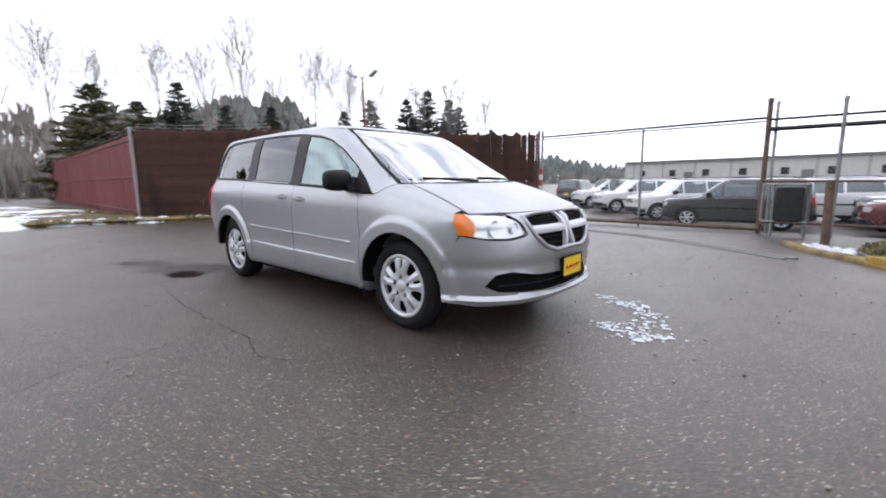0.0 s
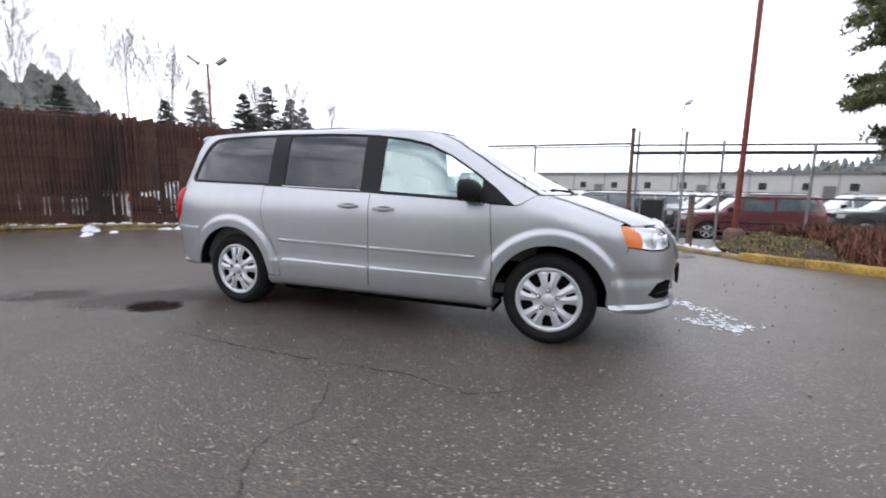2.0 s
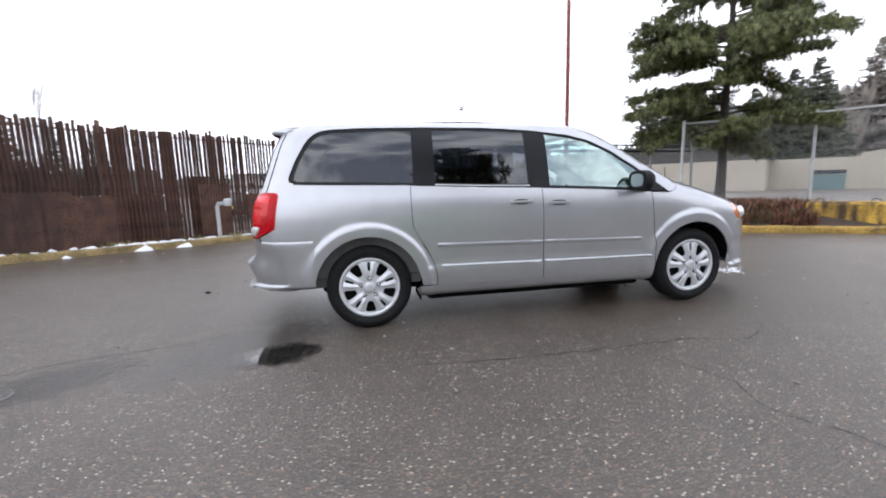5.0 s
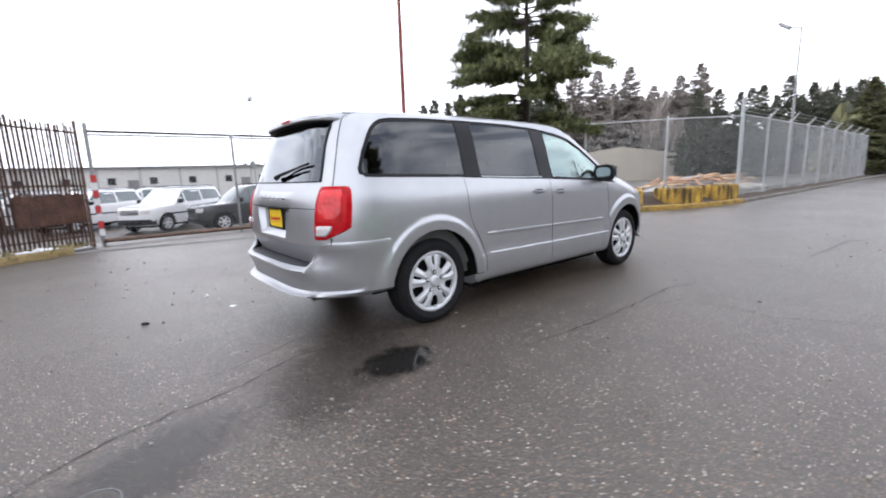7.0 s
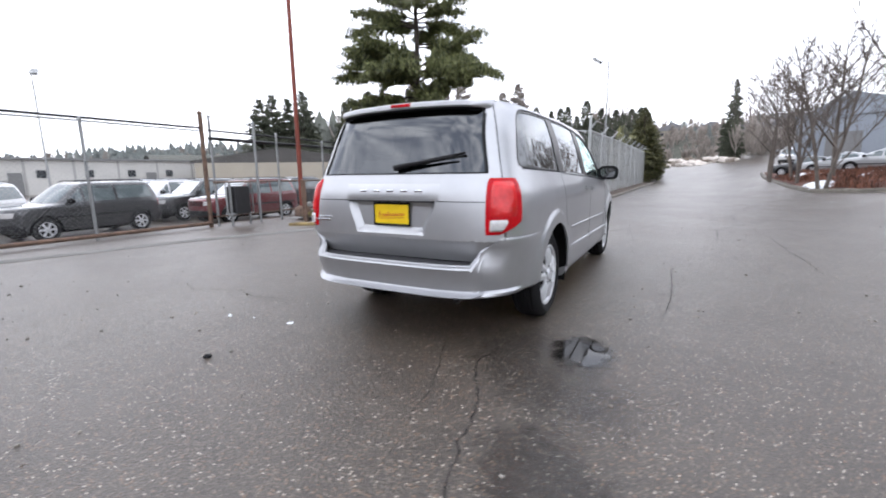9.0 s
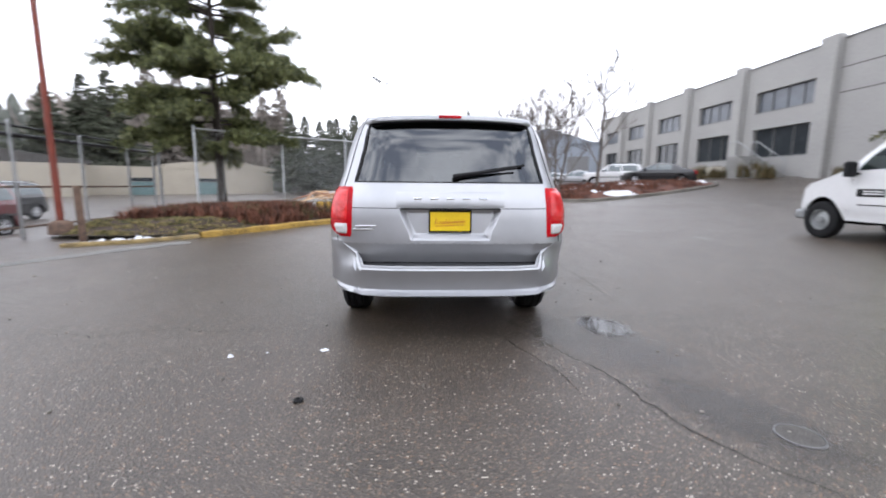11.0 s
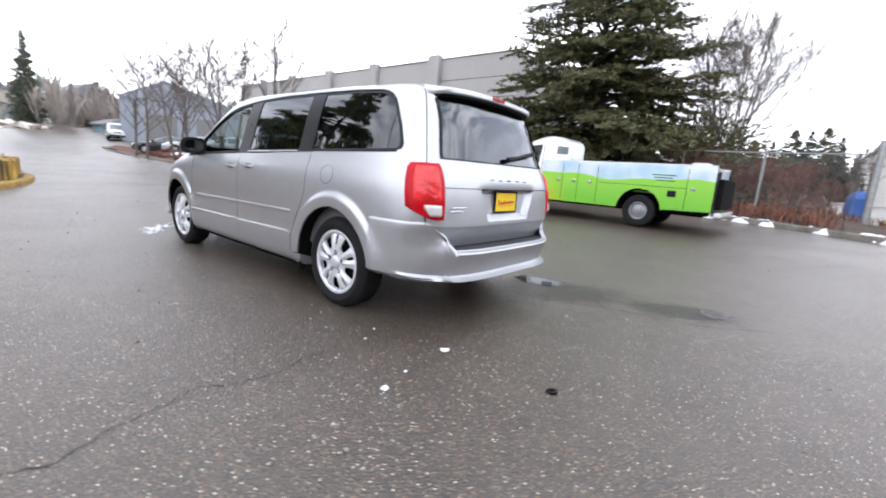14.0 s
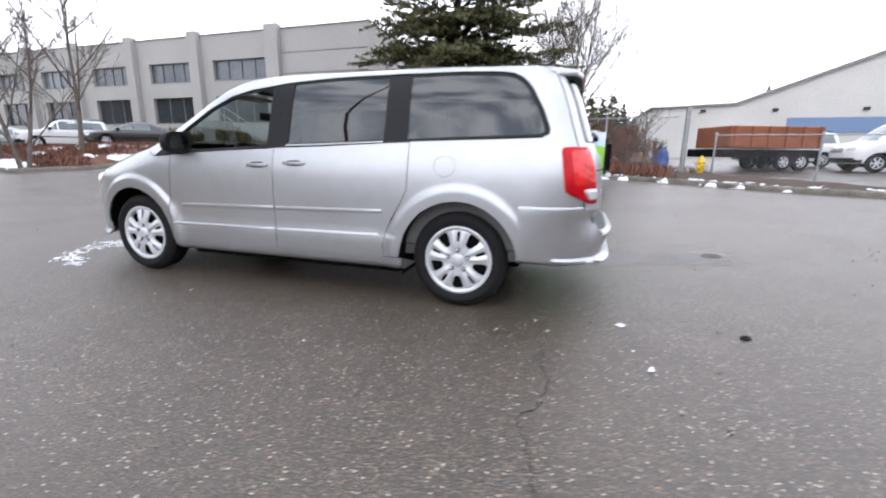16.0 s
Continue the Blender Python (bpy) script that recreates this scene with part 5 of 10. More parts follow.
def minivan():
    van = thing("minivan", Matrix(), "silver minivan with dark tinted rear glass and yellow dealer plates", "car")
    inside_c = Vector((0, 0, 0.9))

    for s in (-1, 1):
        def place(x, z, s=s):
            return (x, s * side_y(x, z), z)

        def inward(v, s=s):
            return Vector((0, -s, 0))

        # lower body panels
        arch_f = arc(HUB_X, HUB_Z, 0.432, -3, 183)
        arch_r = arc(-HUB_X, HUB_Z, 0.438, -3, 183)
        belt = [(-1.165, 1.218), (-0.96, 1.21), (-0.10, 1.168), (0.08, 1.155), (0.88, 1.10), (1.06, 1.083)]
        door_f = [(0.000, 0.335), (1.101, 0.325), (1.100, 0.6), (1.079, 0.9), (1.066, 1.078), (0.88, 1.094), (0.08, 1.149), (0.000, 1.155)]
        fd = part("front_door", fill(door_f, [], place, inward), SILVER, van, smooth=30)
        door_s = [(-0.960, 0.345), (-0.006, 0.335), (-0.006, 1.157), (-0.10, 1.162), (-0.96, 1.204), (-1.160, 1.211), (-1.163, 1.0), (-1.155, 0.86), (-1.115, 0.772), (-1.045, 0.662), (-0.990, 0.55), (-0.963, 0.44)]
        sd_ = part("sliding_door", fill(door_s, [], place, inward), SILVER, van, smooth=30)
        a_pillar = [(1.41, 1.152), (1.33, 1.20), (1.155, 1.30), (0.935, 1.44), (0.70, 1.58), (0.565, 1.64), (0.50, 1.662)]
        d_pillar = [(-2.075, 1.662), (-2.118, 1.64), (-2.162, 1.58), (-2.245, 1.40), (-2.315, 1.20), (-2.37, 1.0), (-2.383, 0.9), (-2.377, 0.775), (-2.35, 0.70)]
        dlo_rear = [(-1.165, 1.218), (-1.60, 1.234), (-2.075, 1.250), (-2.135, 1.264), (-2.138, 1.30), (-2.085, 1.40), (-2.01, 1.51), (-1.972, 1.553), (-1.925, 1.588), (-1.87, 1.611), (-1.79, 1.625), (-1.50, 1.637), (-1.0, 1.64), (-0.5, 1.635), (-0.05, 1.62), (0.30, 1.590), (0.50, 1.548), (0.72, 1.455), (0.95, 1.315), (1.10, 1.205), (1.255, 1.075)]
        body = dlo_rear + [(1.30, 1.085)] + a_pillar + d_pillar + [(-2.2, 0.70), (-2.0, 0.70), (-1.99, 0.62), (-1.978, 0.40)] + [p for p in reversed(arch_r) if p[1] > 0.40]
        body = body + [(-1.09, 0.355), (-0.967, 0.352), (-0.968, 0.44), (-0.995, 0.55), (-1.05, 0.650), (-1.12, 0.775), (-1.160, 0.86), (-1.168, 1.0)]
        bs = part("body_side", fill(body, [], place, inward, extra=crease(-HUB_X)), SILVER, van, smooth=32)
        hood_edge = [(1.50, 1.148), (1.60, 1.12), (1.785, 1.06), (1.95, 1.0), (2.05, 0.959)]
        fender = [(1.072, 1.074), (1.26, 1.066), (1.30, 1.078), (1.41, 1.146)] + hood_edge + [(2.022, 0.944), (2.04, 0.88), (2.08, 0.793), (2.06, 0.72), (1.985, 0.655), (1.972, 0.40)] + [p for p in arch_f if p[1] > 0.40] + [(1.108, 0.345), (1.107, 0.6), (1.085, 0.9)]
        part("front_fender", fill(fender, [], place, inward, extra=crease(HUB_X)), SILVER, van, smooth=32)
        sill = Geo().grid([[(x, s * (side_y(x, z) - d), z) for z, d in ((0.345, 0.012), (0.30, 0.004), (0.262, 0.012), (0.245, 0.05), (0.245, 0.3))] for x in [lerp(-1.108, 1.108, i / 30) for i in range(31)]])
        sill.f += [(0, 1, 2, 3, 4), (154, 153, 152, 151, 150)]
        part("sill", sill, SILVER, van, smooth=40)
        # beads along the doors
        for za, zb, half, out, nm in ((0.692, 0.655, 0.016, 0.013, "upper_moulding"), (0.515, 0.490, 0.013, 0.010, "lower_moulding")):
            for x0, x1, par in ((-0.955 if out > 0.012 else -0.95, -0.02, sd_), (0.012, 0.96 if out > 0.012 else 1.06, fd)):
                pts = [(lerp(x0, x1, i / 16), lerp(za, zb, (lerp(x0, x1, i / 16) + 1) / 2)) for i in range(17)]
                part(nm, strip_on(pts, place, half, out, inward), SILVER, par, smooth=50)
        # dark joints round the doors
        rear_joint = [(-0.965, 0.36), (-0.966, 0.44), (-0.9925, 0.55), (-1.0475, 0.656), (-1.1175, 0.773), (-1.1575, 0.86), (-1.1655, 1.0), (-1.163, 1.205)]
        for par, line in ((fd, [(1.104, 0.345), (1.1035, 0.6), (1.082, 0.9), (1.069, 1.072)]), (fd, [(-0.003, 0.345), (-0.003, 1.15)]), (sd_, rear_joint)):
            pts = [(lerp(a[0], b[0], i / 8), lerp(a[1], b[1], i / 8)) for a, b in zip(line, line[1:]) for i in range(9)]
            part("door_joint", Geo().tube([(x, s * (side_y(x, z) - 0.0035), z) for x, z in pts], 0.0045, 5), UNDER, par)
        # door handles
        for hx, hz, par in ((0.145, 1.012, fd), (-0.205, 1.030, sd_)):
            cup = Geo()
            rows = []
            for i in range(9):
                t = i / 8
                x = lerp(-0.085, 0.085, t)
                rr = 0.024 * math.sin(math.pi * min(1, max(0.04, t))) ** 0.35
                rows.append([(hx + x, s * (side_y(hx + x, hz + dz) + o), hz + dz) for dz, o in ((rr, 0.001), (0.5 * rr, 0.003), (-0.5 * rr, 0.003), (-rr, 0.001))])
            part("handle_cup", cup.grid(rows), TRIM_DARK, par, smooth=40)
            rows = []
            for i in range(13):
                t = i / 12
                x = lerp(-0.105, 0.105, t)
                lift = 0.030 * math.sin(math.pi * t) ** 0.5 + 0.004
                y = side_y(hx + x, hz)
                rows.append([(hx + x, s * (y + lift - 0.016), hz + 0.013), (hx + x, s * (y + lift - 0.002), hz + 0.011), (hx + x, s * (y + lift), hz), (hx + x, s * (y + lift - 0.002), hz - 0.012), (hx + x, s * (y + lift - 0.016), hz - 0.014)])
            part("door_handle", Geo().grid(rows, close=True), SILVER, par, smooth=50)
        # glazing: dark frame and three panes, the door frame and pillars in satin black
        dlo = dlo_rear + [(1.06, 1.086), (0.88, 1.10), (0.08, 1.155), (-0.10, 1.168), (-0.96, 1.21)]
        q_pane = [(-1.135, 1.236), (-1.60, 1.253), (-2.06, 1.268), (-2.098, 1.280), (-2.096, 1.315), (-2.05, 1.40), (-1.985, 1.495), (-1.952, 1.534), (-1.91, 1.566), (-1.86, 1.587), (-1.78, 1.600), (-1.50, 1.613), (-1.125, 1.616)]
        s_pane = [(-0.945, 1.232), (-0.115, 1.196), (-0.115, 1.603), (-0.5, 1.613), (-0.945, 1.617)]
        f_pane = [(0.082, 1.176), (0.88, 1.122), (0.985, 1.115), (0.985, 1.268), (0.93, 1.308), (0.70, 1.446), (0.49, 1.530), (0.30, 1.568), (0.085, 1.592)]

        def recessed(x, z, s=s):
            return (x, s * (side_y(x, z) - 0.010), z)

        def deeper(x, z, s=s):
            return (x, s * (side_y(x, z) - 0.016), z)
        part("window_frame", fill(dlo, [q_pane, s_pane, f_pane], recessed, inward, step=0.06, lip=0.03), TRIM_DARK, van, smooth=30)
        for nm, pane, mt, lab in (("quarter_window", q_pane, DARK_GLASS, "dark tinted quarter window"), ("sliding_door_window", s_pane, DARK_GLASS, "dark tinted sliding window"), ("front_door_window", f_pane, VAN_GLASS, "clear green-tinted side window")):
            if s > 0 and nm == "front_door_window":
                continue
            o = part(nm, fill(pane, [], deeper, inward, step=0.08, lip=0), mt, van, lab, smooth=40)
            o.visible_shadow = False
        for x0, x1, za, zb in ((-0.95, -0.11, 1.216, 1.182), (0.075, 0.99, 1.161, 1.098), (-2.10, -1.15, 1.252, 1.226)):
            pts = [(lerp(x0, x1, i / 10), lerp(za, zb, i / 10)) for i in range(11)]
            part("belt_seal", strip_on(pts, place, 0.005 if x0 == -0.95 else 0.010, 0.005, inward), GALV_PALE if x0 == -0.95 else BLACK_PLASTIC, van, smooth=50)
        # wheel housings
        for xc in (HUB_X, -HUB_X):
            rows = []
            for y in (1.0, 0.58):
                rows.append([(x, s * min(y, side_y(x, max(z, 0.42)) - 0.025), z) for x, z in arc(xc, HUB_Z, 0.445, *((4, 198) if xc > 0 else (-18, 176)), 28)])
            part("wheel_arch_liner", Geo().grid(rows), UNDER, van, smooth=50)
        for xc in (HUB_X, -HUB_X):
            wheel(van, xc, s * 0.815, s)
        # door mirror
        mir = Geo()
        rows = []
        for i in range(9):
            t = i / 8
            f = math.cos(0.5 * math.pi * max(0.0, (t - 0.2) / 0.86)) ** 0.5
            x = lerp(0.0, 0.15, t)
            rows.append([(0.86 + x, s * (1.02 + 0.125 * f * math.copysign(abs(math.cos(a)) ** 0.6, math.cos(a))), 1.185 + (0.092 if t > 0.3 else 0.086) * f * math.copysign(abs(math.sin(a)) ** 0.7, math.sin(a))) for a in [2 * math.pi * k / 20 for k in range(20)]])
        mir.grid(rows, close=True)
        mir.f.append(tuple(range(len(mir.v) - 20, len(mir.v))))
        mir.f.append(tuple(range(19, -1, -1)))
        m = part("door_mirror", mir, BLACK_PLASTIC, van, "black door mirror", smooth=50)
        part("mirror_glass", Geo().add([tuple(Vector((0.862, s * 1.02, 1.185)) + Vector((-0.005, s * 0.088 * math.copysign(abs(math.cos(a)) ** 0.6, math.cos(a)), 0.058 * math.copysign(abs(math.sin(a)) ** 0.7, math.sin(a))))) for a in [2 * math.pi * k / 24 for k in range(24)]], [tuple(range(24))]), bpy.data.materials["darkened_mirror"], m)
        part("mirror_arm", Geo().prism([(0.87, 1.10), (1.02, 1.095), (1.0, 1.16), (0.89, 1.17)], s * 0.90, s * 1.0, "y"), BLACK_PLASTIC, m)
        # black sail ahead of the side window
        sail = [(0.995, 1.108), (1.06, 1.090), (1.235, 1.080), (1.10, 1.195), (0.995, 1.262)]
        part("mirror_sail", fill(sail, [], place, inward, lip=0.005), BLACK_PLASTIC, van, smooth=40)
        # tail lamp on the rear corner: red above, clear below
        def lamp_rows(z0, z1, grow, edge_x=2.215, edge_y=0.722, n=9):
            rows = []
            for i in range(n):
                z = lerp(z0, z1, i / (n - 1))
                ex = edge_x + 0.045 * (1.172 - z) / 0.3
                ex += max(0.0, 2.41 - ex) * min(1.0, max(0.0, (0.872 - z) / 0.072))
                phi_s = math.pi - math.acos(min(1, (ex / v_rear(z)) ** (PR / 2)))
                phi_r = math.pi - math.asin(min(1, ((edge_y + 0.012 * (1.165 - z) / 0.35) / v_w(z)) ** (QR / 2)))
                row = []
                for k in range(13):
                    ph = lerp(phi_s, phi_r, k / 12)
                    g_ = grow - (0.014 if k in (0, 12) else 0) - (0.008 if i in (0, n - 1) else 0)
                    x, y = ring(ph, z, g_)
                    row.append((x, s * y, z))
                rows.append(row)
            return rows
        tl = part("tail_lamp", Geo().grid(lamp_rows(0.798, 1.172, 0.014, n=15)), bpy.data.materials["red_lamp"], van, "red tail lamp with a clear lower field", smooth=40)
        part("lamp_field", Geo().grid(lamp_rows(0.915, 1.150, 0.021, 2.262, 0.742, 13)), bpy.data.materials["red_lamp_field"], tl, "red faceted inner field, paled for highlights", smooth=40)
        part("reverse_lens", Geo().grid(lamp_rows(0.822, 0.896, 0.024, 2.325, 0.742, 7)), bpy.data.materials["clear_lamp"], tl, "clear reversing lens", smooth=40)
        # headlamp
        def on_front(y, z, grow=0.004):
            return (front_x(y, z) + grow, y, z)

        def back(v):
            return Vector((-1, 0, 0))
        hl = [(s * y, z) for y, z in ((0.842, 0.943), (0.77, 0.940), (0.74, 0.936), (0.585, 0.918), (0.53, 0.88), (0.475, 0.795), (0.52, 0.772), (0.63, 0.756), (0.75, 0.762), (0.872, 0.790), (0.876, 0.87))]
        hls = hl if s > 0 else hl
        lamp = part("headlamp", fill(hls, [], on_front, back, step=0.03, lip=0.03), bpy.data.materials["lamp_lens"], van, "clear headlamp with an amber side marker", smooth=40)
        part("reflector_bowl", fill([(p[0] * 0.985 + s * 0.008, lerp(p[1], 0.85, 0.08)) for p in hls], [], lambda y, z: on_front(y, z, -0.022 + 0.006 * math.sin(60 * z)), back, step=0.02, lip=0), bpy.data.materials["lamp_chrome"], lamp, smooth=40)
        amber = [(s * y, z) for y, z in ((0.838, 0.939), (0.790, 0.936), (0.788, 0.86), (0.805, 0.783), (0.868, 0.793), (0.873, 0.87))]
        part("side_marker", fill(amber, [], lambda y, z: on_front(y, z, -0.006), back, step=0.03, lip=0.01), bpy.data.materials["amber_lamp"], lamp, "amber turn signal", smooth=40)
        for yy, zz, rr in ((0.70, 0.835, 0.062), (0.57, 0.835, 0.042)):
            xx = front_x(yy, zz) - 0.006
            part("bulb_bowl", Geo().spin([(rr, -0.002), (rr * 0.92, 0.004), (rr * 0.8, -0.012), (rr * 0.35, -0.03), (0.002, -0.02)], 24, "x", (xx, s * yy, zz)), bpy.data.materials["lamp_chrome"], lamp, smooth=40)

    # bonnet, windscreen, roof
    rows = []
    for i in range(23):
        z = lerp(0.937, 1.146, (i / 22) ** 1.0)
        rows.append([(front_x(y, z) + 0.002, y, z + 0.004 * smooth01(0.5, 0.56, abs(y)) - 0.003 * smooth01(0.0, 0.4, 0.4 - abs(abs(y) - 0.3)) * 0) for y in [lerp(-1, 1, k / 32) * 0.800 * v_w(z) for k in range(33)]])
    rows.insert(0, [(p[0] - 0.015, p[1], p[2] - 0.022) for p in rows[0]])
    part("bonnet", Geo().grid(rows), SILVER, van, smooth=40)
    rows = []
    for i in range(15):
        z = lerp(1.158, 1.638, i / 14)
        rows.append([(front_x(y, z) - 0.006, y, z) for y in [lerp(-1, 1, k / 24) * 0.872 * v_w(z) for k in range(25)]])
    ws = part("windscreen", Geo().grid(rows), SCREEN_GLASS, van, "clear windscreen with a dark border", smooth=60)
    ws.visible_shadow = False
    for s in (-1, 1):
        rows = [[(front_x(y, z) - 0.004, s * y, z) for y in (0.845 * v_w(z), 0.880 * v_w(z))] for z in [lerp(1.158, 1.645, i / 12) for i in range(13)]]
        part("screen_border", Geo().grid(rows), BLACK_PLASTIC, van, smooth=60)
    rows = [[(front_x(y, z) - 0.004, y, z) for y in [lerp(-1, 1, k / 20) * 0.87 * v_w(z) for k in range(21)]] for z in (1.636, 1.650, 1.66)]
    part("header_border", Geo().grid(rows), BLACK_PLASTIC, van, smooth=60)
    rows = [[(front_x(y, z) - dx, y, z) for y in [lerp(-1, 1, k / 20) * 0.86 * v_w(z) for k in range(21)]] for z, dx in ((1.128, 0.02), (1.142, 0.03), (1.158, 0.012), (1.19, 0.004))]
    part("cowl", Geo().grid(rows), BLACK_PLASTIC, van, smooth=60)
    rows = []
    for z in (1.658, 1.665, 1.675, 1.685, 1.695, 1.705):
        rows.append([(*ring(2 * math.pi * k / 120, z), z) for k in range(120)])
    last = [ring(2 * math.pi * k / 120, 1.705) for k in range(120)]
    for f in (0.93, 0.82, 0.68, 0.5, 0.3, 0.1):
        rows.append([(-0.8 + (x + 0.8) * f, y * f, 1.705 + 0.028 * (1 - f * f) ** 0.9 - 0.012 * max(0, ((x * f + 0.6) / 2) ** 2)) for x, y in last])
    roof = Geo().grid(rows, close=True)
    roof.f.append(tuple(range(len(roof.v) - 120, len(roof.v))))
    roof.v = [(x, y, z - 0.030 * smooth01(-0.8, -2.3, x) * smooth01(1.66, 1.70, z)) for x, y, z in roof.v]
    rf = part("roof", roof, SILVER, van, smooth=45)
    for s in (-1, 1):
        pts = [(x, s * (0.565 if x > -1.9 else 0.55), 1.703 - 0.006 * ((x + 0.7) / 1.3) ** 2 * 3 - 0.025 * smooth01(-0.8, -2.2, x)) for x in [lerp(-1.95, 0.15, i / 20) for i in range(21)]]
        part("roof_channel", Geo().tube(pts, 0.007, 6), TRIM_DARK, rf, smooth=60)
    # tailgate with its window
    def on_rear(y, z, o=0.0):
        return (rear_x(y, z) - o, y, z)

    def ahead(v):
        return Vector((1, 0, 0))
    edge = [(0.87 * v_w(z), z) for z in (0.60, 0.7, 0.76, 0.9, 1.05, 1.2, 1.3, 1.4, 1.5, 1.58, 1.64, 1.66)]
    gate_out = [(0.67, 0.602), (0.735, 0.65)] + edge[2:]
    gate_poly = gate_out + [(-y, z) for y, z in reversed(gate_out)]
    pane = [(0.71, 1.205), (0.705, 1.24), (0.650, 1.44), (0.622, 1.602), (0.60, 1.622)]
    pane = pane + [(-y, z) for y, z in reversed(pane)]
    hollow = []
    for i in range(17):
        z = lerp(0.776, 1.006, i / 16)
        w_ = lerp(0.30, 0.375, smooth01(0.78, 1.0, z))
        hollow += [(sg * (w_ - o), z) for o in (0.0, 0.017, 0.034, 0.05) for sg in (-1, 1)]
    for i in range(31):
        y = lerp(-0.29, 0.29, i / 30)
        hollow += [(y * 2.7, z) for z in (0.731, 0.740, 0.748, 0.760)]
        hollow += [(y, z) for z in (0.776, 0.793, 0.81, 0.826)] + [(y * 1.25, z) for z in (1.0065, 1.0095)]
    tg = part("tailgate", fill(gate_poly, [pane], on_rear, ahead, step=0.024, extra=hollow), SILVER, van, "silver tailgate with a hollow for the plate", smooth=22)
    rg = part("rear_window", fill(pane, [], lambda y, z: on_rear(y, z, -0.006), ahead, step=0.08, lip=0), REAR_GLASS, tg, "dark tinted rear window", smooth=50)
    rg.visible_shadow = False
    inner = [(y * 0.978, lerp(z, 1.41, 0.03)) for y, z in pane]
    part("window_seal", fill([(y * 1.012, lerp(z, 1.41, -0.02)) for y, z in pane], [inner], lambda y, z: on_rear(y, z, 0.001), ahead, step=0.06, lip=0.01), BLACK_PLASTIC, tg, smooth=50)
    for sg in (-1, 1):
        part("panel_joint", Geo().tube([(rear_x(sg * y, 1.012) - 0.0005, sg * y, 1.012) for y in [lerp(0.385, 0.80, i / 12) for i in range(13)]], 0.0028, 5), UNDER, tg)
        part("gate_joint", Geo().tube([(rear_x(y, z) + 0.002, sg * (y + 0.004), z) for y, z in gate_out[1:]], 0.0032, 5), UNDER, tg)
    part("grab_bar", Geo().box(-2.508, -2.455, -0.372, 0.372, 1.004, 1.015, 0.004), BLACK_PLASTIC, tg)
    rows = []
    for i in range(17):
        y = lerp(-0.40, 0.40, i / 16)
        f = min(1.0, (0.40 - abs(y)) / 0.03 + 0.1)
        rows.append([(rear_x(y * 0.98, z) - 0.007 * f * o, y, z) for z, o in ((1.135, 0.0), (1.125, 0.9), (1.085, 1.0), (1.03, 1.0), (1.018, 0.3))])
    part("garnish", Geo().grid(rows), SILVER, tg, smooth=40)
    for y in (0.24, 0.12, 0.0, -0.12, -0.24):
        part("badge_bar", Geo().box(rear_x(y, 1.1) - 0.014, rear_x(y, 1.1) - 0.004, y - 0.032, y + 0.032, 1.062, 1.090, 0.004), CHROME, tg)
    part("name_badge", Geo().box(rear_x(0.62, 0.86) - 0.008, rear_x(0.62, 0.86) + 0.004, 0.49, 0.72, 0.848, 0.862, 0.003), CHROME, tg)
    part("name_badge", Geo().box(rear_x(0.62, 0.86) - 0.008, rear_x(0.62, 0.86) + 0.004, 0.52, 0.70, 0.876, 0.886, 0.003), CHROME, tg)
    wp = part("rear_wiper", Geo().tube([(-2.44, -0.02, 1.245), (-2.445, -0.10, 1.262), (-2.425, -0.50, 1.315)], [0.022, 0.016, 0.006], 8), BLACK_PLASTIC, tg, smooth=50)
    part("wiper_blade", Geo().tube([(-2.43, -0.10, 1.262), (-2.41, -0.3, 1.30), (-2.385, -0.56, 1.335)], 0.008, 6), BLACK_PLASTIC, wp, smooth=50)
    # spoiler
    rows = []
    for i in range(25):
        y = lerp(-0.650, 0.650, i / 24)
        e = max(0.0, 1 - (abs(y) / 0.650) ** 6) ** 0.5
        xb = -2.17 - 0.145 * e
        top = 1.690 - 0.024 * (abs(y) / 0.650) ** 2
        rows.append([(-1.98, y, top - 0.004), (-2.12, y, top - 0.008), (xb + 0.022, y, top - 0.026), (xb + 0.002, y, top - 0.038), (xb, y, top - 0.062), (xb + 0.012, y, top - 0.072)])
    spoiler = Geo().grid(rows)
    n_v = len(spoiler.v)
    for r0 in (0, n_v - 6):
        yy, zz = spoiler.v[r0][1], spoiler.v[r0][2]
        spoiler.v.append((-1.98, yy, zz - 0.07))
        spoiler.f.append(tuple(range(r0, r0 + 6)) + (len(spoiler.v) - 1,))
    sp = part("spoiler", spoiler, SILVER, tg, "roof-edge spoiler", smooth=50)
    rows = []
    for i in range(25):
        y = lerp(-0.65, 0.65, i / 24)
        e = max(0.0, 1 - (abs(y) / 0.650) ** 6) ** 0.5
        xb = -2.165 - 0.145 * e
        top = 1.690 - 0.024 * (abs(y) / 0.650) ** 2
        rows.append([(xb + 0.008, y, top - 0.070), (xb + 0.03, y, top - 0.074), (max(xb + 0.03, -2.235) + 0.0, y, top - 0.085)])
    # Underside coloured black for the shade beneath the silver spoiler.
    part("spoiler_underside", Geo().grid(rows), BLACK_PLASTIC, sp, smooth=50)
    part("stop_lamp", Geo().box(-2.322, -2.28, -0.085, 0.085, 1.632, 1.656, 0.005), bpy.data.materials["red_lamp"], sp, "red high stop lamp")
    # rear bumper
    def bumper_pt(phi, z, grow=0.0):
        return ring(phi, z, grow, b_rear, 9.0, 4.2)
    phis = [lerp(1, -1, k / 80) for k in range(81)]
    cols = []
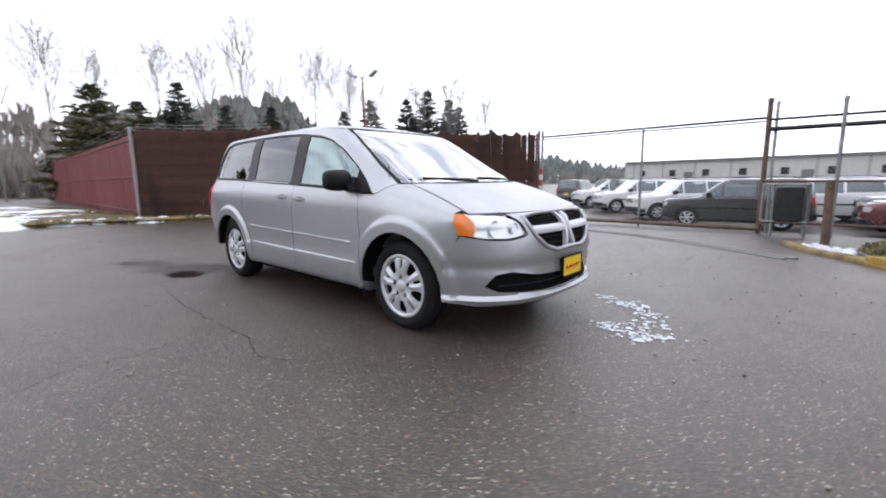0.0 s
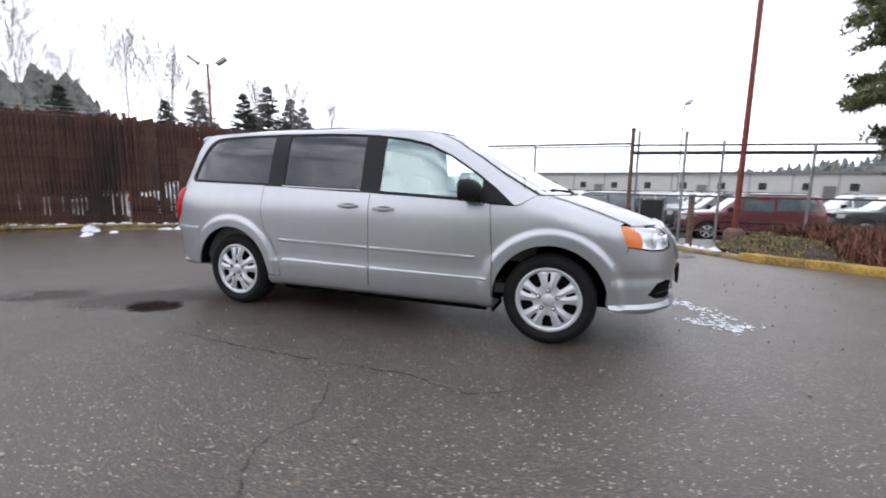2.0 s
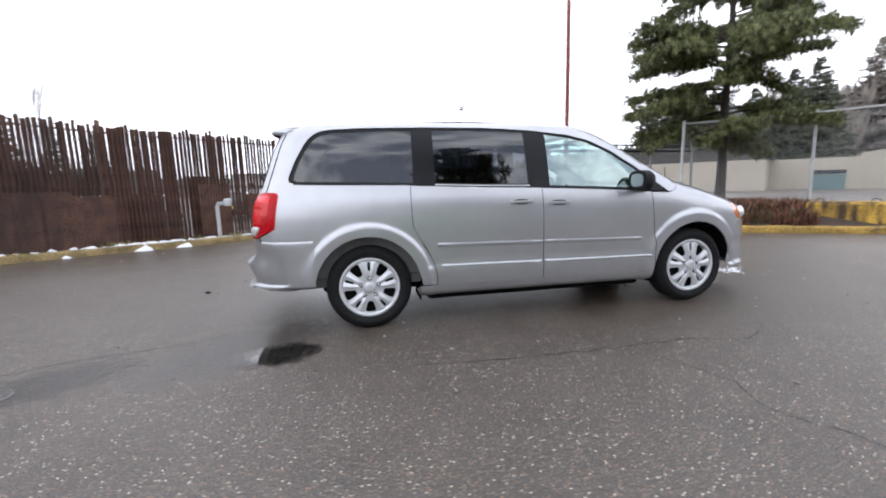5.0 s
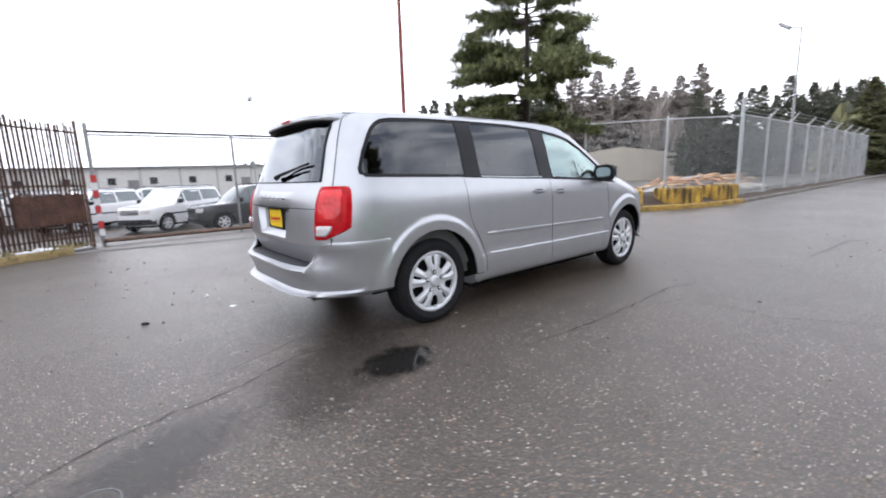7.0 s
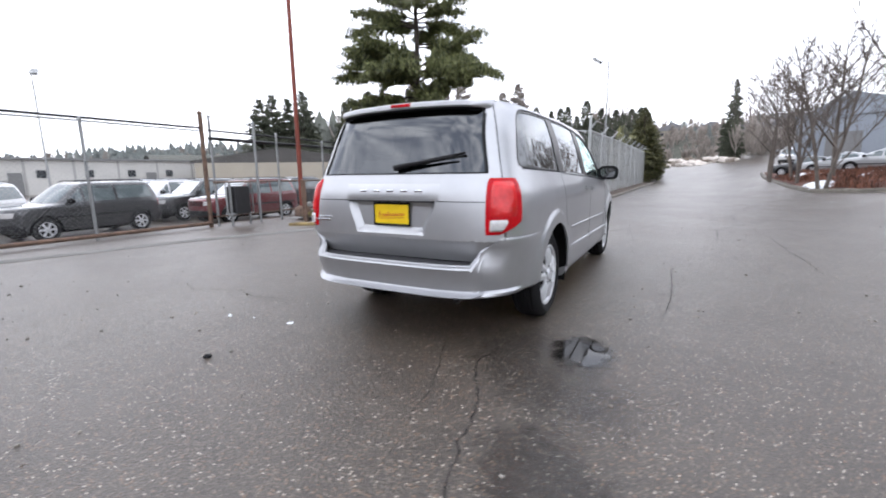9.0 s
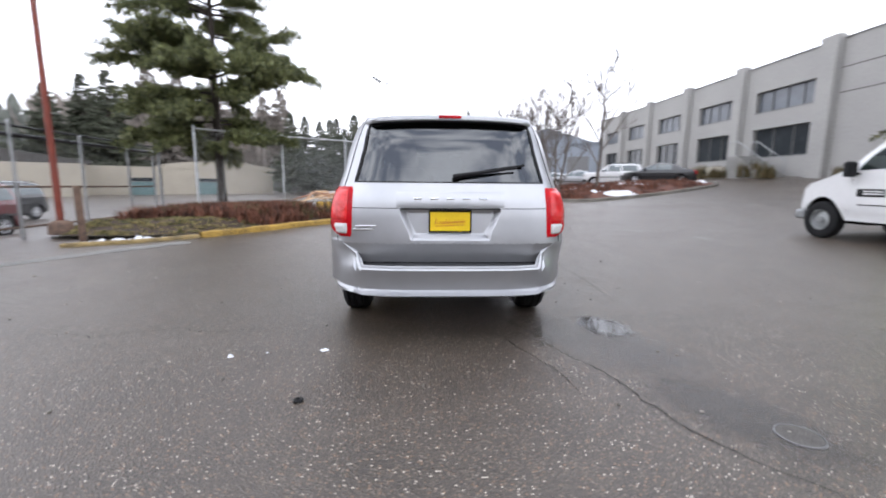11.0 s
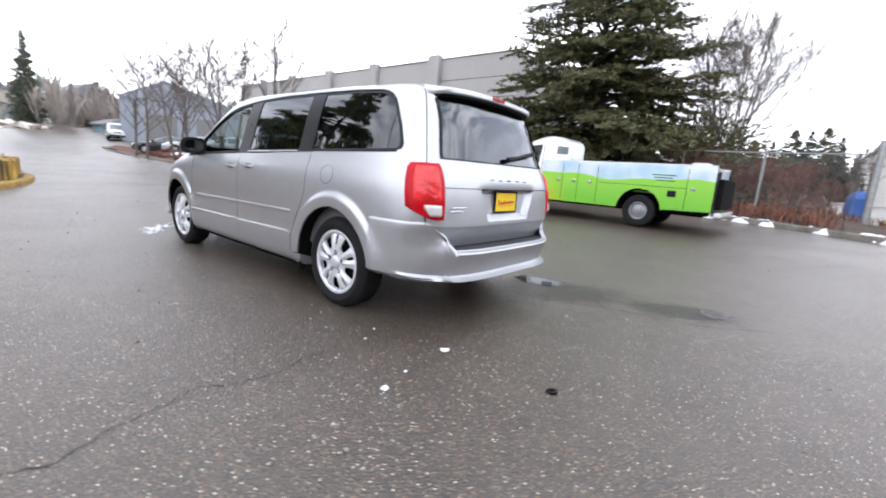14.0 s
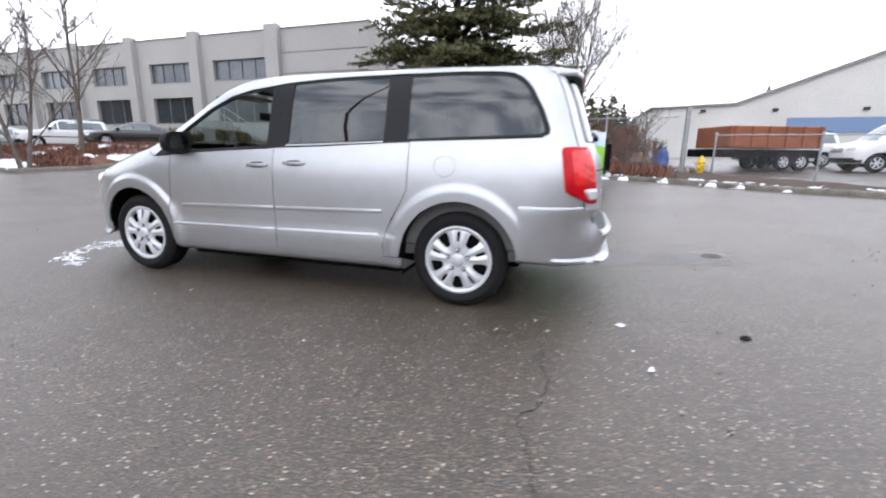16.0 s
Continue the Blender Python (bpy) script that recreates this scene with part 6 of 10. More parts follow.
    for u in phis:
        phi = math.pi - u * radians(76.0)
        x0, y0 = bumper_pt(phi, 0.5)
        top = lerp(0.588, 0.792, smooth01(0.655, 0.735, abs(y0)))
        low = 0.352 + 0.03 * smooth01(-2.3, -1.95, x0)
        col = []
        for t in (0.0, 0.06, 0.10, 0.14, 0.19, 0.24, 0.4, 0.55, 0.7, 0.82, 0.91, 0.96, 1.0):
            z = lerp(low, top, t)
            g_ = {0.0: -0.03, 0.06: 0.0, 0.10: 0.012, 0.14: 0.0, 0.91: 0.0, 0.96: -0.004, 1.0: -0.018}.get(t, 0.0)
            x, y = bumper_pt(phi, z, g_)
            if x > -1.99:
                x = max(x, -1.985) if x > -1.985 else x
            x = min(x, -1.968)
            if x > -2.455:
                y = math.copysign(max(abs(y), side_y(x, z) + 0.004 + min(g_, 0.0)), y)
            col.append((x, y, z))
        cols.append(col)
    rb = part("rear_bumper", Geo().grid(cols), SILVER, van, smooth=35)
    part("bumper_lip", Geo().tube([(c[-1][0] + 0.004, c[-1][1], c[-1][2] - 0.004) for c in cols], 0.010, 8), SILVER, rb, smooth=60)
    rows = []
    for k in range(25):
        y = lerp(-0.70, 0.70, k / 24)
        xo = -b_rear(0.585) * (1 - (abs(y) / 0.96) ** 4.2) ** (1 / 9.0) + 0.022
        rows.append([(xo, y, 0.588), (xo + 0.01, y, 0.592), (xo + 0.11, y, 0.592), (-2.36, y, 0.60)])
    part("step_pad", Geo().grid(rows), bpy.data.materials["grey_grained_plastic"], rb, "dark ribbed step pad", smooth=40)
    part("bumper_underside", Geo().box(-2.42, -2.0, -0.70, 0.70, 0.375, 0.42, 0.02), UNDER, rb)
    part("exhaust_tip", Geo().spin([(0.026, -2.30), (0.027, -2.42), (0.024, -2.42), (0.024, -2.32)], 16, "x", (0, -0.50, 0.315)), FRAME_GREY, van, smooth=40)
    # number plates, lettered with plain strokes
    def plate(x, z, out, par, tilt=0):
        p = part("number_plate", Geo().box(-0.004, 0.004, -0.152, 0.152, -0.076, 0.076, 0.003), PLATE_YELLOW, par, "yellow dealer card in a dark plate frame")
        p.matrix_basis = pose(x, 0, z, 0, tilt, 0 if out > 0 else 180)
        fr = Geo()
        for a in ((-0.160, 0.160, 0.070, 0.084), (-0.160, 0.160, -0.084, -0.070), (-0.160, -0.149, -0.084, 0.084), (0.149, 0.160, -0.084, 0.084)):
            fr.box(-0.006, 0.008, a[0], a[1], a[2], a[3], 0.002)
        part("plate_frame", fr, BLACK_PLASTIC, p)
        st = Geo()
        xs = [-0.105, -0.075, -0.052, -0.03, -0.008, 0.014, 0.036, 0.058, 0.08, 0.102]
        for i, y in enumerate(xs):
            h = (0.040 if i == 0 else 0.020 if i not in (3,) else 0.032)
            st.tube([(0.0055, y - 0.008, -0.022 + 0.004 * i / 3), (0.0055, y + 0.002, -0.022 + h + 0.004 * i / 3), (0.0055, y + 0.010, -0.020 + 0.004 * i / 3)], 0.0032, 5)
        st.tube([(0.0055, -0.11, -0.035), (0.0055, 0.11, -0.024)], 0.002, 5)
        part("card_print", st, PLATE_RED, p)
        return p
    plate(rear_x(0, 0.915) - 0.012, 0.915, -1, tg, 0)
    # front bumper, grille and lower intake
    s_tab, tot = [(0.0, 0.0)], 0.0
    prev = ring(0, 0.5)
    for i in range(1, 401):
        ph = radians(90) * (i / 400)
        q = ring(ph, 0.5)
        tot += math.dist(prev, q)
        s_tab.append((tot, ph))
        prev = q
    s_x = [a for a, _ in s_tab]
    s_p = [b for _, b in s_tab]

    def around(sv, z, grow=0.0):
        ph = float(np.interp(abs(sv), s_x, s_p))
        x, y = ring(ph, z, grow)
        y = y + flare(x, z)
        return (x, math.copysign(y, sv), z)

    def s_of_y(y):
        ph = math.asin(min(1, (abs(y) / v_w(0.5)) ** (QF / 2)))
        return math.copysign(float(np.interp(ph, s_p, s_x)), y)

    def s_of_x(x):
        ph = math.acos(min(1, (x / v_front(0.5)) ** (PF / 2)))
        return float(np.interp(ph, s_p, s_x))

    def inward_c(v):
        return (Vector((1.2, 0, v.z)) - v).normalized()
    half_poly = [(0.0, 0.255), (s_of_y(0.5), 0.265), (s_of_y(0.8), 0.285), (s_of_x(1.975), 0.315), (s_of_x(1.968), 0.40), (s_of_x(1.985), 0.648), (s_of_x(2.06), 0.712), (s_of_x(2.118), 0.778), (s_of_y(0.852), 0.783), (s_of_y(0.75), 0.755), (s_of_y(0.63), 0.749), (s_of_y(0.52), 0.765), (s_of_y(0.475), 0.785), (s_of_y(0.50), 0.86), (s_of_y(0.54), 0.915), (s_of_y(0.56), 0.928)]
    grille_half = [(0.0, 0.925), (s_of_y(0.30), 0.922), (s_of_y(0.455), 0.908), (s_of_y(0.455), 0.86), (s_of_y(0.42), 0.775), (s_of_y(0.33), 0.69), (s_of_y(0.2), 0.650), (0.0, 0.658)]
    bump = half_poly + [(0.0, 0.934)] + [(-a, b) for a, b in reversed(half_poly[1:])]
    grille = grille_half + [(-a, b) for a, b in reversed(grille_half[1:-1])]
    intake_half = [(0.0, 0.475), (s_of_y(0.40), 0.490), (s_of_y(0.62), 0.530), (s_of_y(0.72), 0.515), (s_of_y(0.775), 0.43), (s_of_y(0.70), 0.385), (s_of_y(0.3), 0.352), (0.0, 0.348)]
    intake = intake_half + [(-a, b) for a, b in reversed(intake_half[1:-1])]
    def chin(sv, z):
        x, y, z2 = around(sv, z, 0.030 * smooth01(0.350, 0.325, z) * smooth01(0.265, 0.290, z) - 0.012 * smooth01(0.62, 0.56, z) * smooth01(0.50, 0.56, z))
        return (x, y, z2)
    fb = part("front_bumper", fill(bump, [grille, intake], chin, inward_c, step=0.03, lip=0.02), SILVER, van, smooth=30)
    part("lower_intake", fill(intake, [], lambda a, z: around(a, z, -0.03), inward_c, step=0.06, lip=0), UNDER, fb, smooth=40)
    part("intake_bar", Geo().tube([around(lerp(-0.74, 0.74, i / 24), 0.43, -0.016) for i in range(25)], 0.006, 6), BLACK_PLASTIC, fb, smooth=50)
    gr = part("grille", fill(grille, [], lambda a, z: around(a, z, -0.032), inward_c, step=0.05, lip=0), UNDER, van, "black mesh grille with a bright cross", smooth=40)
    for i in range(5):
        z = 0.70 + 0.048 * i
        lim = 0.33 if z < 0.72 else 0.43
        part("grille_slat", Geo().tube([around(lerp(-lim, lim, k / 16), z, -0.022) for k in range(17)], 0.004, 5), BLACK_PLASTIC, gr, smooth=50)
    dens = []
    for a, b in zip(grille, grille[1:] + grille[:1]):
        n = max(1, int(math.dist(a, b) / 0.04))
        dens += [around(lerp(a[0], b[0], i / n), lerp(a[1], b[1], i / n), 0.002) for i in range(n)]
    part("grille_frame", Geo().tube(dens + dens[:1], 0.017, 8, caps=False), SILVER, gr, smooth=60)
    for sg in (-1, 1):
        part("cross_bar", Geo().grid([[around(sg * lerp(0.03, 0.445, i / 12), z, o) for z, o in ((0.838, -0.02), (0.836, 0.004), (0.810, 0.014), (0.784, 0.006), (0.778, -0.02))] for i in range(13)]), ALLOY, gr, smooth=50)
        part("cross_post", Geo().grid([[around(sg * (0.002 + 0.035 * abs(z - 0.80) / 0.13 + d), z, o) for d, o in ((0.0, -0.02), (0.003, 0.010), (0.036, 0.012), (0.042, -0.02))] for t, z in [(i / 10, lerp(0.92, 0.662, i / 10)) for i in range(11)]]), ALLOY, gr, smooth=50)
    plate(front_x(0, 0.50) + 0.022, 0.508, 1, fb, 0)
    part("plate_mount", Geo().box(2.48, 2.522, -0.14, 0.14, 0.44, 0.58, 0.01), BLACK_PLASTIC, fb)
    # wipers and aerial
    for y0, y1 in ((0.62, 0.02), (-0.05, -0.60)):
        pts = [(front_x(y, z) + 0.004, y, z) for y, z in ((y0, 1.165), (lerp(y0, y1, 0.5), 1.185), (y1, 1.192))]
        part("windscreen_wiper", Geo().tube(pts, 0.010, 6), BLACK_PLASTIC, van, smooth=50)
    part("washer_nozzle", Geo().box(1.50, 1.53, -0.70, -0.67, 1.115, 1.15, 0.006), BLACK_PLASTIC, van)
    part("aerial", Geo().tube([(1.32, -0.80, 1.08), (1.30, -0.80, 1.30)], [0.006, 0.003], 6), BLACK_PLASTIC, van, smooth=50)
    # filler flap on the left flank
    fx, fz = -1.44, 1.035
    pts = [(fx + 0.078 * math.cos(a), side_y(fx + 0.078 * math.cos(a), fz + 0.078 * math.sin(a)) + 0.0006, fz + 0.078 * math.sin(a)) for a in [2 * math.pi * k / 40 for k in range(41)]]
    part("filler_flap_joint", Geo().tube(pts, 0.0013, 5), UNDER, van, smooth=50)
    # floor, underbody and the cabin
    part("underbody", Geo().box(-1.95, 2.1, -0.60, 0.60, 0.25, 0.36, 0.03), UNDER, van)
    # Box added to block light, so that the ground below goes darker.
    part("belly_pan", Geo().box(-1.05, 1.05, -0.84, 0.84, 0.19, 0.36, 0.03), UNDER, van)
    part("engine_bay", Geo().box(1.1, 2.25, -0.62, 0.62, 0.34, 0.88, 0.05), UNDER, van)
    part("cabin_floor", Geo().box(-2.3, 1.25, -0.84, 0.84, 0.36, 0.44), bpy.data.materials["cabin_trim"], van)
    part("headlining", Geo().box(-2.05, 0.45, -0.62, 0.62, 1.625, 1.64), bpy.data.materials["cabin_light"], van)
    for s in (-1, 1):
        part("door_trim", Geo().box(-2.2, 1.05, s * 0.845 - 0.02, s * 0.845 + 0.02, 0.44, 1.06, 0.01), bpy.data.materials["cabin_trim"], van)
    part("dashboard", Geo().prism([(0.92, 0.62), (1.42, 0.62), (1.42, 1.12), (1.22, 1.13), (0.96, 1.06), (0.90, 0.9)], -0.80, 0.80, "y"), bpy.data.materials["cabin_trim"], van)
    wheel_pts = [Vector((0.185 * math.sin(a) * 0.38, 0.185 * math.cos(a), 0.185 * math.sin(a) * 0.92)) + Vector((0.72, 0.38, 1.02)) for a in [2 * math.pi * k / 28 for k in range(29)]]
    sw = part("steering_wheel", Geo().tube(wheel_pts, 0.016, 8), BLACK_PLASTIC, van, smooth=60)
    part("wheel_hub", Geo().box(0.69, 0.76, 0.30, 0.46, 0.96, 1.07, 0.02), BLACK_PLASTIC, sw)
    part("wheel_spoke", Geo().box(0.71, 0.735, 0.21, 0.55, 1.0, 1.035, 0.005), BLACK_PLASTIC, sw)
    part("steering_column", Geo().tube([(0.74, 0.38, 1.01), (1.0, 0.38, 0.92)], 0.04, 8), BLACK_PLASTIC, sw, smooth=50)
    for y in (0.40, -0.40):
        for x in (0.12, -0.92, -1.75):
            seat = part("seat", Geo().box(x - 0.12, x + 0.40, y - 0.26, y + 0.26, 0.44, 0.80, 0.05), bpy.data.materials["seat_cloth"], van, "grey cloth seat")
            back_ = Geo().box(-0.08, 0.08, -0.25, 0.25, 0.0, 0.62, 0.06)
            back_.move(pose(x - 0.13, y, 0.72, 0, -12, 0))
            part("seat_back", back_, bpy.data.materials["seat_cloth"], seat, smooth=50)
            hr = Geo().box(-0.05, 0.05, -0.13, 0.13, 0.0, 0.18, 0.04)
            hr.move(pose(x - 0.27, y, 1.36, 0, -8, 0))
            part("headrest", hr, bpy.data.materials["seat_cloth"], seat, smooth=50)
    mirror = part("inside_mirror", Geo().box(0.78, 0.80, -0.12, 0.12, 1.42, 1.49, 0.008), BLACK_PLASTIC, van)
    for y in (0.38, -0.40):
        part("sun_visor", Geo().box(0.55, 0.72, y - 0.2, y + 0.2, 1.565, 1.585, 0.005), bpy.data.materials["cabin_light"], van)
    # warped to fit the camera's view: the roof rises a little towards the rear and the belt line dips under the rear
    # glass
    done = set()
    for ob in van.children_recursive:
        if ob.data is None or ob.data.name in done or "wheel" in ob.name or (ob.parent and ob.parent.name.startswith("wheel")):
            continue
        done.add(ob.data.name)
        for v in ob.data.vertices:
            x, z = v.co.x, v.co.z
            aft = 1 - smooth01(-0.6, 0.9, x)
            v.co.z = z + 0.046 * smooth01(1.30, 1.62, z) * lerp(0.25, 1.0, aft) - 0.020 * smooth01(1.02, 1.16, z) * (1 - smooth01(1.26, 1.42, z)) * aft * (1 - 0.8 * smooth01(2.1, 2.3, -x))
    return van


material("red_lamp", (0.46, 0.006, 0.011), 0.2, vary=0.25, scale=9, fine=60, bump=0.05, spec=0.2)
# Inner field's red lightened in colour for the highlights on it.
material("red_lamp_field", (0.66, 0.020, 0.022), 0.16, vary=0.30, scale=16, fine=7, bump=0.9, spec=0.6, depth=0.03)
material("clear_lamp", (0.52, 0.51, 0.50), 0.12, vary=0.2, scale=20, fine=90, bump=0.3, coat=0.8)
material("amber_lamp", (0.95, 0.23, 0.02), 0.2, vary=0.12, scale=14, fine=70, bump=0.1, coat=0.2)
material("lamp_chrome", (0.88, 0.89, 0.90), 0.2, 0.45, vary=0.15, scale=12, fine=50, bump=0.15)
material("grey_grained_plastic", (0.045, 0.046, 0.049), 0.6, spec=0.35, vary=0.2, scale=8, fine=90, bump=0.2)
# Mirror metal darkened in colour for the dark flank it should reflect.
material("darkened_mirror", (0.40, 0.41, 0.43), 0.05, 1.0, vary=0.05, bump=0, rvary=0.02)
material("cabin_trim", (0.14, 0.14, 0.138), 0.8, vary=0.2, bump=0.1)
material("cabin_light", (0.5, 0.5, 0.48), 0.9, vary=0.1, bump=0.1)
material("seat_cloth", (0.30, 0.30, 0.29), 0.95, vary=0.2, scale=10, fine=200, bump=0.2)
glass("lamp_lens", (0.95, 0.96, 0.97), ior=1.35)
minivan()


# ---- trees ----
def limb_path(start, az, length, up, droop, rng2, n=6, wander=0.08):
    """A limb that leaves the trunk at an angle and sags or lifts towards its tip."""
    pts = [Vector(start)]
    d = Vector((math.cos(az) * math.cos(up), math.sin(az) * math.cos(up), math.sin(up)))
    for i in range(n):
        d = (d + Vector((rng2.uniform(-wander, wander), rng2.uniform(-wander, wander), droop / n))).normalized()
        pts.append(pts[-1] + d * (length / n))
    return pts


def needles(g, p, d, length, rng2, count, size, flat=0.35, width=0.16):
    """A spray of slim blades round a twig."""
    side = d.cross(Vector((0, 0, 1)))
    side = side.normalized() if side.length > 1e-3 else Vector((1, 0, 0))
    upv = side.cross(d).normalized()
    for _ in range(count):
        t = rng2.random()
        o = p + d * (length * t)
        a = rng2.uniform(0, 6.283)
        out = (side * math.cos(a) + upv * math.sin(a) * flat + d * rng2.uniform(0.2, 1.0)).normalized()
        l = size * rng2.uniform(0.6, 1.2)
        w = out.cross(Vector((rng2.uniform(-1, 1), rng2.uniform(-1, 1), rng2.uniform(-1, 1))))
        if w.length < 1e-3:
            continue
        w = w.normalized() * (l * width)
        g.add([tuple(o - w * 0.5), tuple(o + out * l * 0.5 + w), tuple(o + out * l), tuple(o + out * l * 0.45 - w)], [(0, 1, 2, 3)])


def conifer(name, height, radius, clear, seed, leaf, bark, whorl=0.42, per=5, droop=-0.5, up=0.15, twigs=11, sprays=9, size=0.2, trunk_r=0.2, gaps=0.15, top=1.0, flat=0.35, shape=1.0, lean=0.0, tip=0.25, width=0.16):
    """Meshes of a conifer: trunk with limbs, and the crown of needles."""
    rng2 = random.Random(seed)
    wood, crown = Geo(), Geo()
    tp = [(lean * t * height + 0.12 * noise.noise((t * 3, seed, 0)), 0.12 * noise.noise((t * 3, seed, 9)), height * t) for t in [i / 14 for i in range(15)]]
    wood.tube(tp, [trunk_r * (1 - 0.93 * i / 14) * (1.35 if i == 0 else 1) + 0.01 for i in range(15)], 10)
    z = clear
    while z < height * top:
        t = (z - clear) / (height - clear)
        reach = radius * ((1 - t) ** shape) * (0.75 + 0.5 * smooth01(0.0, 0.18, t)) + tip
        for k in range(per):
            if rng2.random() < gaps:
                continue
            az = rng2.uniform(0, 6.283)
            length = reach * rng2.uniform(0.55, 1.08)
            zz = z + rng2.uniform(-0.5, 0.5) * whorl
            f = min(13.999, max(0, zz / height * 14))
            i0 = int(f)
            base = Vector(tp[i0]).lerp(Vector(tp[i0 + 1]), f - i0)
            path = limb_path(base, az, length, up + 0.35 * t + rng2.uniform(-0.12, 0.12), droop * rng2.uniform(0.6, 1.3) * (1 - 0.5 * t), rng2)
            r0 = 0.012 + 0.018 * length * trunk_r / 0.2 * 0.6
            wood.tube(path, [r0 * (1 - 0.85 * i / 6) for i in range(7)], 4, caps=False)
            n = max(3, int(twigs * length / radius))
            for j in range(n):
                u = lerp(0.22, 1.0, (j + rng2.random()) / n)
                fi = min(5.999, u * 6)
                p = path[int(fi)].lerp(path[int(fi) + 1], fi - int(fi))
                d = (path[int(fi) + 1] - path[int(fi)]).normalized()
                sgn = 1 if j % 2 else -1
                sd2 = d.cross(Vector((0, 0, 1))).normalized() * sgn
                td = (d * rng2.uniform(0.5, 1.0) + sd2 * rng2.uniform(0.3, 1.0) + Vector((0, 0, rng2.uniform(-0.25, 0.25)))).normalized()
                tl = (0.9 * tip + 0.30 * length * (1 - 0.6 * u)) * rng2.uniform(0.6, 1.1)
                needles(crown, p, td, tl, rng2, max(4, int(sprays * (0.5 + tl))), size * (1 - 0.45 * t), flat, width)
        z += whorl * rng2.uniform(0.7, 1.3)
    needles(crown, Vector(tp[-1]) - Vector((0, 0, 0.6)), Vector((0, 0, 1)), 0.6, rng2, 30, size, 1.0)
    return mesh_of("trunk", wood, bark, 50), mesh_of("crown", crown, leaf)


def plant(name, meshes, m, label, group=""):
    t = thing(name, m, label, "tree", group)
    part("trunk", meshes[0], None, t)
    part("crown", meshes[1], None, t)
    return t


def bare_tree(height, seed, mat_wood, mat_twig, trunk_r=0.1, first=0.25, spread=0.9, order=4, kids=5, stems=1, thin=0.010, bend=0.16):
    """A leafless tree by repeated branching."""
    rng2 = random.Random(seed)
    wood, fine = Geo(), Geo()

    def grow(p, d, length, r, level):
        n = 4
        pts = [p]
        for _ in range(n):
            d = (d + Vector((rng2.uniform(-bend, bend), rng2.uniform(-bend, bend), rng2.uniform(-0.05, 0.14)))).normalized()
            pts.append(pts[-1] + d * (length / n))
        g = wood if level < 2 else fine
        g.tube(pts, [max(0.004, r * (1 - 0.6 * i / n)) for i in range(n + 1)], 6 if level == 0 else 4 if level == 1 else 3, caps=False)
        if level >= order:
            return
        count = kids + (3 if level == 0 else 0)
        for k in range(count):
            u = lerp(first if level == 0 else 0.25, 1.0, (k + rng2.random()) / count)
            f = min(n - 0.001, u * n)
            q = pts[int(f)].lerp(pts[int(f) + 1], f - int(f))
            a = rng2.uniform(0, 6.283)
            o = d.orthogonal().normalized()
            o = (o * math.cos(a) + d.cross(o) * math.sin(a))
            nd = (d * rng2.uniform(0.6, 1.1) + o * spread * rng2.uniform(0.5, 1.0) + Vector((0, 0, 0.25))).normalized()
            grow(q, nd, length * rng2.uniform(0.36, 0.6) * (1.15 - 0.45 * u if level == 0 else 1), max(thin * 0.6, r * 0.45), level + 1)
    for s in range(stems):
        a = 6.283 * s / stems
        tilt = 0.0 if stems == 1 else 0.28
        grow(Vector((0.05 * math.cos(a), 0.05 * math.sin(a), -0.1)), Vector((tilt * math.cos(a), tilt * math.sin(a), 1)).normalized(), height * 0.72, trunk_r, 0)
    return mesh_of("trunk", wood, mat_wood, 50), mesh_of("twig_crown", fine, mat_twig)


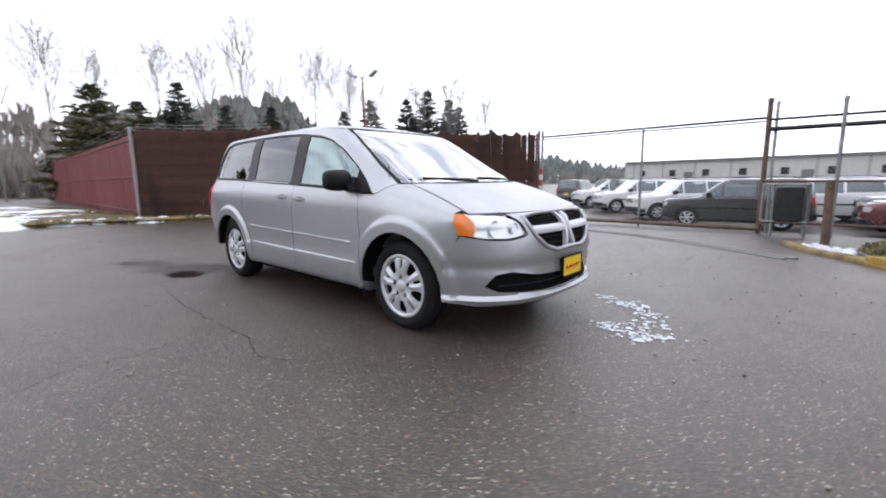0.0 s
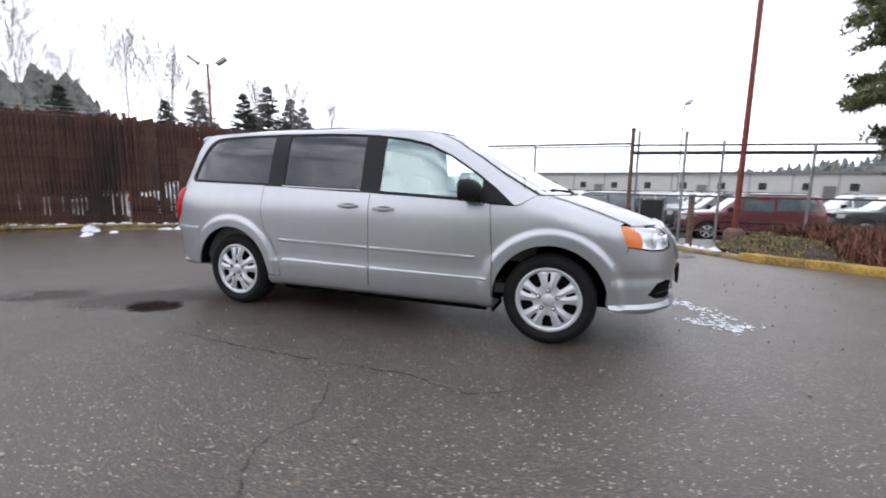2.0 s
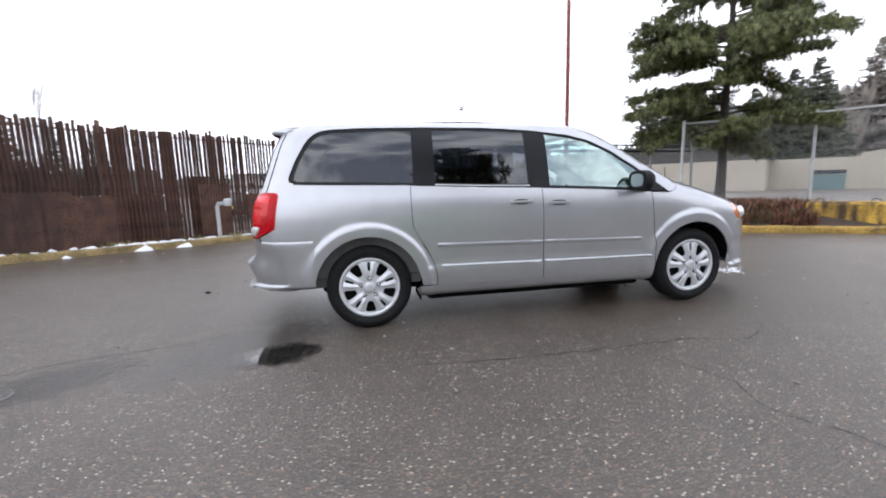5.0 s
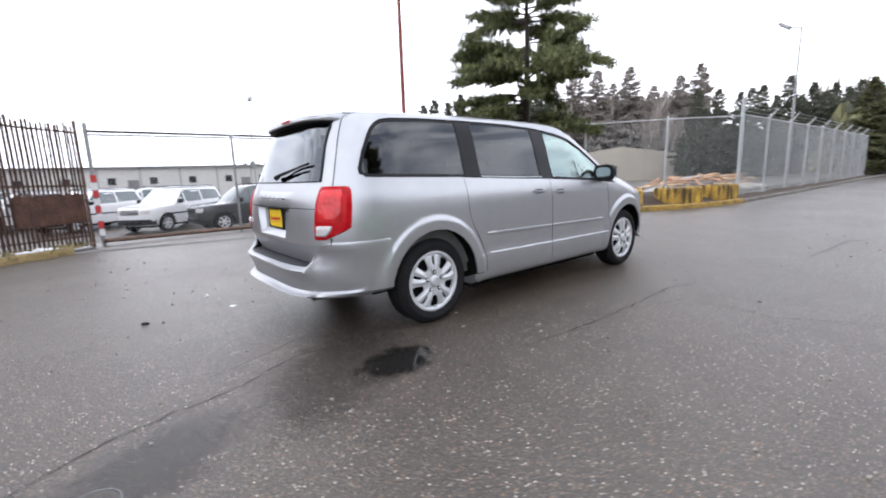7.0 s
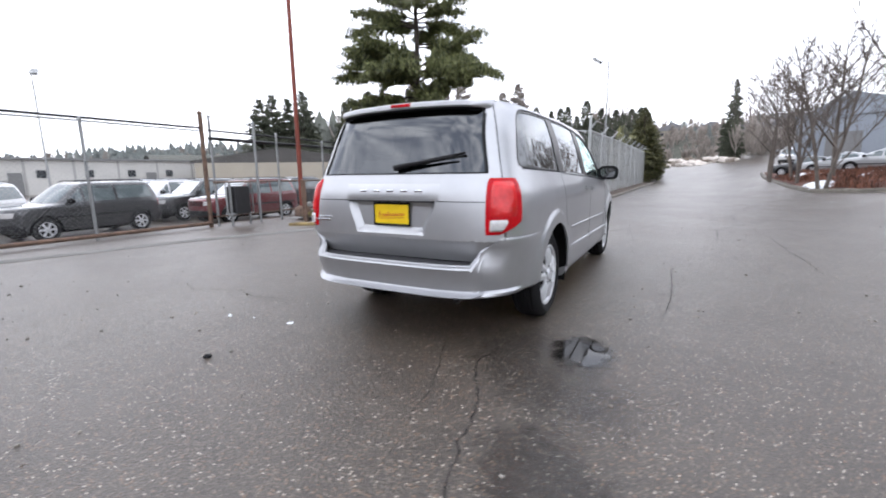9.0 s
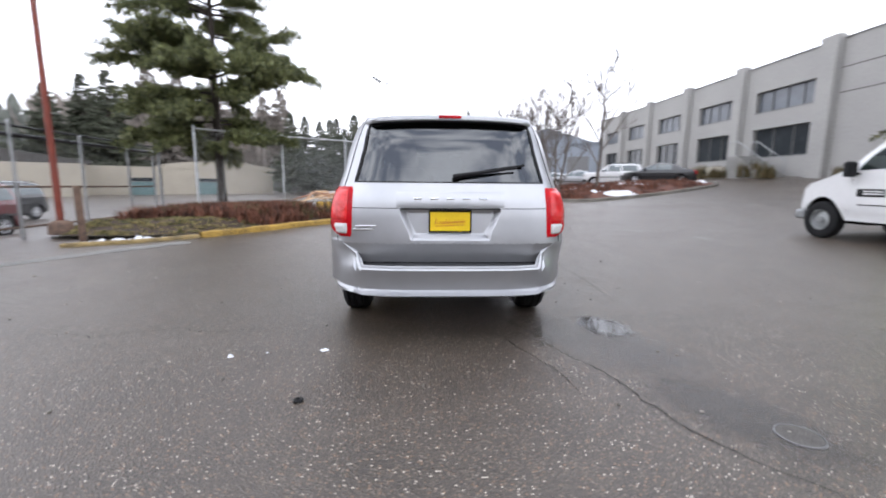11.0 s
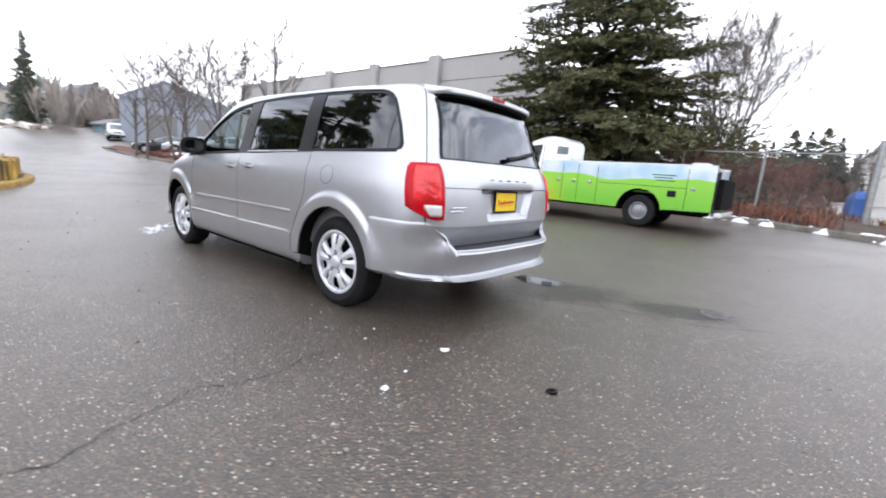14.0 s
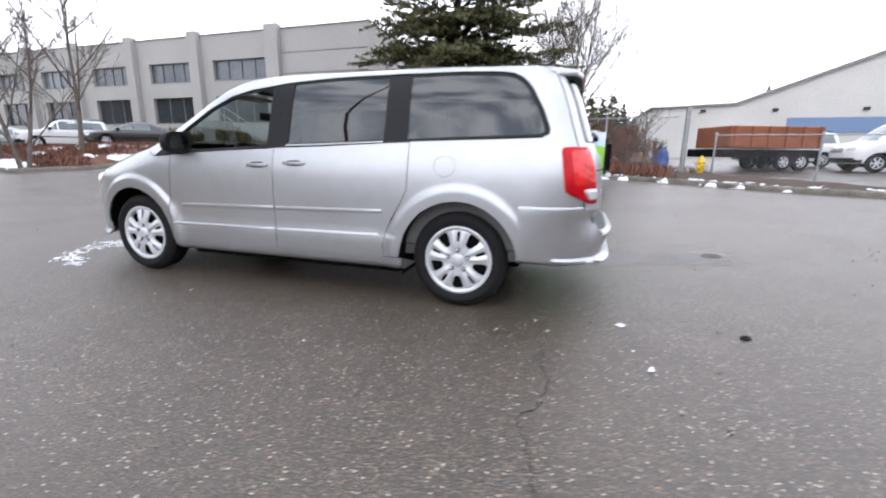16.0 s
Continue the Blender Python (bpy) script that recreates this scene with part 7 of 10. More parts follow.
def vase_tree(height, seed, mat_wood, mat_twig, trunk_r=0.09, fork=0.22, limbs=9, open_=0.42, stems=1, laterals=13, thin=0.006):
    """A leafless tree with straight limbs rising steeply from a short trunk, and fine straight twigs."""
    rng2 = random.Random(seed)
    wood, fine = Geo(), Geo()

    def shoot(g, p, d, length, r0, r1, sides, n=4, rise=0.03, wob=0.035):
        pts = [p]
        for _ in range(n):
            d = (d + Vector((rng2.uniform(-wob, wob), rng2.uniform(-wob, wob), rise))).normalized()
            pts.append(pts[-1] + d * (length / n))
        g.tube(pts, [lerp(r0, r1, i / n) for i in range(n + 1)], sides, caps=False)
        return pts

    def off(pts, u):
        f = min(len(pts) - 1.001, u * (len(pts) - 1))
        i = int(f)
        return pts[i].lerp(pts[i + 1], f - i), (pts[i + 1] - pts[i]).normalized()

    def splay(d, ang):
        a = rng2.uniform(0, 6.283)
        o = d.orthogonal().normalized()
        o = o * math.cos(a) + d.cross(o) * math.sin(a)
        return (d * math.cos(ang) + o * math.sin(ang) + Vector((0, 0, 0.12))).normalized()

    for s in range(stems):
        a0 = 6.283 * s / stems + 0.4
        tilt = 0.0 if stems == 1 else 0.16
        base = Vector((0.12 * math.cos(a0), 0.12 * math.sin(a0), -0.1)) if stems > 1 else Vector((0, 0, -0.1))
        trunk = shoot(wood, base, Vector((tilt * math.cos(a0), tilt * math.sin(a0), 1)).normalized(), height * 0.95, trunk_r, 0.008, 7, 8, 0.02, 0.05)
        for k in range(limbs):
            u = lerp(fork, 0.85, (k + rng2.random() * 0.8) / limbs)
            p, d = off(trunk, u)
            az = 2.4 * k + rng2.uniform(-0.5, 0.5) + a0
            tip = open_ * rng2.uniform(0.75, 1.25)
            ld = Vector((math.cos(az) * math.sin(tip), math.sin(az) * math.sin(tip), math.cos(tip)))
            length = height * (1.02 - u) * rng2.uniform(0.62, 0.85)
            limb = shoot(wood, p, ld, length, trunk_r * 0.42 * (1.1 - 0.6 * u), max(0.006, thin * 1.2), 5, 5)
            for m in range(laterals):
                q, qd = off(limb, lerp(0.15, 0.98, (m + rng2.random()) / laterals))
                ll = length * rng2.uniform(0.16, 0.36)
                lat = shoot(fine, q, splay(qd, rng2.uniform(0.45, 0.8)), ll, max(0.010, thin * 1.4), thin * 0.7, 3, 3)
                for _ in range(6):
                    q2, d2 = off(lat, rng2.uniform(0.15, 1.0))
                    tw = shoot(fine, q2, splay(d2, rng2.uniform(0.35, 0.8)), ll * rng2.uniform(0.25, 0.6), thin, thin * 0.5, 3, 2)
                    for _ in range(2):
                        q3, d3 = off(tw, rng2.uniform(0.2, 1.0))
                        shoot(fine, q3, splay(d3, 0.5), ll * rng2.uniform(0.12, 0.3), thin * 0.8, thin * 0.4, 3, 1)
    return mesh_of("trunk", wood, mat_wood, 50), mesh_of("twig_crown", fine, mat_twig)


def stand_bare(name, meshes, m, label, group=""):
    t = thing(name, m, label, "tree", group)
    part("trunk", meshes[0], None, t)
    tagged(part("twig_crown", meshes[1], None, t), kind="stuff")
    return t


# the pine in the bed
pine = conifer("pine", 11.2, 3.7, 2.35, 71, PINE, BARK, whorl=0.44, per=7, droop=-0.34, up=0.10, twigs=40, sprays=84, size=0.20, trunk_r=0.20, gaps=0.26, flat=1.0, shape=0.62, lean=0.015, width=0.095)
plant("pine_tree", pine, pose(9.35, 7.05, gz(9.35, 7.05) + 0.3, 0, 0, 40) @ Matrix.Diagonal((0.72, 0.72, 1.0, 1.0)), "tall pine with layered dark green boughs and a bare trunk")
# the fir behind the truck
fir = conifer("fir", 15.5, 4.9, 0.9, 72, FIR, BARK, whorl=0.38, per=11, droop=-0.55, up=0.12, twigs=28, sprays=46, size=0.20, trunk_r=0.27, gaps=0.14, flat=0.4, shape=0.72)
plant("fir_tree", fir, pose(4.1, -18.1, gz(4.1, -18.1) - 0.1, 0, 0, 10), "large dark fir with drooping boughs behind the work truck")
small_fir = conifer("shrub_fir", 3.6, 2.4, 0.15, 73, FIR, BARK, whorl=0.30, per=8, droop=-0.3, up=0.35, twigs=12, sprays=14, size=0.22, trunk_r=0.08, gaps=0.05, shape=0.8)
plant("young_fir", small_fir, pose(0.6, -18.6, gz(0.6, -18.6), 0, 0, 80), "bushy young fir at the fir tree's foot", "young firs")
plant("young_fir", small_fir, pose(7.6, -18.8, gz(7.6, -18.8), 0, 0, 200) @ Matrix.Scale(0.8, 4), "bushy young fir at the fir tree's foot", "young firs")
for x, y, sc, yaw in ((2.3, -18.0, 1.2, 30), (-0.6, -18.4, 1.05, 140), (5.6, -17.6, 0.9, 260), (-1.7, -17.9, 0.95, 200)):
    plant("young_fir", small_fir, pose(x, y, gz(x, y), 0, 0, yaw) @ Matrix.Scale(sc, 4), "bushy young fir at the fir tree's foot", "young firs")
# spruces behind the slatted fence
spruce = conifer("spruce", 8.5, 1.75, 0.4, 74, SPRUCE, BARK, whorl=0.27, per=10, droop=-0.25, up=0.1, twigs=14, sprays=20, size=0.30, trunk_r=0.12, gaps=0.04, shape=0.95, tip=0.08)
dark_spruce = conifer("dark_spruce", 8.0, 2.3, 0.4, 75, FIR, BARK, whorl=0.27, per=11, droop=-0.3, up=0.1, twigs=14, sprays=20, size=0.32, trunk_r=0.13, gaps=0.04, shape=0.85, tip=0.1)
rng = random.Random(77)
for i, (x, y, sc, mk) in enumerate(((-38.4, 4.1, 1.12, dark_spruce), (-36.9, 6.6, 0.98, dark_spruce), (-34.3, 8.7, 1.08, spruce), (-39.0, 14.0, 1.0, spruce), (-40.7, 19.4, 1.1, spruce), (-38.0, 26.7, 1.10, spruce), (-40.3, 32.4, 1.36, spruce), (-35.9, 34.5, 1.33, spruce), (-37.4, 36.8, 1.12, spruce), (-36.6, 38.8, 1.53, spruce), (-36.0, 41.2, 1.05, spruce), (-35.1, 43.3, 1.33, spruce), (-39.1, 45.8, 1.54, spruce), (-33.0, 48.0, 1.0, spruce), (-30.0, 50.0, 0.95, spruce), (-24, -9.0, 0.9, dark_spruce), (-27, -14.0, 1.0, dark_spruce))):
    plant("spruce_tree", mk, pose(x, y, -0.3, 0, 0, 40 * i) @ Matrix.Diagonal((1.4 * sc, 1.4 * sc, sc, 1.0)), "pointed dark spruce behind the slatted fence", "spruces behind the fence")


birches = [vase_tree(16.5, 81 + k, BIRCH_FAR, BIRCH_FAR, 0.075, 0.28, 16, 0.34, 1, 16, 0.006) for k in range(3)]
for i, (az, d, sc) in enumerate(((177, 46, 0.95), (173, 52, 1.05), (168.5, 50, 0.9), (163.5, 48, 1.0), (159, 46, 0.95), (155, 45, 1.12), (151.5, 50, 0.85), (146, 47, 1.0), (142.5, 50, 0.95), (138.5, 52, 0.85), (134, 55, 0.9), (129, 56, 0.95), (125, 58, 0.8), (181, 44, 0.9), (186, 48, 1.0))):
    x, y = 2.0 + d * math.cos(radians(az)), -3.5 + d * math.sin(radians(az))
    stand_bare("birch_tree", birches[i % 3], pose(x, y, -0.4, 0, 0, 67 * i) @ Matrix.Scale(sc, 4), "slender leafless birch with pale grey twigs", "birches behind the fence")

# leafless trees on the island and by the truck yard
street = [vase_tree(7.6, 91, BARK_STREET, BARK_STREET, 0.10, 0.16, 11, 0.78, 1, 9, 0.008), vase_tree(7.2, 92, BARK_STREET, BARK_STREET, 0.085, 0.12, 8, 0.72, 2, 9, 0.008), vase_tree(7.9, 93, BARK_STREET, BARK_STREET, 0.11, 0.2, 12, 0.76, 1, 9, 0.008)]
for i, (x, y, sc) in enumerate(((18.6, -9.6, 1.12), (17.6, -6.9, 0.92), (21.0, -8.0, 0.95), (23.5, -7.2, 0.95), (26.5, -7.6, 1.0), (30.0, -7.0, 1.0), (34.0, -7.5, 1.0))):
    stand_bare("street_tree", street[i % 3], pose(x, y, gz(x, y) + 0.15, 0, 0, 50 * i) @ Matrix.Scale(sc, 4), "small leafless tree on the mulched island", "trees on the island")
yard_tree = vase_tree(8.6, 95, BARK_GREY, TWIG, 0.05, 0.10, 7, 0.62, 7, 18, 0.005)
stand_bare("bare_tree", yard_tree, pose(-1.5, -19.0, gz(-1.5, -19), 0, 0, 30), "many-stemmed leafless tree by the truck yard")
bush = vase_tree(2.3, 96, TWIG, HEATHER, 0.014, 0.05, 6, 0.55, 7, 6, 0.005)
for i, (x, y, sc) in enumerate(((-1.3, -16.4, 1.0), (-2.3, -16.1, 0.85), (-3.1, -16.6, 0.9), (-3.9, -15.9, 0.75), (-4.9, -15.7, 0.65), (-0.4, -17.2, 1.2), (-2.6, -17.8, 1.1), (-4.1, -17.5, 0.95), (-1.4, -18.0, 1.25))):
    stand_bare("bare_bush", bush, pose(x, y, gz(x, y) + 0.05, 0, 0, 77 * i) @ Matrix.Scale(sc, 4), "leafless russet-brown bush along the yard fence", "bushes along the yard fence")


# ---- other vehicles ----
class Shell:
    """A car body by its outline at each height."""

    def __init__(self, zw, w, zf, f, zr, r, pf=8.0, qf=2.8, pr=12.0, qr=4.5):
        self.w, self.f, self.r = table(zw, w), table(zf, f), table(zr, r)
        self.pf, self.qf, self.pr, self.qr = pf, qf, pr, qr

    def side_y(self, x, z):
        a, p, q = (self.f(z), self.pf, self.qf) if x > 0 else (self.r(z), self.pr, self.qr)
        return self.w(z) * (1 - min(0.9999, abs(x) / a) ** p) ** (1 / q)

    def front_x(self, y, z):
        return self.f(z) * (1 - min(0.9999, abs(y) / self.w(z)) ** self.qf) ** (1 / self.pf)

    def rear_x(self, y, z):
        return -self.r(z) * (1 - min(0.9999, abs(y) / self.w(z)) ** self.qr) ** (1 / self.pr)

    def ring(self, phi, z):
        c, s = math.cos(phi), math.sin(phi)
        if c >= 0:
            return self.f(z) * c ** (2 / self.pf), math.copysign(self.w(z) * abs(s) ** (2 / self.qf), s)
        return -self.r(z) * (-c) ** (2 / self.pr), math.copysign(self.w(z) * abs(s) ** (2 / self.qr), s)


SUV = Shell((0.28, 0.5, 0.8, 1.0, 1.1, 1.4, 1.55, 1.62, 1.66), (0.84, 0.875, 0.885, 0.875, 0.845, 0.755, 0.70, 0.64, 0.45),
            (0.28, 0.4, 0.6, 0.88, 0.97, 1.01, 1.05, 1.1, 1.3, 1.5, 1.6, 1.64, 1.66), (2.08, 2.19, 2.2, 2.17, 2.07, 1.6, 1.12, 1.03, 0.76, 0.49, 0.33, 0.16, -0.0 + 0.02),
            (0.28, 0.42, 0.55, 0.7, 1.0, 1.2, 1.5, 1.6, 1.64, 1.66), (2.05, 2.18, 2.2, 2.15, 2.13, 2.09, 1.98, 1.92, 1.84, 1.6))
SEDAN = Shell((0.22, 0.5, 0.75, 0.88, 1.0, 1.2, 1.35, 1.42, 1.45), (0.83, 0.90, 0.905, 0.88, 0.83, 0.715, 0.61, 0.50, 0.30),
              (0.22, 0.4, 0.6, 0.75, 0.82, 0.88, 0.93, 1.0, 1.2, 1.35, 1.42, 1.45), (2.28, 2.40, 2.40, 2.30, 2.08, 1.7, 1.3, 1.14, 0.70, 0.32, 0.05, 0.01),
              (0.22, 0.4, 0.6, 0.85, 0.95, 1.0, 1.05, 1.2, 1.35, 1.42, 1.45), (2.25, 2.38, 2.42, 2.38, 2.28, 2.0, 1.72, 1.35, 0.98, 0.72, 0.4))
VANB = Shell((0.32, 0.6, 0.9, 1.15, 1.3, 1.6, 1.9, 2.02, 2.08), (0.93, 0.99, 1.0, 0.99, 0.965, 0.92, 0.86, 0.78, 0.5),
             (0.32, 0.5, 0.8, 1.0, 1.12, 1.2, 1.26, 1.35, 1.6, 1.85, 1.98, 2.05, 2.08), (2.66, 2.78, 2.78, 2.72, 2.55, 2.25, 1.98, 1.85, 1.5, 1.15, 0.9, 0.6, 0.3),
             (0.32, 0.5, 0.8, 1.2, 1.6, 1.9, 2.02, 2.08), (2.66, 2.76, 2.74, 2.72, 2.69, 2.64, 2.55, 2.2))


def road_wheel(par, x, y, s, r, rim, width=0.21, mat=ALLOY, steel=False):
    w = part("wheel", Geo().spin([(rim, -width / 2 + 0.03), (rim - 0.02, 0), (rim, width / 2 - 0.04)], 24), DARK_STEEL, par, smooth=40)
    w.matrix_basis = pose(x, y, r, 0, 0, 0 if s > 0 else 180)
    h = width / 2
    part("tyre", Geo().spin([(rim - 0.01, -h + 0.02), (r - 0.05, -h), (r - 0.012, -h + 0.02), (r, 0), (r - 0.012, h - 0.02), (r - 0.05, h), (rim + 0.015, h - 0.002), (rim - 0.01, h - 0.02)], 32), RUBBER, w, smooth=40)
    g = Geo().spin([(rim - 0.025, h - 0.06), (rim - 0.015, h - 0.012), (rim + 0.004, h - 0.012)], 28)
    if steel:
        g.spin([(rim - 0.015, h - 0.03), (rim * 0.80, h - 0.075), (rim * 0.62, h - 0.050), (0.085, h - 0.045), (0.075, h + 0.005), (0.01, h + 0.01)], 28)
    for k in range(0 if steel else 6):
        a = 6.283 * k / 6
        c, sn_ = math.cos(a), math.sin(a)
        rows = []
        for rr, hw, d in ((0.03, 0.035, h - 0.01), (rim * 0.55, 0.030, h - 0.008), (rim - 0.012, 0.040, h - 0.022)):
            rows.append([(rr * c - sn_ * q, d - (0.02 if abs(q) > hw * 0.8 else 0), rr * sn_ + c * q) for q in (-hw, -hw * 0.6, hw * 0.6, hw)])
        g.grid(rows)
    g.spin([(0.07, h - 0.03), (0.06, h - 0.004), (0.01, h)], 14)
    part("rim", g, mat, w, smooth=45)
    part("brake", Geo().spin([(0.005, h - 0.075), (rim - 0.02, h - 0.08)], 20), UNDER, w)
    return w


def car(kind, shell, m, body_mat, label, category="car", group="parked cars", snow=0.0, grille_bars=7):
    """A parked car: painted body, glazing, lamps, bumpers and wheels."""
    c = thing(kind, m, label, category, group)
    hub, r, zl, zt, xf, xr, belt, top = {"suv": (1.32, 0.345, 0.30, 0.95, 1.88, -1.9, 1.06, 1.56), "sedan": (1.42, 0.33, 0.24, 0.74, 2.02, -2.05, 0.93, 1.36), "cargo_van": (1.75, 0.37, 0.34, 1.08, 2.4, -2.45, 1.22, 1.86), "pickup": (1.6, 0.38, 0.36, 0.95, 1.88, -1.9, 1.06, 1.56)}[kind]
    body = Geo()
    for s in (-1, 1):
        arch = lambda xc: [p for p in arc(xc, r, r + 0.055, 0, 180, 12)]
        poly = [(xf, zl), (xf, zt), (xr, zt), (xr, zl)] + [(-hub - r - 0.06, zl)] + arch(-hub)[::-1] + [(-hub + r + 0.06, zl), (hub - r - 0.06, zl)] + arch(hub)[::-1] + [(hub + r + 0.06, zl)]
        body.add(*(lambda g: (g.v, g.f))(fill(poly, [], lambda x, z, s=s: (x, s * shell.side_y(x, z), z), lambda v, s=s: Vector((0, -s, 0)), step=0.13, lip=0.05)))
        for xc in (hub, -hub):
            part("wheel_housing", Geo().grid([[(x, s * y, z) for x, z in arc(xc, r, r + 0.06, -10, 190, 12)] for y in (shell.side_y(xc, r + 0.3) - 0.02, 0.5)] + [[(xc, s * 0.5, r)] * 13]), UNDER, c)
            road_wheel(c, xc, s * (shell.w(r) - 0.115), s, r, r * 0.62)
    zs = [lerp(zl, zt, i / 8) for i in range(9)]
    fr, rr = [], []
    for z in zs:
        pf_ = math.acos(min(1, (xf / shell.f(z)) ** (shell.pf / 2)))
        pr_ = math.acos(min(1, (-xr / shell.r(z)) ** (shell.pr / 2)))
        fr.append([(*shell.ring(lerp(-pf_, pf_, k / 22), z), z) for k in range(23)])
        rr.append([(*shell.ring(math.pi + lerp(-pr_, pr_, k / 22), z), z) for k in range(23)])
    body.grid(fr)
    body.grid(rr)
    hi = {"suv": 1.655, "sedan": 1.445, "cargo_van": 2.07, "pickup": 1.655}[kind]
    zs = [lerp(zt, hi, (i / 26)) for i in range(27)]
    body.grid([[(*shell.ring(6.2832 * k / 64, z), z) for k in range(64)] for z in zs], close=True)
    last = [shell.ring(6.2832 * k / 64, hi) for k in range(64)]
    mx = sum(p[0] for p in last) / 64
    body.grid([[(mx + (x - mx) * f, y * f, hi + 0.02 * (1 - f * f)) for x, y in last] for f in (1.0, 0.75, 0.4, 0.05)], close=True)
    part("body", body, body_mat, c, smooth=35)
    part("underside", Geo().box(xr + 0.1, xf - 0.1, -0.6, 0.6, 0.2, zl + 0.1, 0.03), UNDER, c)
    # glazing
    d = top - belt
    xa = shell.front_x(0, belt + 0.1 * d) - 0.02
    for s in (-1, 1):
        place = lambda x, z, s=s: (x, s * (shell.side_y(x, z) + 0.004), z)
        inn = lambda v, s=s: Vector((0, -s, 0))
        f0 = 0.80 * shell.front_x(0, belt + 0.06)
        f1 = 0.80 * shell.front_x(0, top)
        r0 = -0.90 * shell.r(belt + 0.06) if kind != "sedan" else -0.86 * shell.r(belt + 0.14)
        r1 = -0.90 * shell.r(top) if kind != "sedan" else -0.80 * shell.r(top)
        if kind == "cargo_van":
            panes = [[(f0 - 0.02, belt + 0.04), (f1 - 0.02, top), (0.32, top), (0.32, belt + 0.04)]]
        else:
            third = (0.32, -0.62) if kind == "suv" else (0.05, -0.85)
            panes = [[(f0 - 0.05, belt + 0.03), (f1 - 0.03, top), (third[0] + 0.03, top), (third[0] + 0.03, belt + 0.03)],
                     [(third[0] - 0.04, belt + 0.03), (third[0] - 0.04, top), (third[1] + 0.04, top), (third[1] + 0.04, belt + 0.03)]]
            if kind == "suv":
                panes.append([(third[1] - 0.05, belt + 0.06), (third[1] - 0.05, top - 0.01), (r1 + 0.08, top - 0.03), (r0 + 0.10, belt + 0.08)])
        for p in panes:
            part("side_window", fill(p, [], place, inn, step=0.12, lip=0.006), CAR_GLASS, c, smooth=40)
        part("belt_line", strip_on([(lerp(xr + 0.15, xf - 0.7, i / 14), zt * 0.72) for i in range(15)], place, 0.03, 0.014, inn), TRIM_DARK, c, smooth=50)
        mm = part("door_mirror", Geo().box(f0 - 0.18, f0 - 0.02, s * (shell.w(belt) + 0.02) - 0.09 + s * 0.06, s * (shell.w(belt) + 0.02) + 0.09 + s * 0.06, belt - 0.0, belt + 0.15, 0.03), BLACK_PLASTIC, c)
        # lamps
        zl0 = {"suv": 0.80, "sedan": 0.66, "cargo_van": 0.92, "pickup": 0.80}[kind]
        yl = shell.w(zl0) * 0.66
        part("headlamp", fill([(s * (yl - 0.12), zl0 - 0.07), (s * (yl + 0.12), zl0 - 0.07), (s * (yl + 0.14), zl0 + 0.07), (s * (yl - 0.12), zl0 + 0.07)], [], lambda y, z: (shell.front_x(y, z) + 0.008, y, z), lambda v: Vector((-1, 0, 0)), step=0.06, lip=0.01), bpy.data.materials["clear_lamp"], c, smooth=40)
        zt0 = {"suv": 0.95, "sedan": 0.78, "cargo_van": 1.05, "pickup": 0.9}[kind]
        part("tail_lamp", fill([(s * 0.62 * shell.w(zt0), zt0 - 0.10), (s * 0.88 * shell.w(zt0), zt0 - 0.10), (s * 0.88 * shell.w(zt0), zt0 + 0.12), (s * 0.62 * shell.w(zt0), zt0 + 0.12)], [], lambda y, z: (shell.rear_x(y, z) - 0.008, y, z), lambda v: Vector((1, 0, 0)), step=0.06, lip=0.01), bpy.data.materials["red_lamp"], c, smooth=40)
    ws = [[(shell.front_x(y, z) + 0.004, y, z) for y in [lerp(-1, 1, k / 12) * 0.80 * shell.w(z) for k in range(13)]] for z in [lerp(belt + 0.03, top + 0.02, i / 8) for i in range(9)]]
    part("windscreen", Geo().grid(ws), SNOW if snow else CAR_GLASS, c, smooth=50)
    rw0 = belt + (0.06 if kind != "sedan" else 0.14)
    part("rear_window", Geo().grid([[(shell.rear_x(y, z) - 0.004, y, z) for y in [lerp(-1, 1, k / 10) * 0.74 * shell.w(z) for k in range(11)]] for z in [lerp(rw0, top, i / 5) for i in range(6)]]), CAR_GLASS, c, smooth=50)
    gz0 = {"suv": 0.80, "sedan": 0.58, "cargo_van": 0.88, "pickup": 0.80}[kind]
    gg = part("grille", Geo().grid([[(shell.front_x(y, z) + 0.006, y, z) for y in [lerp(-0.40, 0.40, k / 8) for k in range(9)]] for z in (gz0 - 0.09, gz0, gz0 + 0.09)]), UNDER, c)
    for k in range(grille_bars):
        y = lerp(-0.34, 0.34, k / (grille_bars - 1))
        part("grille_bar", Geo().box(shell.front_x(y, gz0) - 0.01, shell.front_x(y, gz0) + 0.022, y - 0.014, y + 0.014, gz0 - 0.085, gz0 + 0.085, 0.005), body_mat, gg)
    for fx, nm in ((shell.front_x, "front_bumper"), (shell.rear_x, "rear_bumper")):
        sg = 1 if nm == "front_bumper" else -1
        zc = zl + 0.14
        part(nm, Geo().grid([[(fx(y, zc) + sg * o, y, zc + dz) for y in [lerp(-0.93, 0.93, k / 14) * shell.w(zc) for k in range(15)]] for dz, o in ((0.10, 0.0), (0.085, 0.03), (-0.07, 0.035), (-0.11, 0.0))]), TRIM_DARK if kind != "sedan" else body_mat, c, smooth=50)
    part("number_plate", Geo().box(-shell.r(zl + 0.3) - 0.02, -shell.r(zl + 0.3) - 0.004, -0.15, 0.15, zt - 0.30, zt - 0.15, 0.004), PLATE_YELLOW, c)
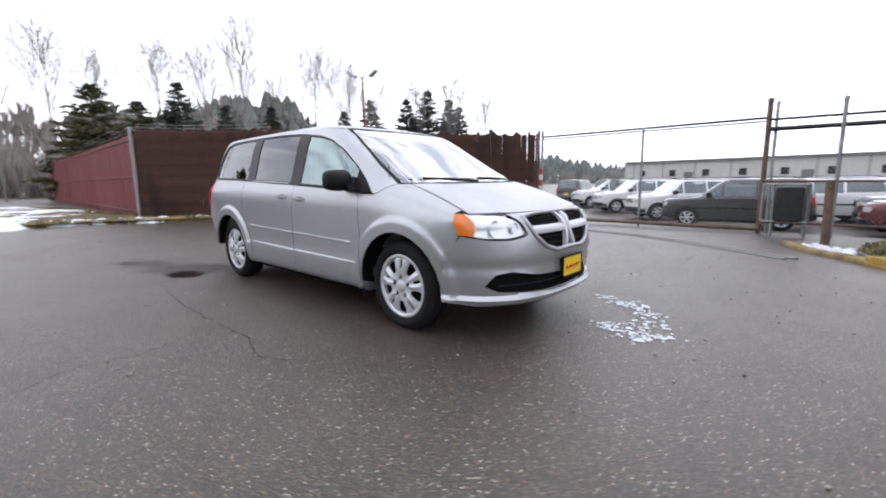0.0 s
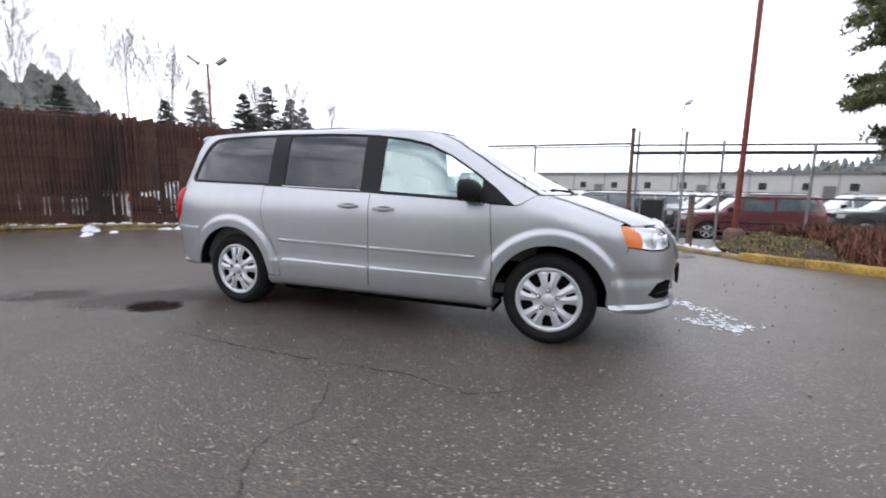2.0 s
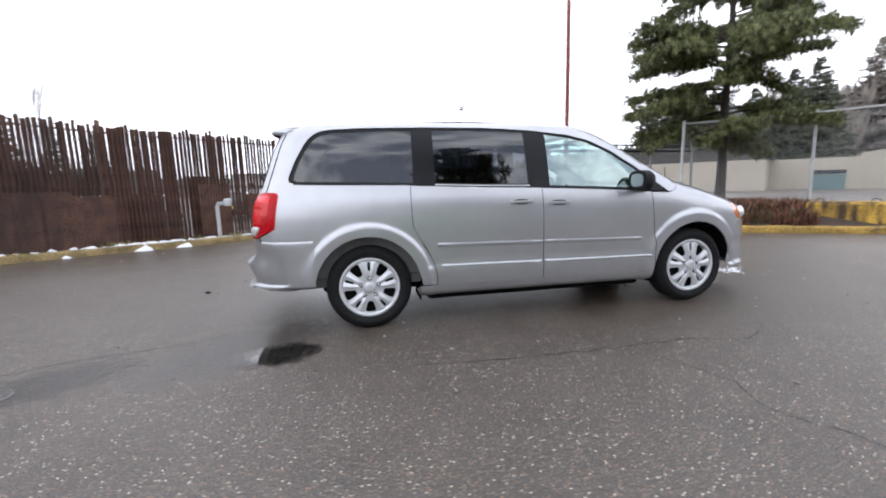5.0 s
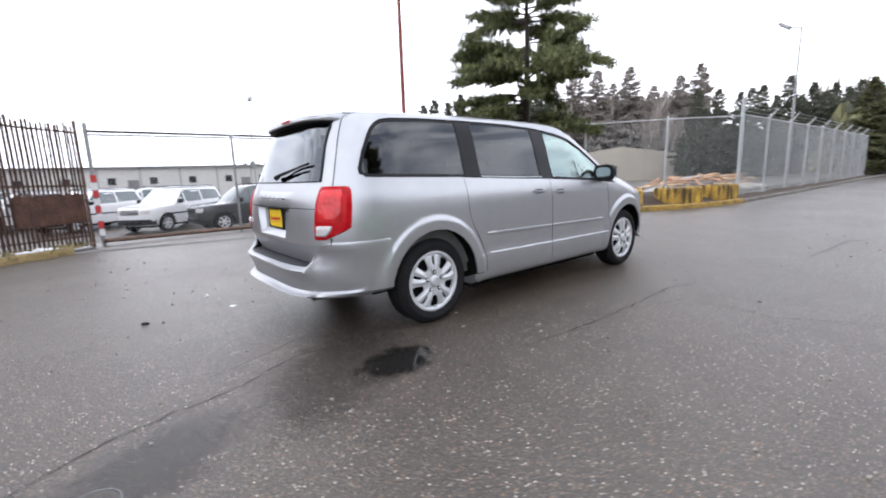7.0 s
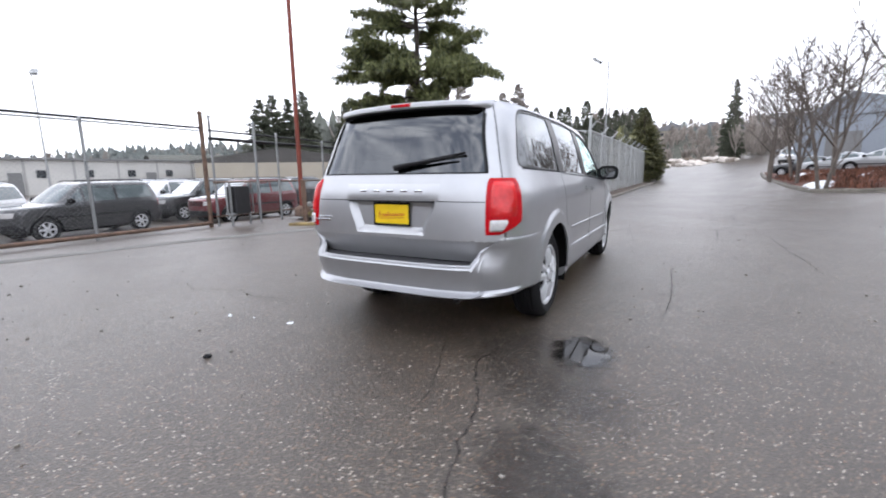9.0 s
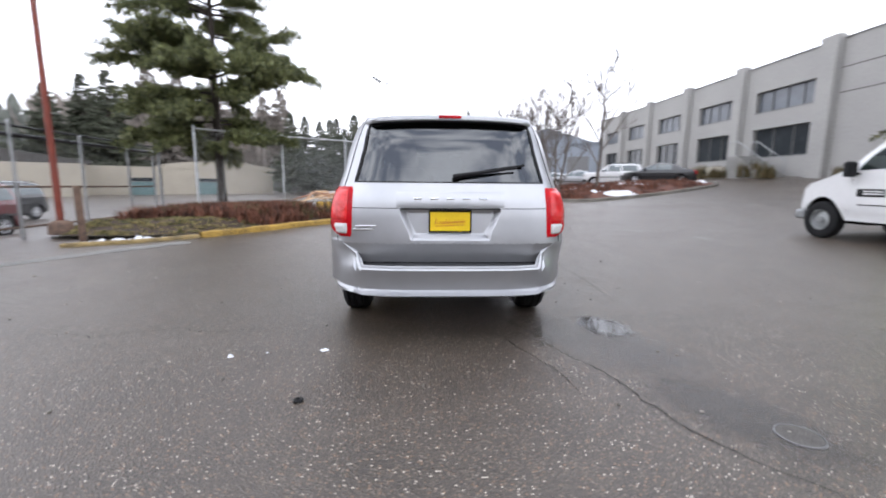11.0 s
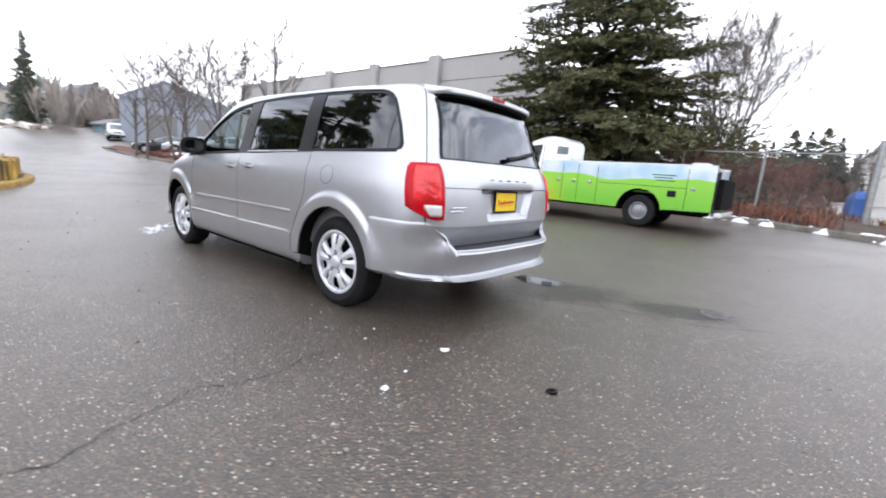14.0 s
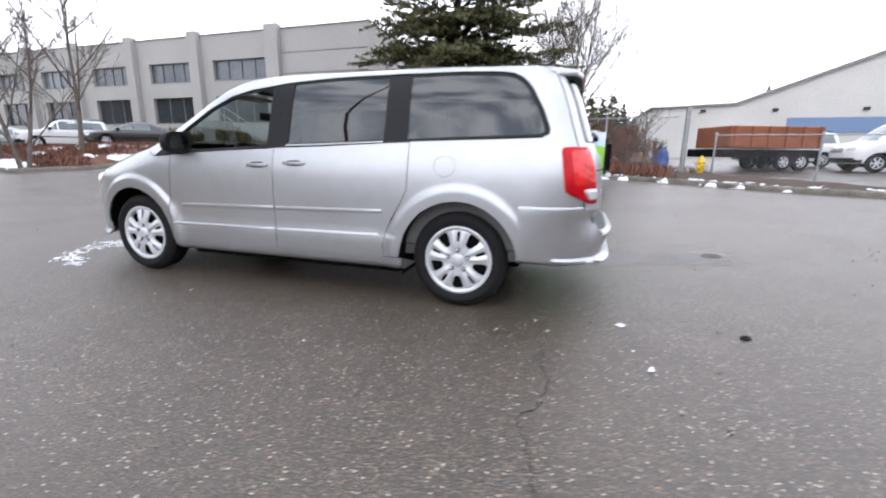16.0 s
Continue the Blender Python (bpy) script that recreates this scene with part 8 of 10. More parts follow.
    for s in (-1, 1):
        if kind == "suv":
            part("roof_rail", Geo().tube([(0.2, s * 0.56, hi + 0.01), (0.05, s * 0.56, hi + 0.05), (-1.5, s * 0.56, hi + 0.05), (-1.7, s * 0.56, hi + 0.01)], 0.014, 6), BLACK_PLASTIC, c, smooth=50)
    if snow:
        rows = []
        for i in range(7):
            x = lerp(-2.4, 0.6, i / 6) if kind == "cargo_van" else lerp(-0.42, 0.02, i / 6) if kind == "sedan" else lerp(-1.6, 0.15, i / 6)
            rows.append([(x + 0.05 * math.sin(5 * k), lerp(-1, 1, k / 8) * shell.w(hi - 0.05) * 0.88, hi + 0.012 + snow * (1 - (2 * k / 8 - 1) ** 4) * (1 if 0 < i < 6 else 0.3)) for k in range(9)])
        part("roof_snow", Geo().grid(rows), SNOW, c, "thin snow on the roof", smooth=60)
        rows = []
        for i in range(6):
            z = lerp(0.985, 1.04, i / 5) if kind != "sedan" else lerp(0.80, 0.92, i / 5)
            rows.append([(shell.front_x(y, z) - 0.02, y, z + 0.01 + 0.6 * snow * (1 if 0 < k < 8 else 0.2)) for k, y in [(k, lerp(-1, 1, k / 8) * 0.72 * shell.w(z)) for k in range(9)]])
        if kind != "cargo_van":
            part("bonnet_snow", Geo().grid(rows), SNOW, c, "thin snow on the bonnet", smooth=60)
    return c


def at(x, y, yaw):
    return pose(x, y, gz(x, y), 0, 0, yaw)


# the row behind the gate
grey = car("suv", SUV, at(1.42, 14.8, 187), GREY_PAINT, "dark grey boxy off-roader parked behind the chain-link fence")
white = car("suv", SUV, at(-0.85, 17.3, 220), WHITE_PAINT, "white boxy off-roader with thin snow in the car lot", snow=0.035)
red = car("suv", SUV, at(6.75, 13.9, 180), RED_PAINT, "dark red boxy off-roader parked by the sliding gate", snow=0.02)
black = car("suv", SUV, at(6.7, 16.8, 180), BLACK_PAINT, "black boxy off-roader with a snowed windscreen in the lot", snow=0.03)
for x, y, yaw in ((-3.6, 20.2, 220), (-6.2, 23.2, 220), (3.4, 18.6, 200), (6.6, 19.3, 180), (6.4, 21.8, 180), (-1.0, 25.0, 180), (13.0, 21.5, 180), (6.0, 24.0, 180), (-14.0, 26.0, 100), (-17.0, 27.0, 100)):
    copy_thing(white, at(x, y, yaw))
for x, y, yaw in ((-6.2, 24.5, 92), (-20.5, 28.0, 95), (13.2, 18.5, 180)):
    copy_thing(black, at(x, y, yaw))
copy_thing(grey, at(-9.5, 26.0, 95))
copy_thing(red, at(-17.5, 12.5, 60))
copy_thing(red, at(-12.5, 17.0, 55))
blue = car("sedan", SEDAN, at(-3.2, 26.5, 95), BLUE_PAINT, "bright blue saloon at the back of the car lot")
saloon = car("sedan", SEDAN, at(24.2, -16.2, 62), BLACK_PAINT, "black saloon parked beside the mulched island", snow=0.0)
silver_saloon = car("sedan", SEDAN, at(30.4, -12.6, 62), SILVER_CAR, "silver saloon parked beside the mulched island", snow=0.03)
copy_thing(silver_saloon, at(33.2, -11.4, 62))
copy_thing(saloon, at(36.0, -10.2, 62))
copy_thing(white, at(27.3, -14.4, 62))
copy_thing(silver_saloon, at(-16.0, 10.6, 55))
copy_thing(silver_saloon, at(-13.9, 14.0, 55))
wvan = car("cargo_van", VANB, at(-15.4, -19.6, 4), WHITE_PAINT, "white cargo van parked in the truck yard", "van")
copy_thing(white, at(-11.9, -22.6, 10))
copy_thing(wvan, at(-20.5, -24.5, 20))
copy_thing(wvan, at(66.0, -14.0, 170))
copy_thing(blue, at(122.0, -11.0, 175))


# ---- the green work truck ----
TRUCK_GLASS = glass("green_cab_glass", (0.40, 0.66, 0.62), ior=1.4)

def livery():
    """Lime green rising in hills against pale blue, yellower towards the cab."""
    m = material("green_hill_livery", (0.24, 0.55, 0.03), 0.35, vary=0.06, scale=1.5, fine=12, bump=0, coat=0.6)
    n, l = m.node_tree.nodes, m.node_tree.links
    bs = n["Principled BSDF"]
    co, sep = n.new("ShaderNodeTexCoord"), n.new("ShaderNodeSeparateXYZ")
    l.new(co.outputs["Object"], sep.inputs["Vector"])

    def mth(op, a, b):
        t = n.new("ShaderNodeMath")
        t.operation = op
        for sock, v in zip(t.inputs, (a, b)):
            if isinstance(v, (int, float)):
                sock.default_value = v
            else:
                l.new(v, sock)
        return t.outputs[0]

    def ramp(src, a, b):
        t = n.new("ShaderNodeMapRange")
        t.inputs["From Min"].default_value, t.inputs["From Max"].default_value = a, b
        l.new(src, t.inputs["Value"])
        return t.outputs["Result"]

    def mix(f, a, b):
        t = n.new("ShaderNodeMix")
        t.data_type = "RGBA"
        l.new(f, t.inputs["Factor"])
        for sock, v in ((t.inputs["A"], a), (t.inputs["B"], b)):
            if isinstance(v, tuple):
                sock.default_value = v
            else:
                l.new(v, sock)
        return t.outputs["Result"]
    x, z = sep.outputs["X"], sep.outputs["Z"]
    hill = mth("ADD", mth("MULTIPLY", mth("SINE", mth("MULTIPLY", x, 2.1), 0), 0.045), mth("MULTIPLY", mth("SINE", mth("ADD", mth("MULTIPLY", x, 4.7), 1.0), 0), 0.02))
    hill = mth("ADD", hill, 1.12)
    above = ramp(mth("SUBTRACT", z, hill), -0.006, 0.006)
    cloud = n.new("ShaderNodeTexNoise")
    cloud.inputs["Scale"].default_value = 2.0
    l.new(co.outputs["Object"], cloud.inputs["Vector"])
    sky_c = mix(ramp(cloud.outputs["Fac"], 0.35, 0.7), (0.42, 0.60, 0.72, 1), (0.72, 0.78, 0.80, 1))
    green = mix(ramp(x, 0.4, 1.1), (0.16, 0.50, 0.035, 1), (0.46, 0.52, 0.02, 1))
    green = mix(ramp(z, 0.45, 1.1), green, (0.27, 0.62, 0.05, 1))
    l.new(mix(above, green, sky_c), bs.inputs["Base Color"])
    return m


def work_truck():
    lv = livery()
    gx, gy = 0.7, -8.85
    z0 = gz(gx, gy) - 0.01
    t = thing("work_truck", pose(0, 0, z0, 0, 0, 0), "white cab work truck with a lime green utility body", "truck")
    y1, y0, yc = -7.80, -9.86, -8.83
    # cab: profile with bulging sides
    prof = [(3.24, 0.50), (3.27, 0.62), (3.22, 0.98), (3.10, 1.10), (2.60, 1.24), (2.18, 1.40), (1.96, 1.66), (1.66, 1.94), (1.40, 2.03), (1.15, 2.09), (0.92, 2.07), (0.77, 1.99), (0.70, 1.86), (0.70, 1.36), (1.22, 1.36), (1.22, 0.40), (2.25, 0.38)]
    arch_t = arc(2.74, 0.38, 0.46, 150, 20, 10)

    def cab_y(x, z):
        w = 1.0 - 0.10 * smooth01(2.2, 3.27, x) - 0.15 * smooth01(1.30, 2.0, z) - 0.06 * smooth01(0.7, 0.4, z)
        return lerp(w, 0.40, smooth01(1.36, 0.66, x) * smooth01(1.30, 1.36, z))
    outline = prof[:-1] + [(2.24, 0.40)] + [p for p in arch_t if p[1] > 0.42] + [(3.20, 0.46)]
    cab = Geo()
    for s in (1, -1):
        door_glass = [(1.36, 1.36), (2.06, 1.34), (1.90, 1.58), (1.64, 1.82), (1.36, 1.86)]
        cab.add(*(lambda g: (g.v, g.f))(fill(outline, [door_glass], lambda x, z, s=s: (x, yc + s * cab_y(x, z), z), lambda v, s=s: Vector((0, -s, 0)), step=0.09, lip=0.03)))
        pane = part("cab_window", fill(door_glass, [], lambda x, z, s=s: (x, yc + s * (cab_y(x, z) - 0.015), z), lambda v: Vector((0, 0, -1)), step=0.12, lip=0), TRUCK_GLASS, t, smooth=40)
        part("small_window", fill([(0.80, 1.64), (1.02, 1.63), (1.02, 1.84), (0.80, 1.84)], [], lambda x, z, s=s: (x, yc + s * (cab_y(x, z) + 0.006), z), lambda v, s=s: Vector((0, -s, 0)), step=0.1, lip=0.01), CAR_GLASS, t, smooth=40)
        dj = [(1.26, 0.55), (1.26, 1.30), (1.30, 1.85)]
        part("door_joint", Geo().tube([(x, yc + s * cab_y(x, z), z) for x, z in dj], 0.006, 5), UNDER, t)
        part("door_joint", Geo().tube([(x, yc + s * cab_y(x, z), z) for x, z in ((2.16, 0.6), (2.14, 1.32))], 0.006, 5), UNDER, t)
        part("door_badge", fill([(1.52, 0.86), (2.02, 0.86), (2.02, 1.00), (1.52, 1.00)], [], lambda x, z, s=s: (x, yc + s * (cab_y(x, z) + 0.004), z), lambda v, s=s: Vector((0, -s, 0)), step=0.1, lip=0.003), TRIM_DARK, t)
        for zz in (0.90, 0.945):
            part("badge_line", fill([(1.55, zz), (1.90, zz), (1.90, zz + 0.025), (1.55, zz + 0.025)], [], lambda x, z, s=s: (x, yc + s * (cab_y(x, z) + 0.007), z), lambda v, s=s: Vector((0, -s, 0)), step=0.1, lip=0.002), WHITE_PAINT, t)
        part("door_text_bar", fill([(1.35, 0.70), (1.98, 0.70), (1.98, 0.72), (1.35, 0.72)], [], lambda x, z, s=s: (x, yc + s * (cab_y(x, z) + 0.004), z), lambda v, s=s: Vector((0, -s, 0)), step=0.1, lip=0.002), TRIM_DARK, t)
        part("door_handle", Geo().box(1.30, 1.42, yc + s * 0.99 - 0.02, yc + s * 0.99 + 0.02, 1.06, 1.10, 0.008), BLACK_PLASTIC, t)
        mir = part("door_mirror", Geo().box(1.98, 2.12, yc + s * 1.16 - 0.10, yc + s * 1.16 + 0.10, 1.22, 1.50, 0.03), BLACK_PLASTIC, t)
        part("mirror_arm", Geo().box(2.0, 2.05, min(yc + s * 0.9, yc + s * 1.08), max(yc + s * 0.9, yc + s * 1.08), 1.26, 1.30, 0.01), BLACK_PLASTIC, mir)
        part("headlamp", Geo().box(3.10, 3.245, yc + s * 0.70 - 0.13, yc + s * 0.70 + 0.13, 0.74, 0.92, 0.02), bpy.data.materials["clear_lamp"], t)
    # the skin between the two sides
    n = len(prof)
    skin = Geo()
    for (a, b) in zip(prof[:13], prof[1:14]):
        skin.grid([[(a[0], yc + u * cab_y(*a), a[1]) for u in (-1, -0.6, 0, 0.6, 1)], [(b[0], yc + u * cab_y(*b), b[1]) for u in (-1, -0.6, 0, 0.6, 1)]])
    cab.add(skin.v, skin.f)
    part("cab", cab, WHITE_PAINT, t, smooth=30)
    part("windscreen", Geo().grid([[(lerp(2.16, 1.68, i / 5) + 0.012, yc + lerp(-0.86, 0.86, k / 6) * (1 - 0.10 * i / 5), lerp(1.43, 1.90, i / 5) + 0.012) for k in range(7)] for i in range(6)]), CAR_GLASS, t, smooth=50)
    part("cab_seat", Geo().box(1.26, 1.46, yc - 0.78, yc + 0.78, 0.70, 1.62, 0.06), bpy.data.materials["seat_cloth"], t)
    # Black box added inside the cab to make its windows look dark.
    part("cab_lining", Geo().box(1.24, 2.05, yc - 0.72, yc + 0.72, 0.62, 1.30, 0.04), UNDER, t)
    part("cab_wall", Geo().box(1.20, 1.25, yc - 0.80, yc + 0.80, 0.62, 1.86, 0.02), UNDER, t)
    part("grille", Geo().box(3.20, 3.27, yc - 0.52, yc + 0.52, 0.70, 0.95, 0.02), TRIM_DARK, t)
    part("front_bumper", Geo().box(3.16, 3.36, yc - 0.96, yc + 0.96, 0.36, 0.56, 0.04), GALV, t)
    part("bumper_pad", Geo().box(3.34, 3.40, yc - 0.5, yc + 0.5, 0.34, 0.46, 0.02), BLACK_PLASTIC, t)
    # utility body with arch openings on both sides
    bx0, bx1, bz0, bz1 = -2.82, 1.20, 0.42, 1.42
    arch_b = arc(-1.33, 0.40, 0.50, 175, 5, 12)
    outline_b = [(bx0, bz0 + 0.08), (bx0, bz1 + 0.05), (bx1, bz1), (bx1, bz0), (-0.82, bz0)] + arch_b[::-1] + [(-1.84, bz0 + 0.04)]
    for s in (1, -1):
        part("locker_side", fill(outline_b, [], lambda x, z, s=s: (x, yc + s * 1.03, z), lambda v, s=s: Vector((0, -s, 0)), step=0.14, lip=0.05), lv, t, "lime green side with pale blue hills")
    part("front_panel", Geo().box(bx1 - 0.02, bx1, yc - 1.02, yc + 1.02, bz0, bz1), lv, t)
    part("rear_panel", Geo().box(bx0, bx0 + 0.02, yc - 1.02, yc + 1.02, bz0 + 0.1, bz1), lv, t)
    for s in (1, -1):
        part("locker_top", Geo().box(bx0, bx1, yc + s * 0.81 - 0.21, yc + s * 0.81 + 0.21, bz1 - 0.02, bz1 + 0.03), lv, t)
    part("load_floor", Geo().box(bx0, bx1, yc - 0.60, yc + 0.60, 0.80, 0.84), lv, t)
    for s in (1, -1):
        for x in (0.62, 0.20, -0.30):
            part("locker_joint", Geo().box(x - 0.005, x + 0.005, yc + s * 1.03 - 0.004, yc + s * 1.03 + 0.004, 0.48, 1.38), UNDER, t)
        part("locker_joint", Geo().box(-2.30, -0.32, yc + s * 1.03 - 0.004, yc + s * 1.03 + 0.004, 0.965, 0.975), UNDER, t)
        part("locker_joint", Geo().box(-2.30, -2.29, yc + s * 1.03 - 0.004, yc + s * 1.03 + 0.004, 0.52, 1.40), UNDER, t)
        for x in (0.72, 0.30, -0.12, -2.42):
            part("locker_latch", Geo().box(x - 0.05, x + 0.05, yc + s * 1.03 - 0.012, yc + s * 1.03 + 0.012, 0.92, 0.99, 0.008), CHROME, t)
        part("filler_box", Geo().box(-2.10, -1.92, yc + s * 1.03 - 0.012, yc + s * 1.03 + 0.012, 0.76, 0.90, 0.01), TRIM_DARK, t)
        for i, (x0, x1, z) in enumerate(((-2.05, -1.55, 1.22), (-2.0, -1.6, 1.16), (-2.05, -1.65, 1.10))):
            part("text_bar", Geo().box(x0, x1, yc + s * 1.03 - 0.005, yc + s * 1.03 + 0.005, z, z + 0.025), material("dark_green_print", (0.03, 0.16, 0.05), 0.5, bump=0) if not i and s > 0 else bpy.data.materials["dark_green_print"], t)
        part("top_rail", Geo().tube([(bx0, yc + s * 0.98, bz1 + 0.06), (bx1, yc + s * 0.98, bz1 + 0.02)], 0.02, 6), GALV_PALE, t, smooth=40)
        part("wheel_housing", Geo().grid([[(x, yc + s * y, z) for x, z in arc(-1.33, 0.40, 0.50, 0, 180, 12)] for y in (1.0, 0.45)]), UNDER, t)
        part("wheel_housing", Geo().grid([[(x, yc + s * y, z) for x, z in arc(2.74, 0.38, 0.47, 0, 180, 12)] for y in (0.9, 0.45)]), UNDER, t)
        road_wheel(t, 2.74, yc + s * 0.86, s, 0.375, 0.205, 0.22, GALV, True)
        road_wheel(t, -1.33, yc + s * 0.84, s, 0.375, 0.205, 0.24, GALV, True)
    part("chassis", Geo().box(-2.6, 3.0, yc - 0.42, yc + 0.42, 0.34, 0.52, 0.02), UNDER, t)
    # Plate added under the truck to deepen the shade on the ground.
    part("belly_plate", Geo().box(-2.7, 2.15, yc - 0.88, yc + 0.88, 0.40, 0.44, 0.01), UNDER, t)
    part("tail_lift", Geo().box(-2.98, -2.84, yc - 0.92, yc + 1.0, 0.56, 1.22, 0.02), UNDER, t)
    for y_ in (yc - 0.97, yc + 0.97):
        part("lift_post", Geo().box(-2.90, -2.82, y_ - 0.03, y_ + 0.03, 0.42, 1.36, 0.01), DARK_STEEL, t)
    part("rear_step", Geo().box(-3.02, -2.80, yc - 1.0, yc + 1.0, 0.40, 0.50, 0.02), WHITE_PAINT, t)
    # Black blocks added to close the view through the wheel openings.
    for x in (-1.33, 2.74):
        part("axle_shield", Geo().box(x - 0.50, x + 0.50, yc - 0.44, yc + 0.44, 0.30, 0.86, 0.05), UNDER, t)
    part("tool_crate", Geo().box(-2.64, -2.30, yc + 0.55, yc + 0.92, bz1 + 0.03, bz1 + 0.12, 0.02), GALV_PALE, t)
    seat = part("cab_seat", Geo().box(1.30, 1.75, yc - 0.8, yc + 0.8, 0.7, 0.95, 0.05), bpy.data.materials["cabin_trim"], t)
    part("seat_back", Geo().box(1.24, 1.36, yc - 0.8, yc + 0.8, 0.9, 1.5, 0.05), bpy.data.materials["cabin_light"], seat)
    part("cab_dash", Geo().box(1.95, 2.2, yc - 0.85, yc + 0.85, 0.9, 1.34, 0.05), bpy.data.materials["cabin_trim"], t)
    return t


work_truck()


# ---- island by the office ----
ISL = [(52.0, -9.4), (40.0, -8.0), (30.0, -7.2), (22.0, -6.6), (17.6, -6.6), (15.7, -7.8), (15.4, -9.2), (15.7, -11.0), (16.6, -13.5), (18.0, -16.4), (19.4, -17.2)]
kerb("kerb_island", ISL, KERB_DARK, "worn brownish kerb round the mulched island", seed=14, side=1)
MULCH = material("red_brown_mulch", (0.060, 0.024, 0.016), 0.95, vary=0.5, scale=2, fine=20, bump=0.6, tint=(0.12, 0.050, 0.033), depth=0.03)
_, in_i, edge_i = bed("island_bed", [(52.0, -9.7), (40.0, -8.3), (30.0, -7.5), (22.0, -6.9), (17.8, -6.85), (15.95, -7.9), (15.65, -9.2), (15.95, -10.9), (16.8, -13.4), (18.2, -16.2), (19.5, -16.9), (21.0, -15.4), (24.0, -13.2), (28.0, -11.2), (34.0, -10.4), (52.0, -11.5)], MULCH, "mulched island with thawing snow and small trees", lift=0.10, crown=0.26, seed=15, res=0.5)
rng = random.Random(131)
heaps, spots = [], []
while len(heaps) < 26:
    p = Vector((rng.uniform(16, 30), rng.uniform(-16.5, -7)))
    if in_i(p) and edge_i(p) > 0.3:
        heaps.append((p.x, p.y, rng.uniform(0.4, 1.1), 0.12 + 0.26 * smooth01(0, 1.2, edge_i(p)) + 0.06))
while len(spots) < 300:
    p = Vector((rng.uniform(16, 34), rng.uniform(-16.5, -7)))
    if in_i(p) and edge_i(p) > 0.2:
        spots.append((p.x, p.y, gz(p.x, p.y) + 0.08 + 0.24 * smooth01(0, 1.2, edge_i(p))))
lumps("snow_island", heaps, SNOW, "patches of thawing snow on the island", "snow", 132, kind="stuff")
tufts("island_shrubs", spots, HEATHER, "low russet shrubs on the island", "shrub", 0.32, 0.3, 36, 133, lean=0.9, width=0.012)
hedge = []
for i in range(24):
    hedge.append((19.5 + 0.35 * i, -20.6 + rng.uniform(-0.4, 0.4), gz(19.5 + 0.35 * i, -20.6)))
for i in range(8):
    hedge.append((13.0 + 0.35 * i, -20.8 + rng.uniform(-0.4, 0.4), gz(13.0 + 0.35 * i, -20.8)))
tufts("foundation_shrubs", hedge, SHRUB_GREEN, "clipped dull green shrubs along the office wall", "shrub", 0.9, 0.45, 90, 134, lean=0.6, width=0.03)
planter = tagged(part("low_wall", Geo().box(23.5, 29.0, -20.6, -20.3, gz(26, -20.5) - 0.2, gz(26, -20.5) + 0.75, 0.03), WALL_BEIGE), "low tan wall before the office building", "wall", kind="structure")


# ---- hydrant ----
YEL = material("yellow_enamel", (0.62, 0.40, 0.02), 0.45, vary=0.15, scale=6, fine=40, bump=0.1)
hyd = thing("fire_hydrant", pose(-6.25, -13.5, gz(-6.25, -13.5) + 0.1), "yellow fire hydrant standing in old snow", "hydrant")
part("barrel", Geo().spin([(0.15, 0.0), (0.15, 0.05), (0.11, 0.06), (0.105, 0.42), (0.14, 0.44), (0.14, 0.48), (0.12, 0.50), (0.10, 0.60), (0.04, 0.66), (0.035, 0.70), (0.005, 0.70)], 18, "z"), YEL, hyd, smooth=40)
for yaw in (90, 270):
    g = Geo().spin([(0.065, 0.08), (0.065, 0.17), (0.035, 0.18), (0.03, 0.21), (0.004, 0.21)], 12, "x", (0, 0, 0.36))
    o = part("side_cap", g, YEL, hyd, smooth=40)
    o.matrix_basis = pose(0, 0, 0, 0, 0, yaw)
part("front_cap", Geo().spin([(0.085, 0.08), (0.085, 0.18), (0.04, 0.19), (0.03, 0.22), (0.004, 0.22)], 14, "x", (0, 0, 0.30)).move(pose(0, 0, 0, 0, 0, 60)), YEL, hyd, smooth=40)

# dump bed, bins and clutter of the truck yard
RUSTY_OR = material("orange_brown_steel", (0.24, 0.075, 0.032), 0.65, vary=0.3, scale=2, fine=20, bump=0.15)
db = thing("dump_trailer", at(-9.6, -19.2, 22), "brown steel dump trailer on a black chassis", "trailer")
part("dump_bed", Geo().box(-2.1, 2.1, -1.1, 1.1, 0.95, 1.85, 0.03), RUSTY_OR, db)
for i in range(6):
    x = -1.9 + 0.76 * i
    part("bed_rib", Geo().box(x - 0.04, x + 0.04, 1.1, 1.16, 0.95, 1.85, 0.01), RUSTY_OR, db)
part("chassis", Geo().box(-2.2, 2.6, -0.9, 0.9, 0.55, 0.9, 0.03), UNDER, db)
for x in (-1.3, -0.5):
    for s in (1, -1):
        road_wheel(db, x, s * 0.95, s, 0.38, 0.22)
BLUE_TARP = material("blue_tarpaulin", (0.03, 0.10, 0.32), 0.5, vary=0.3, scale=4, fine=20, bump=0.3)
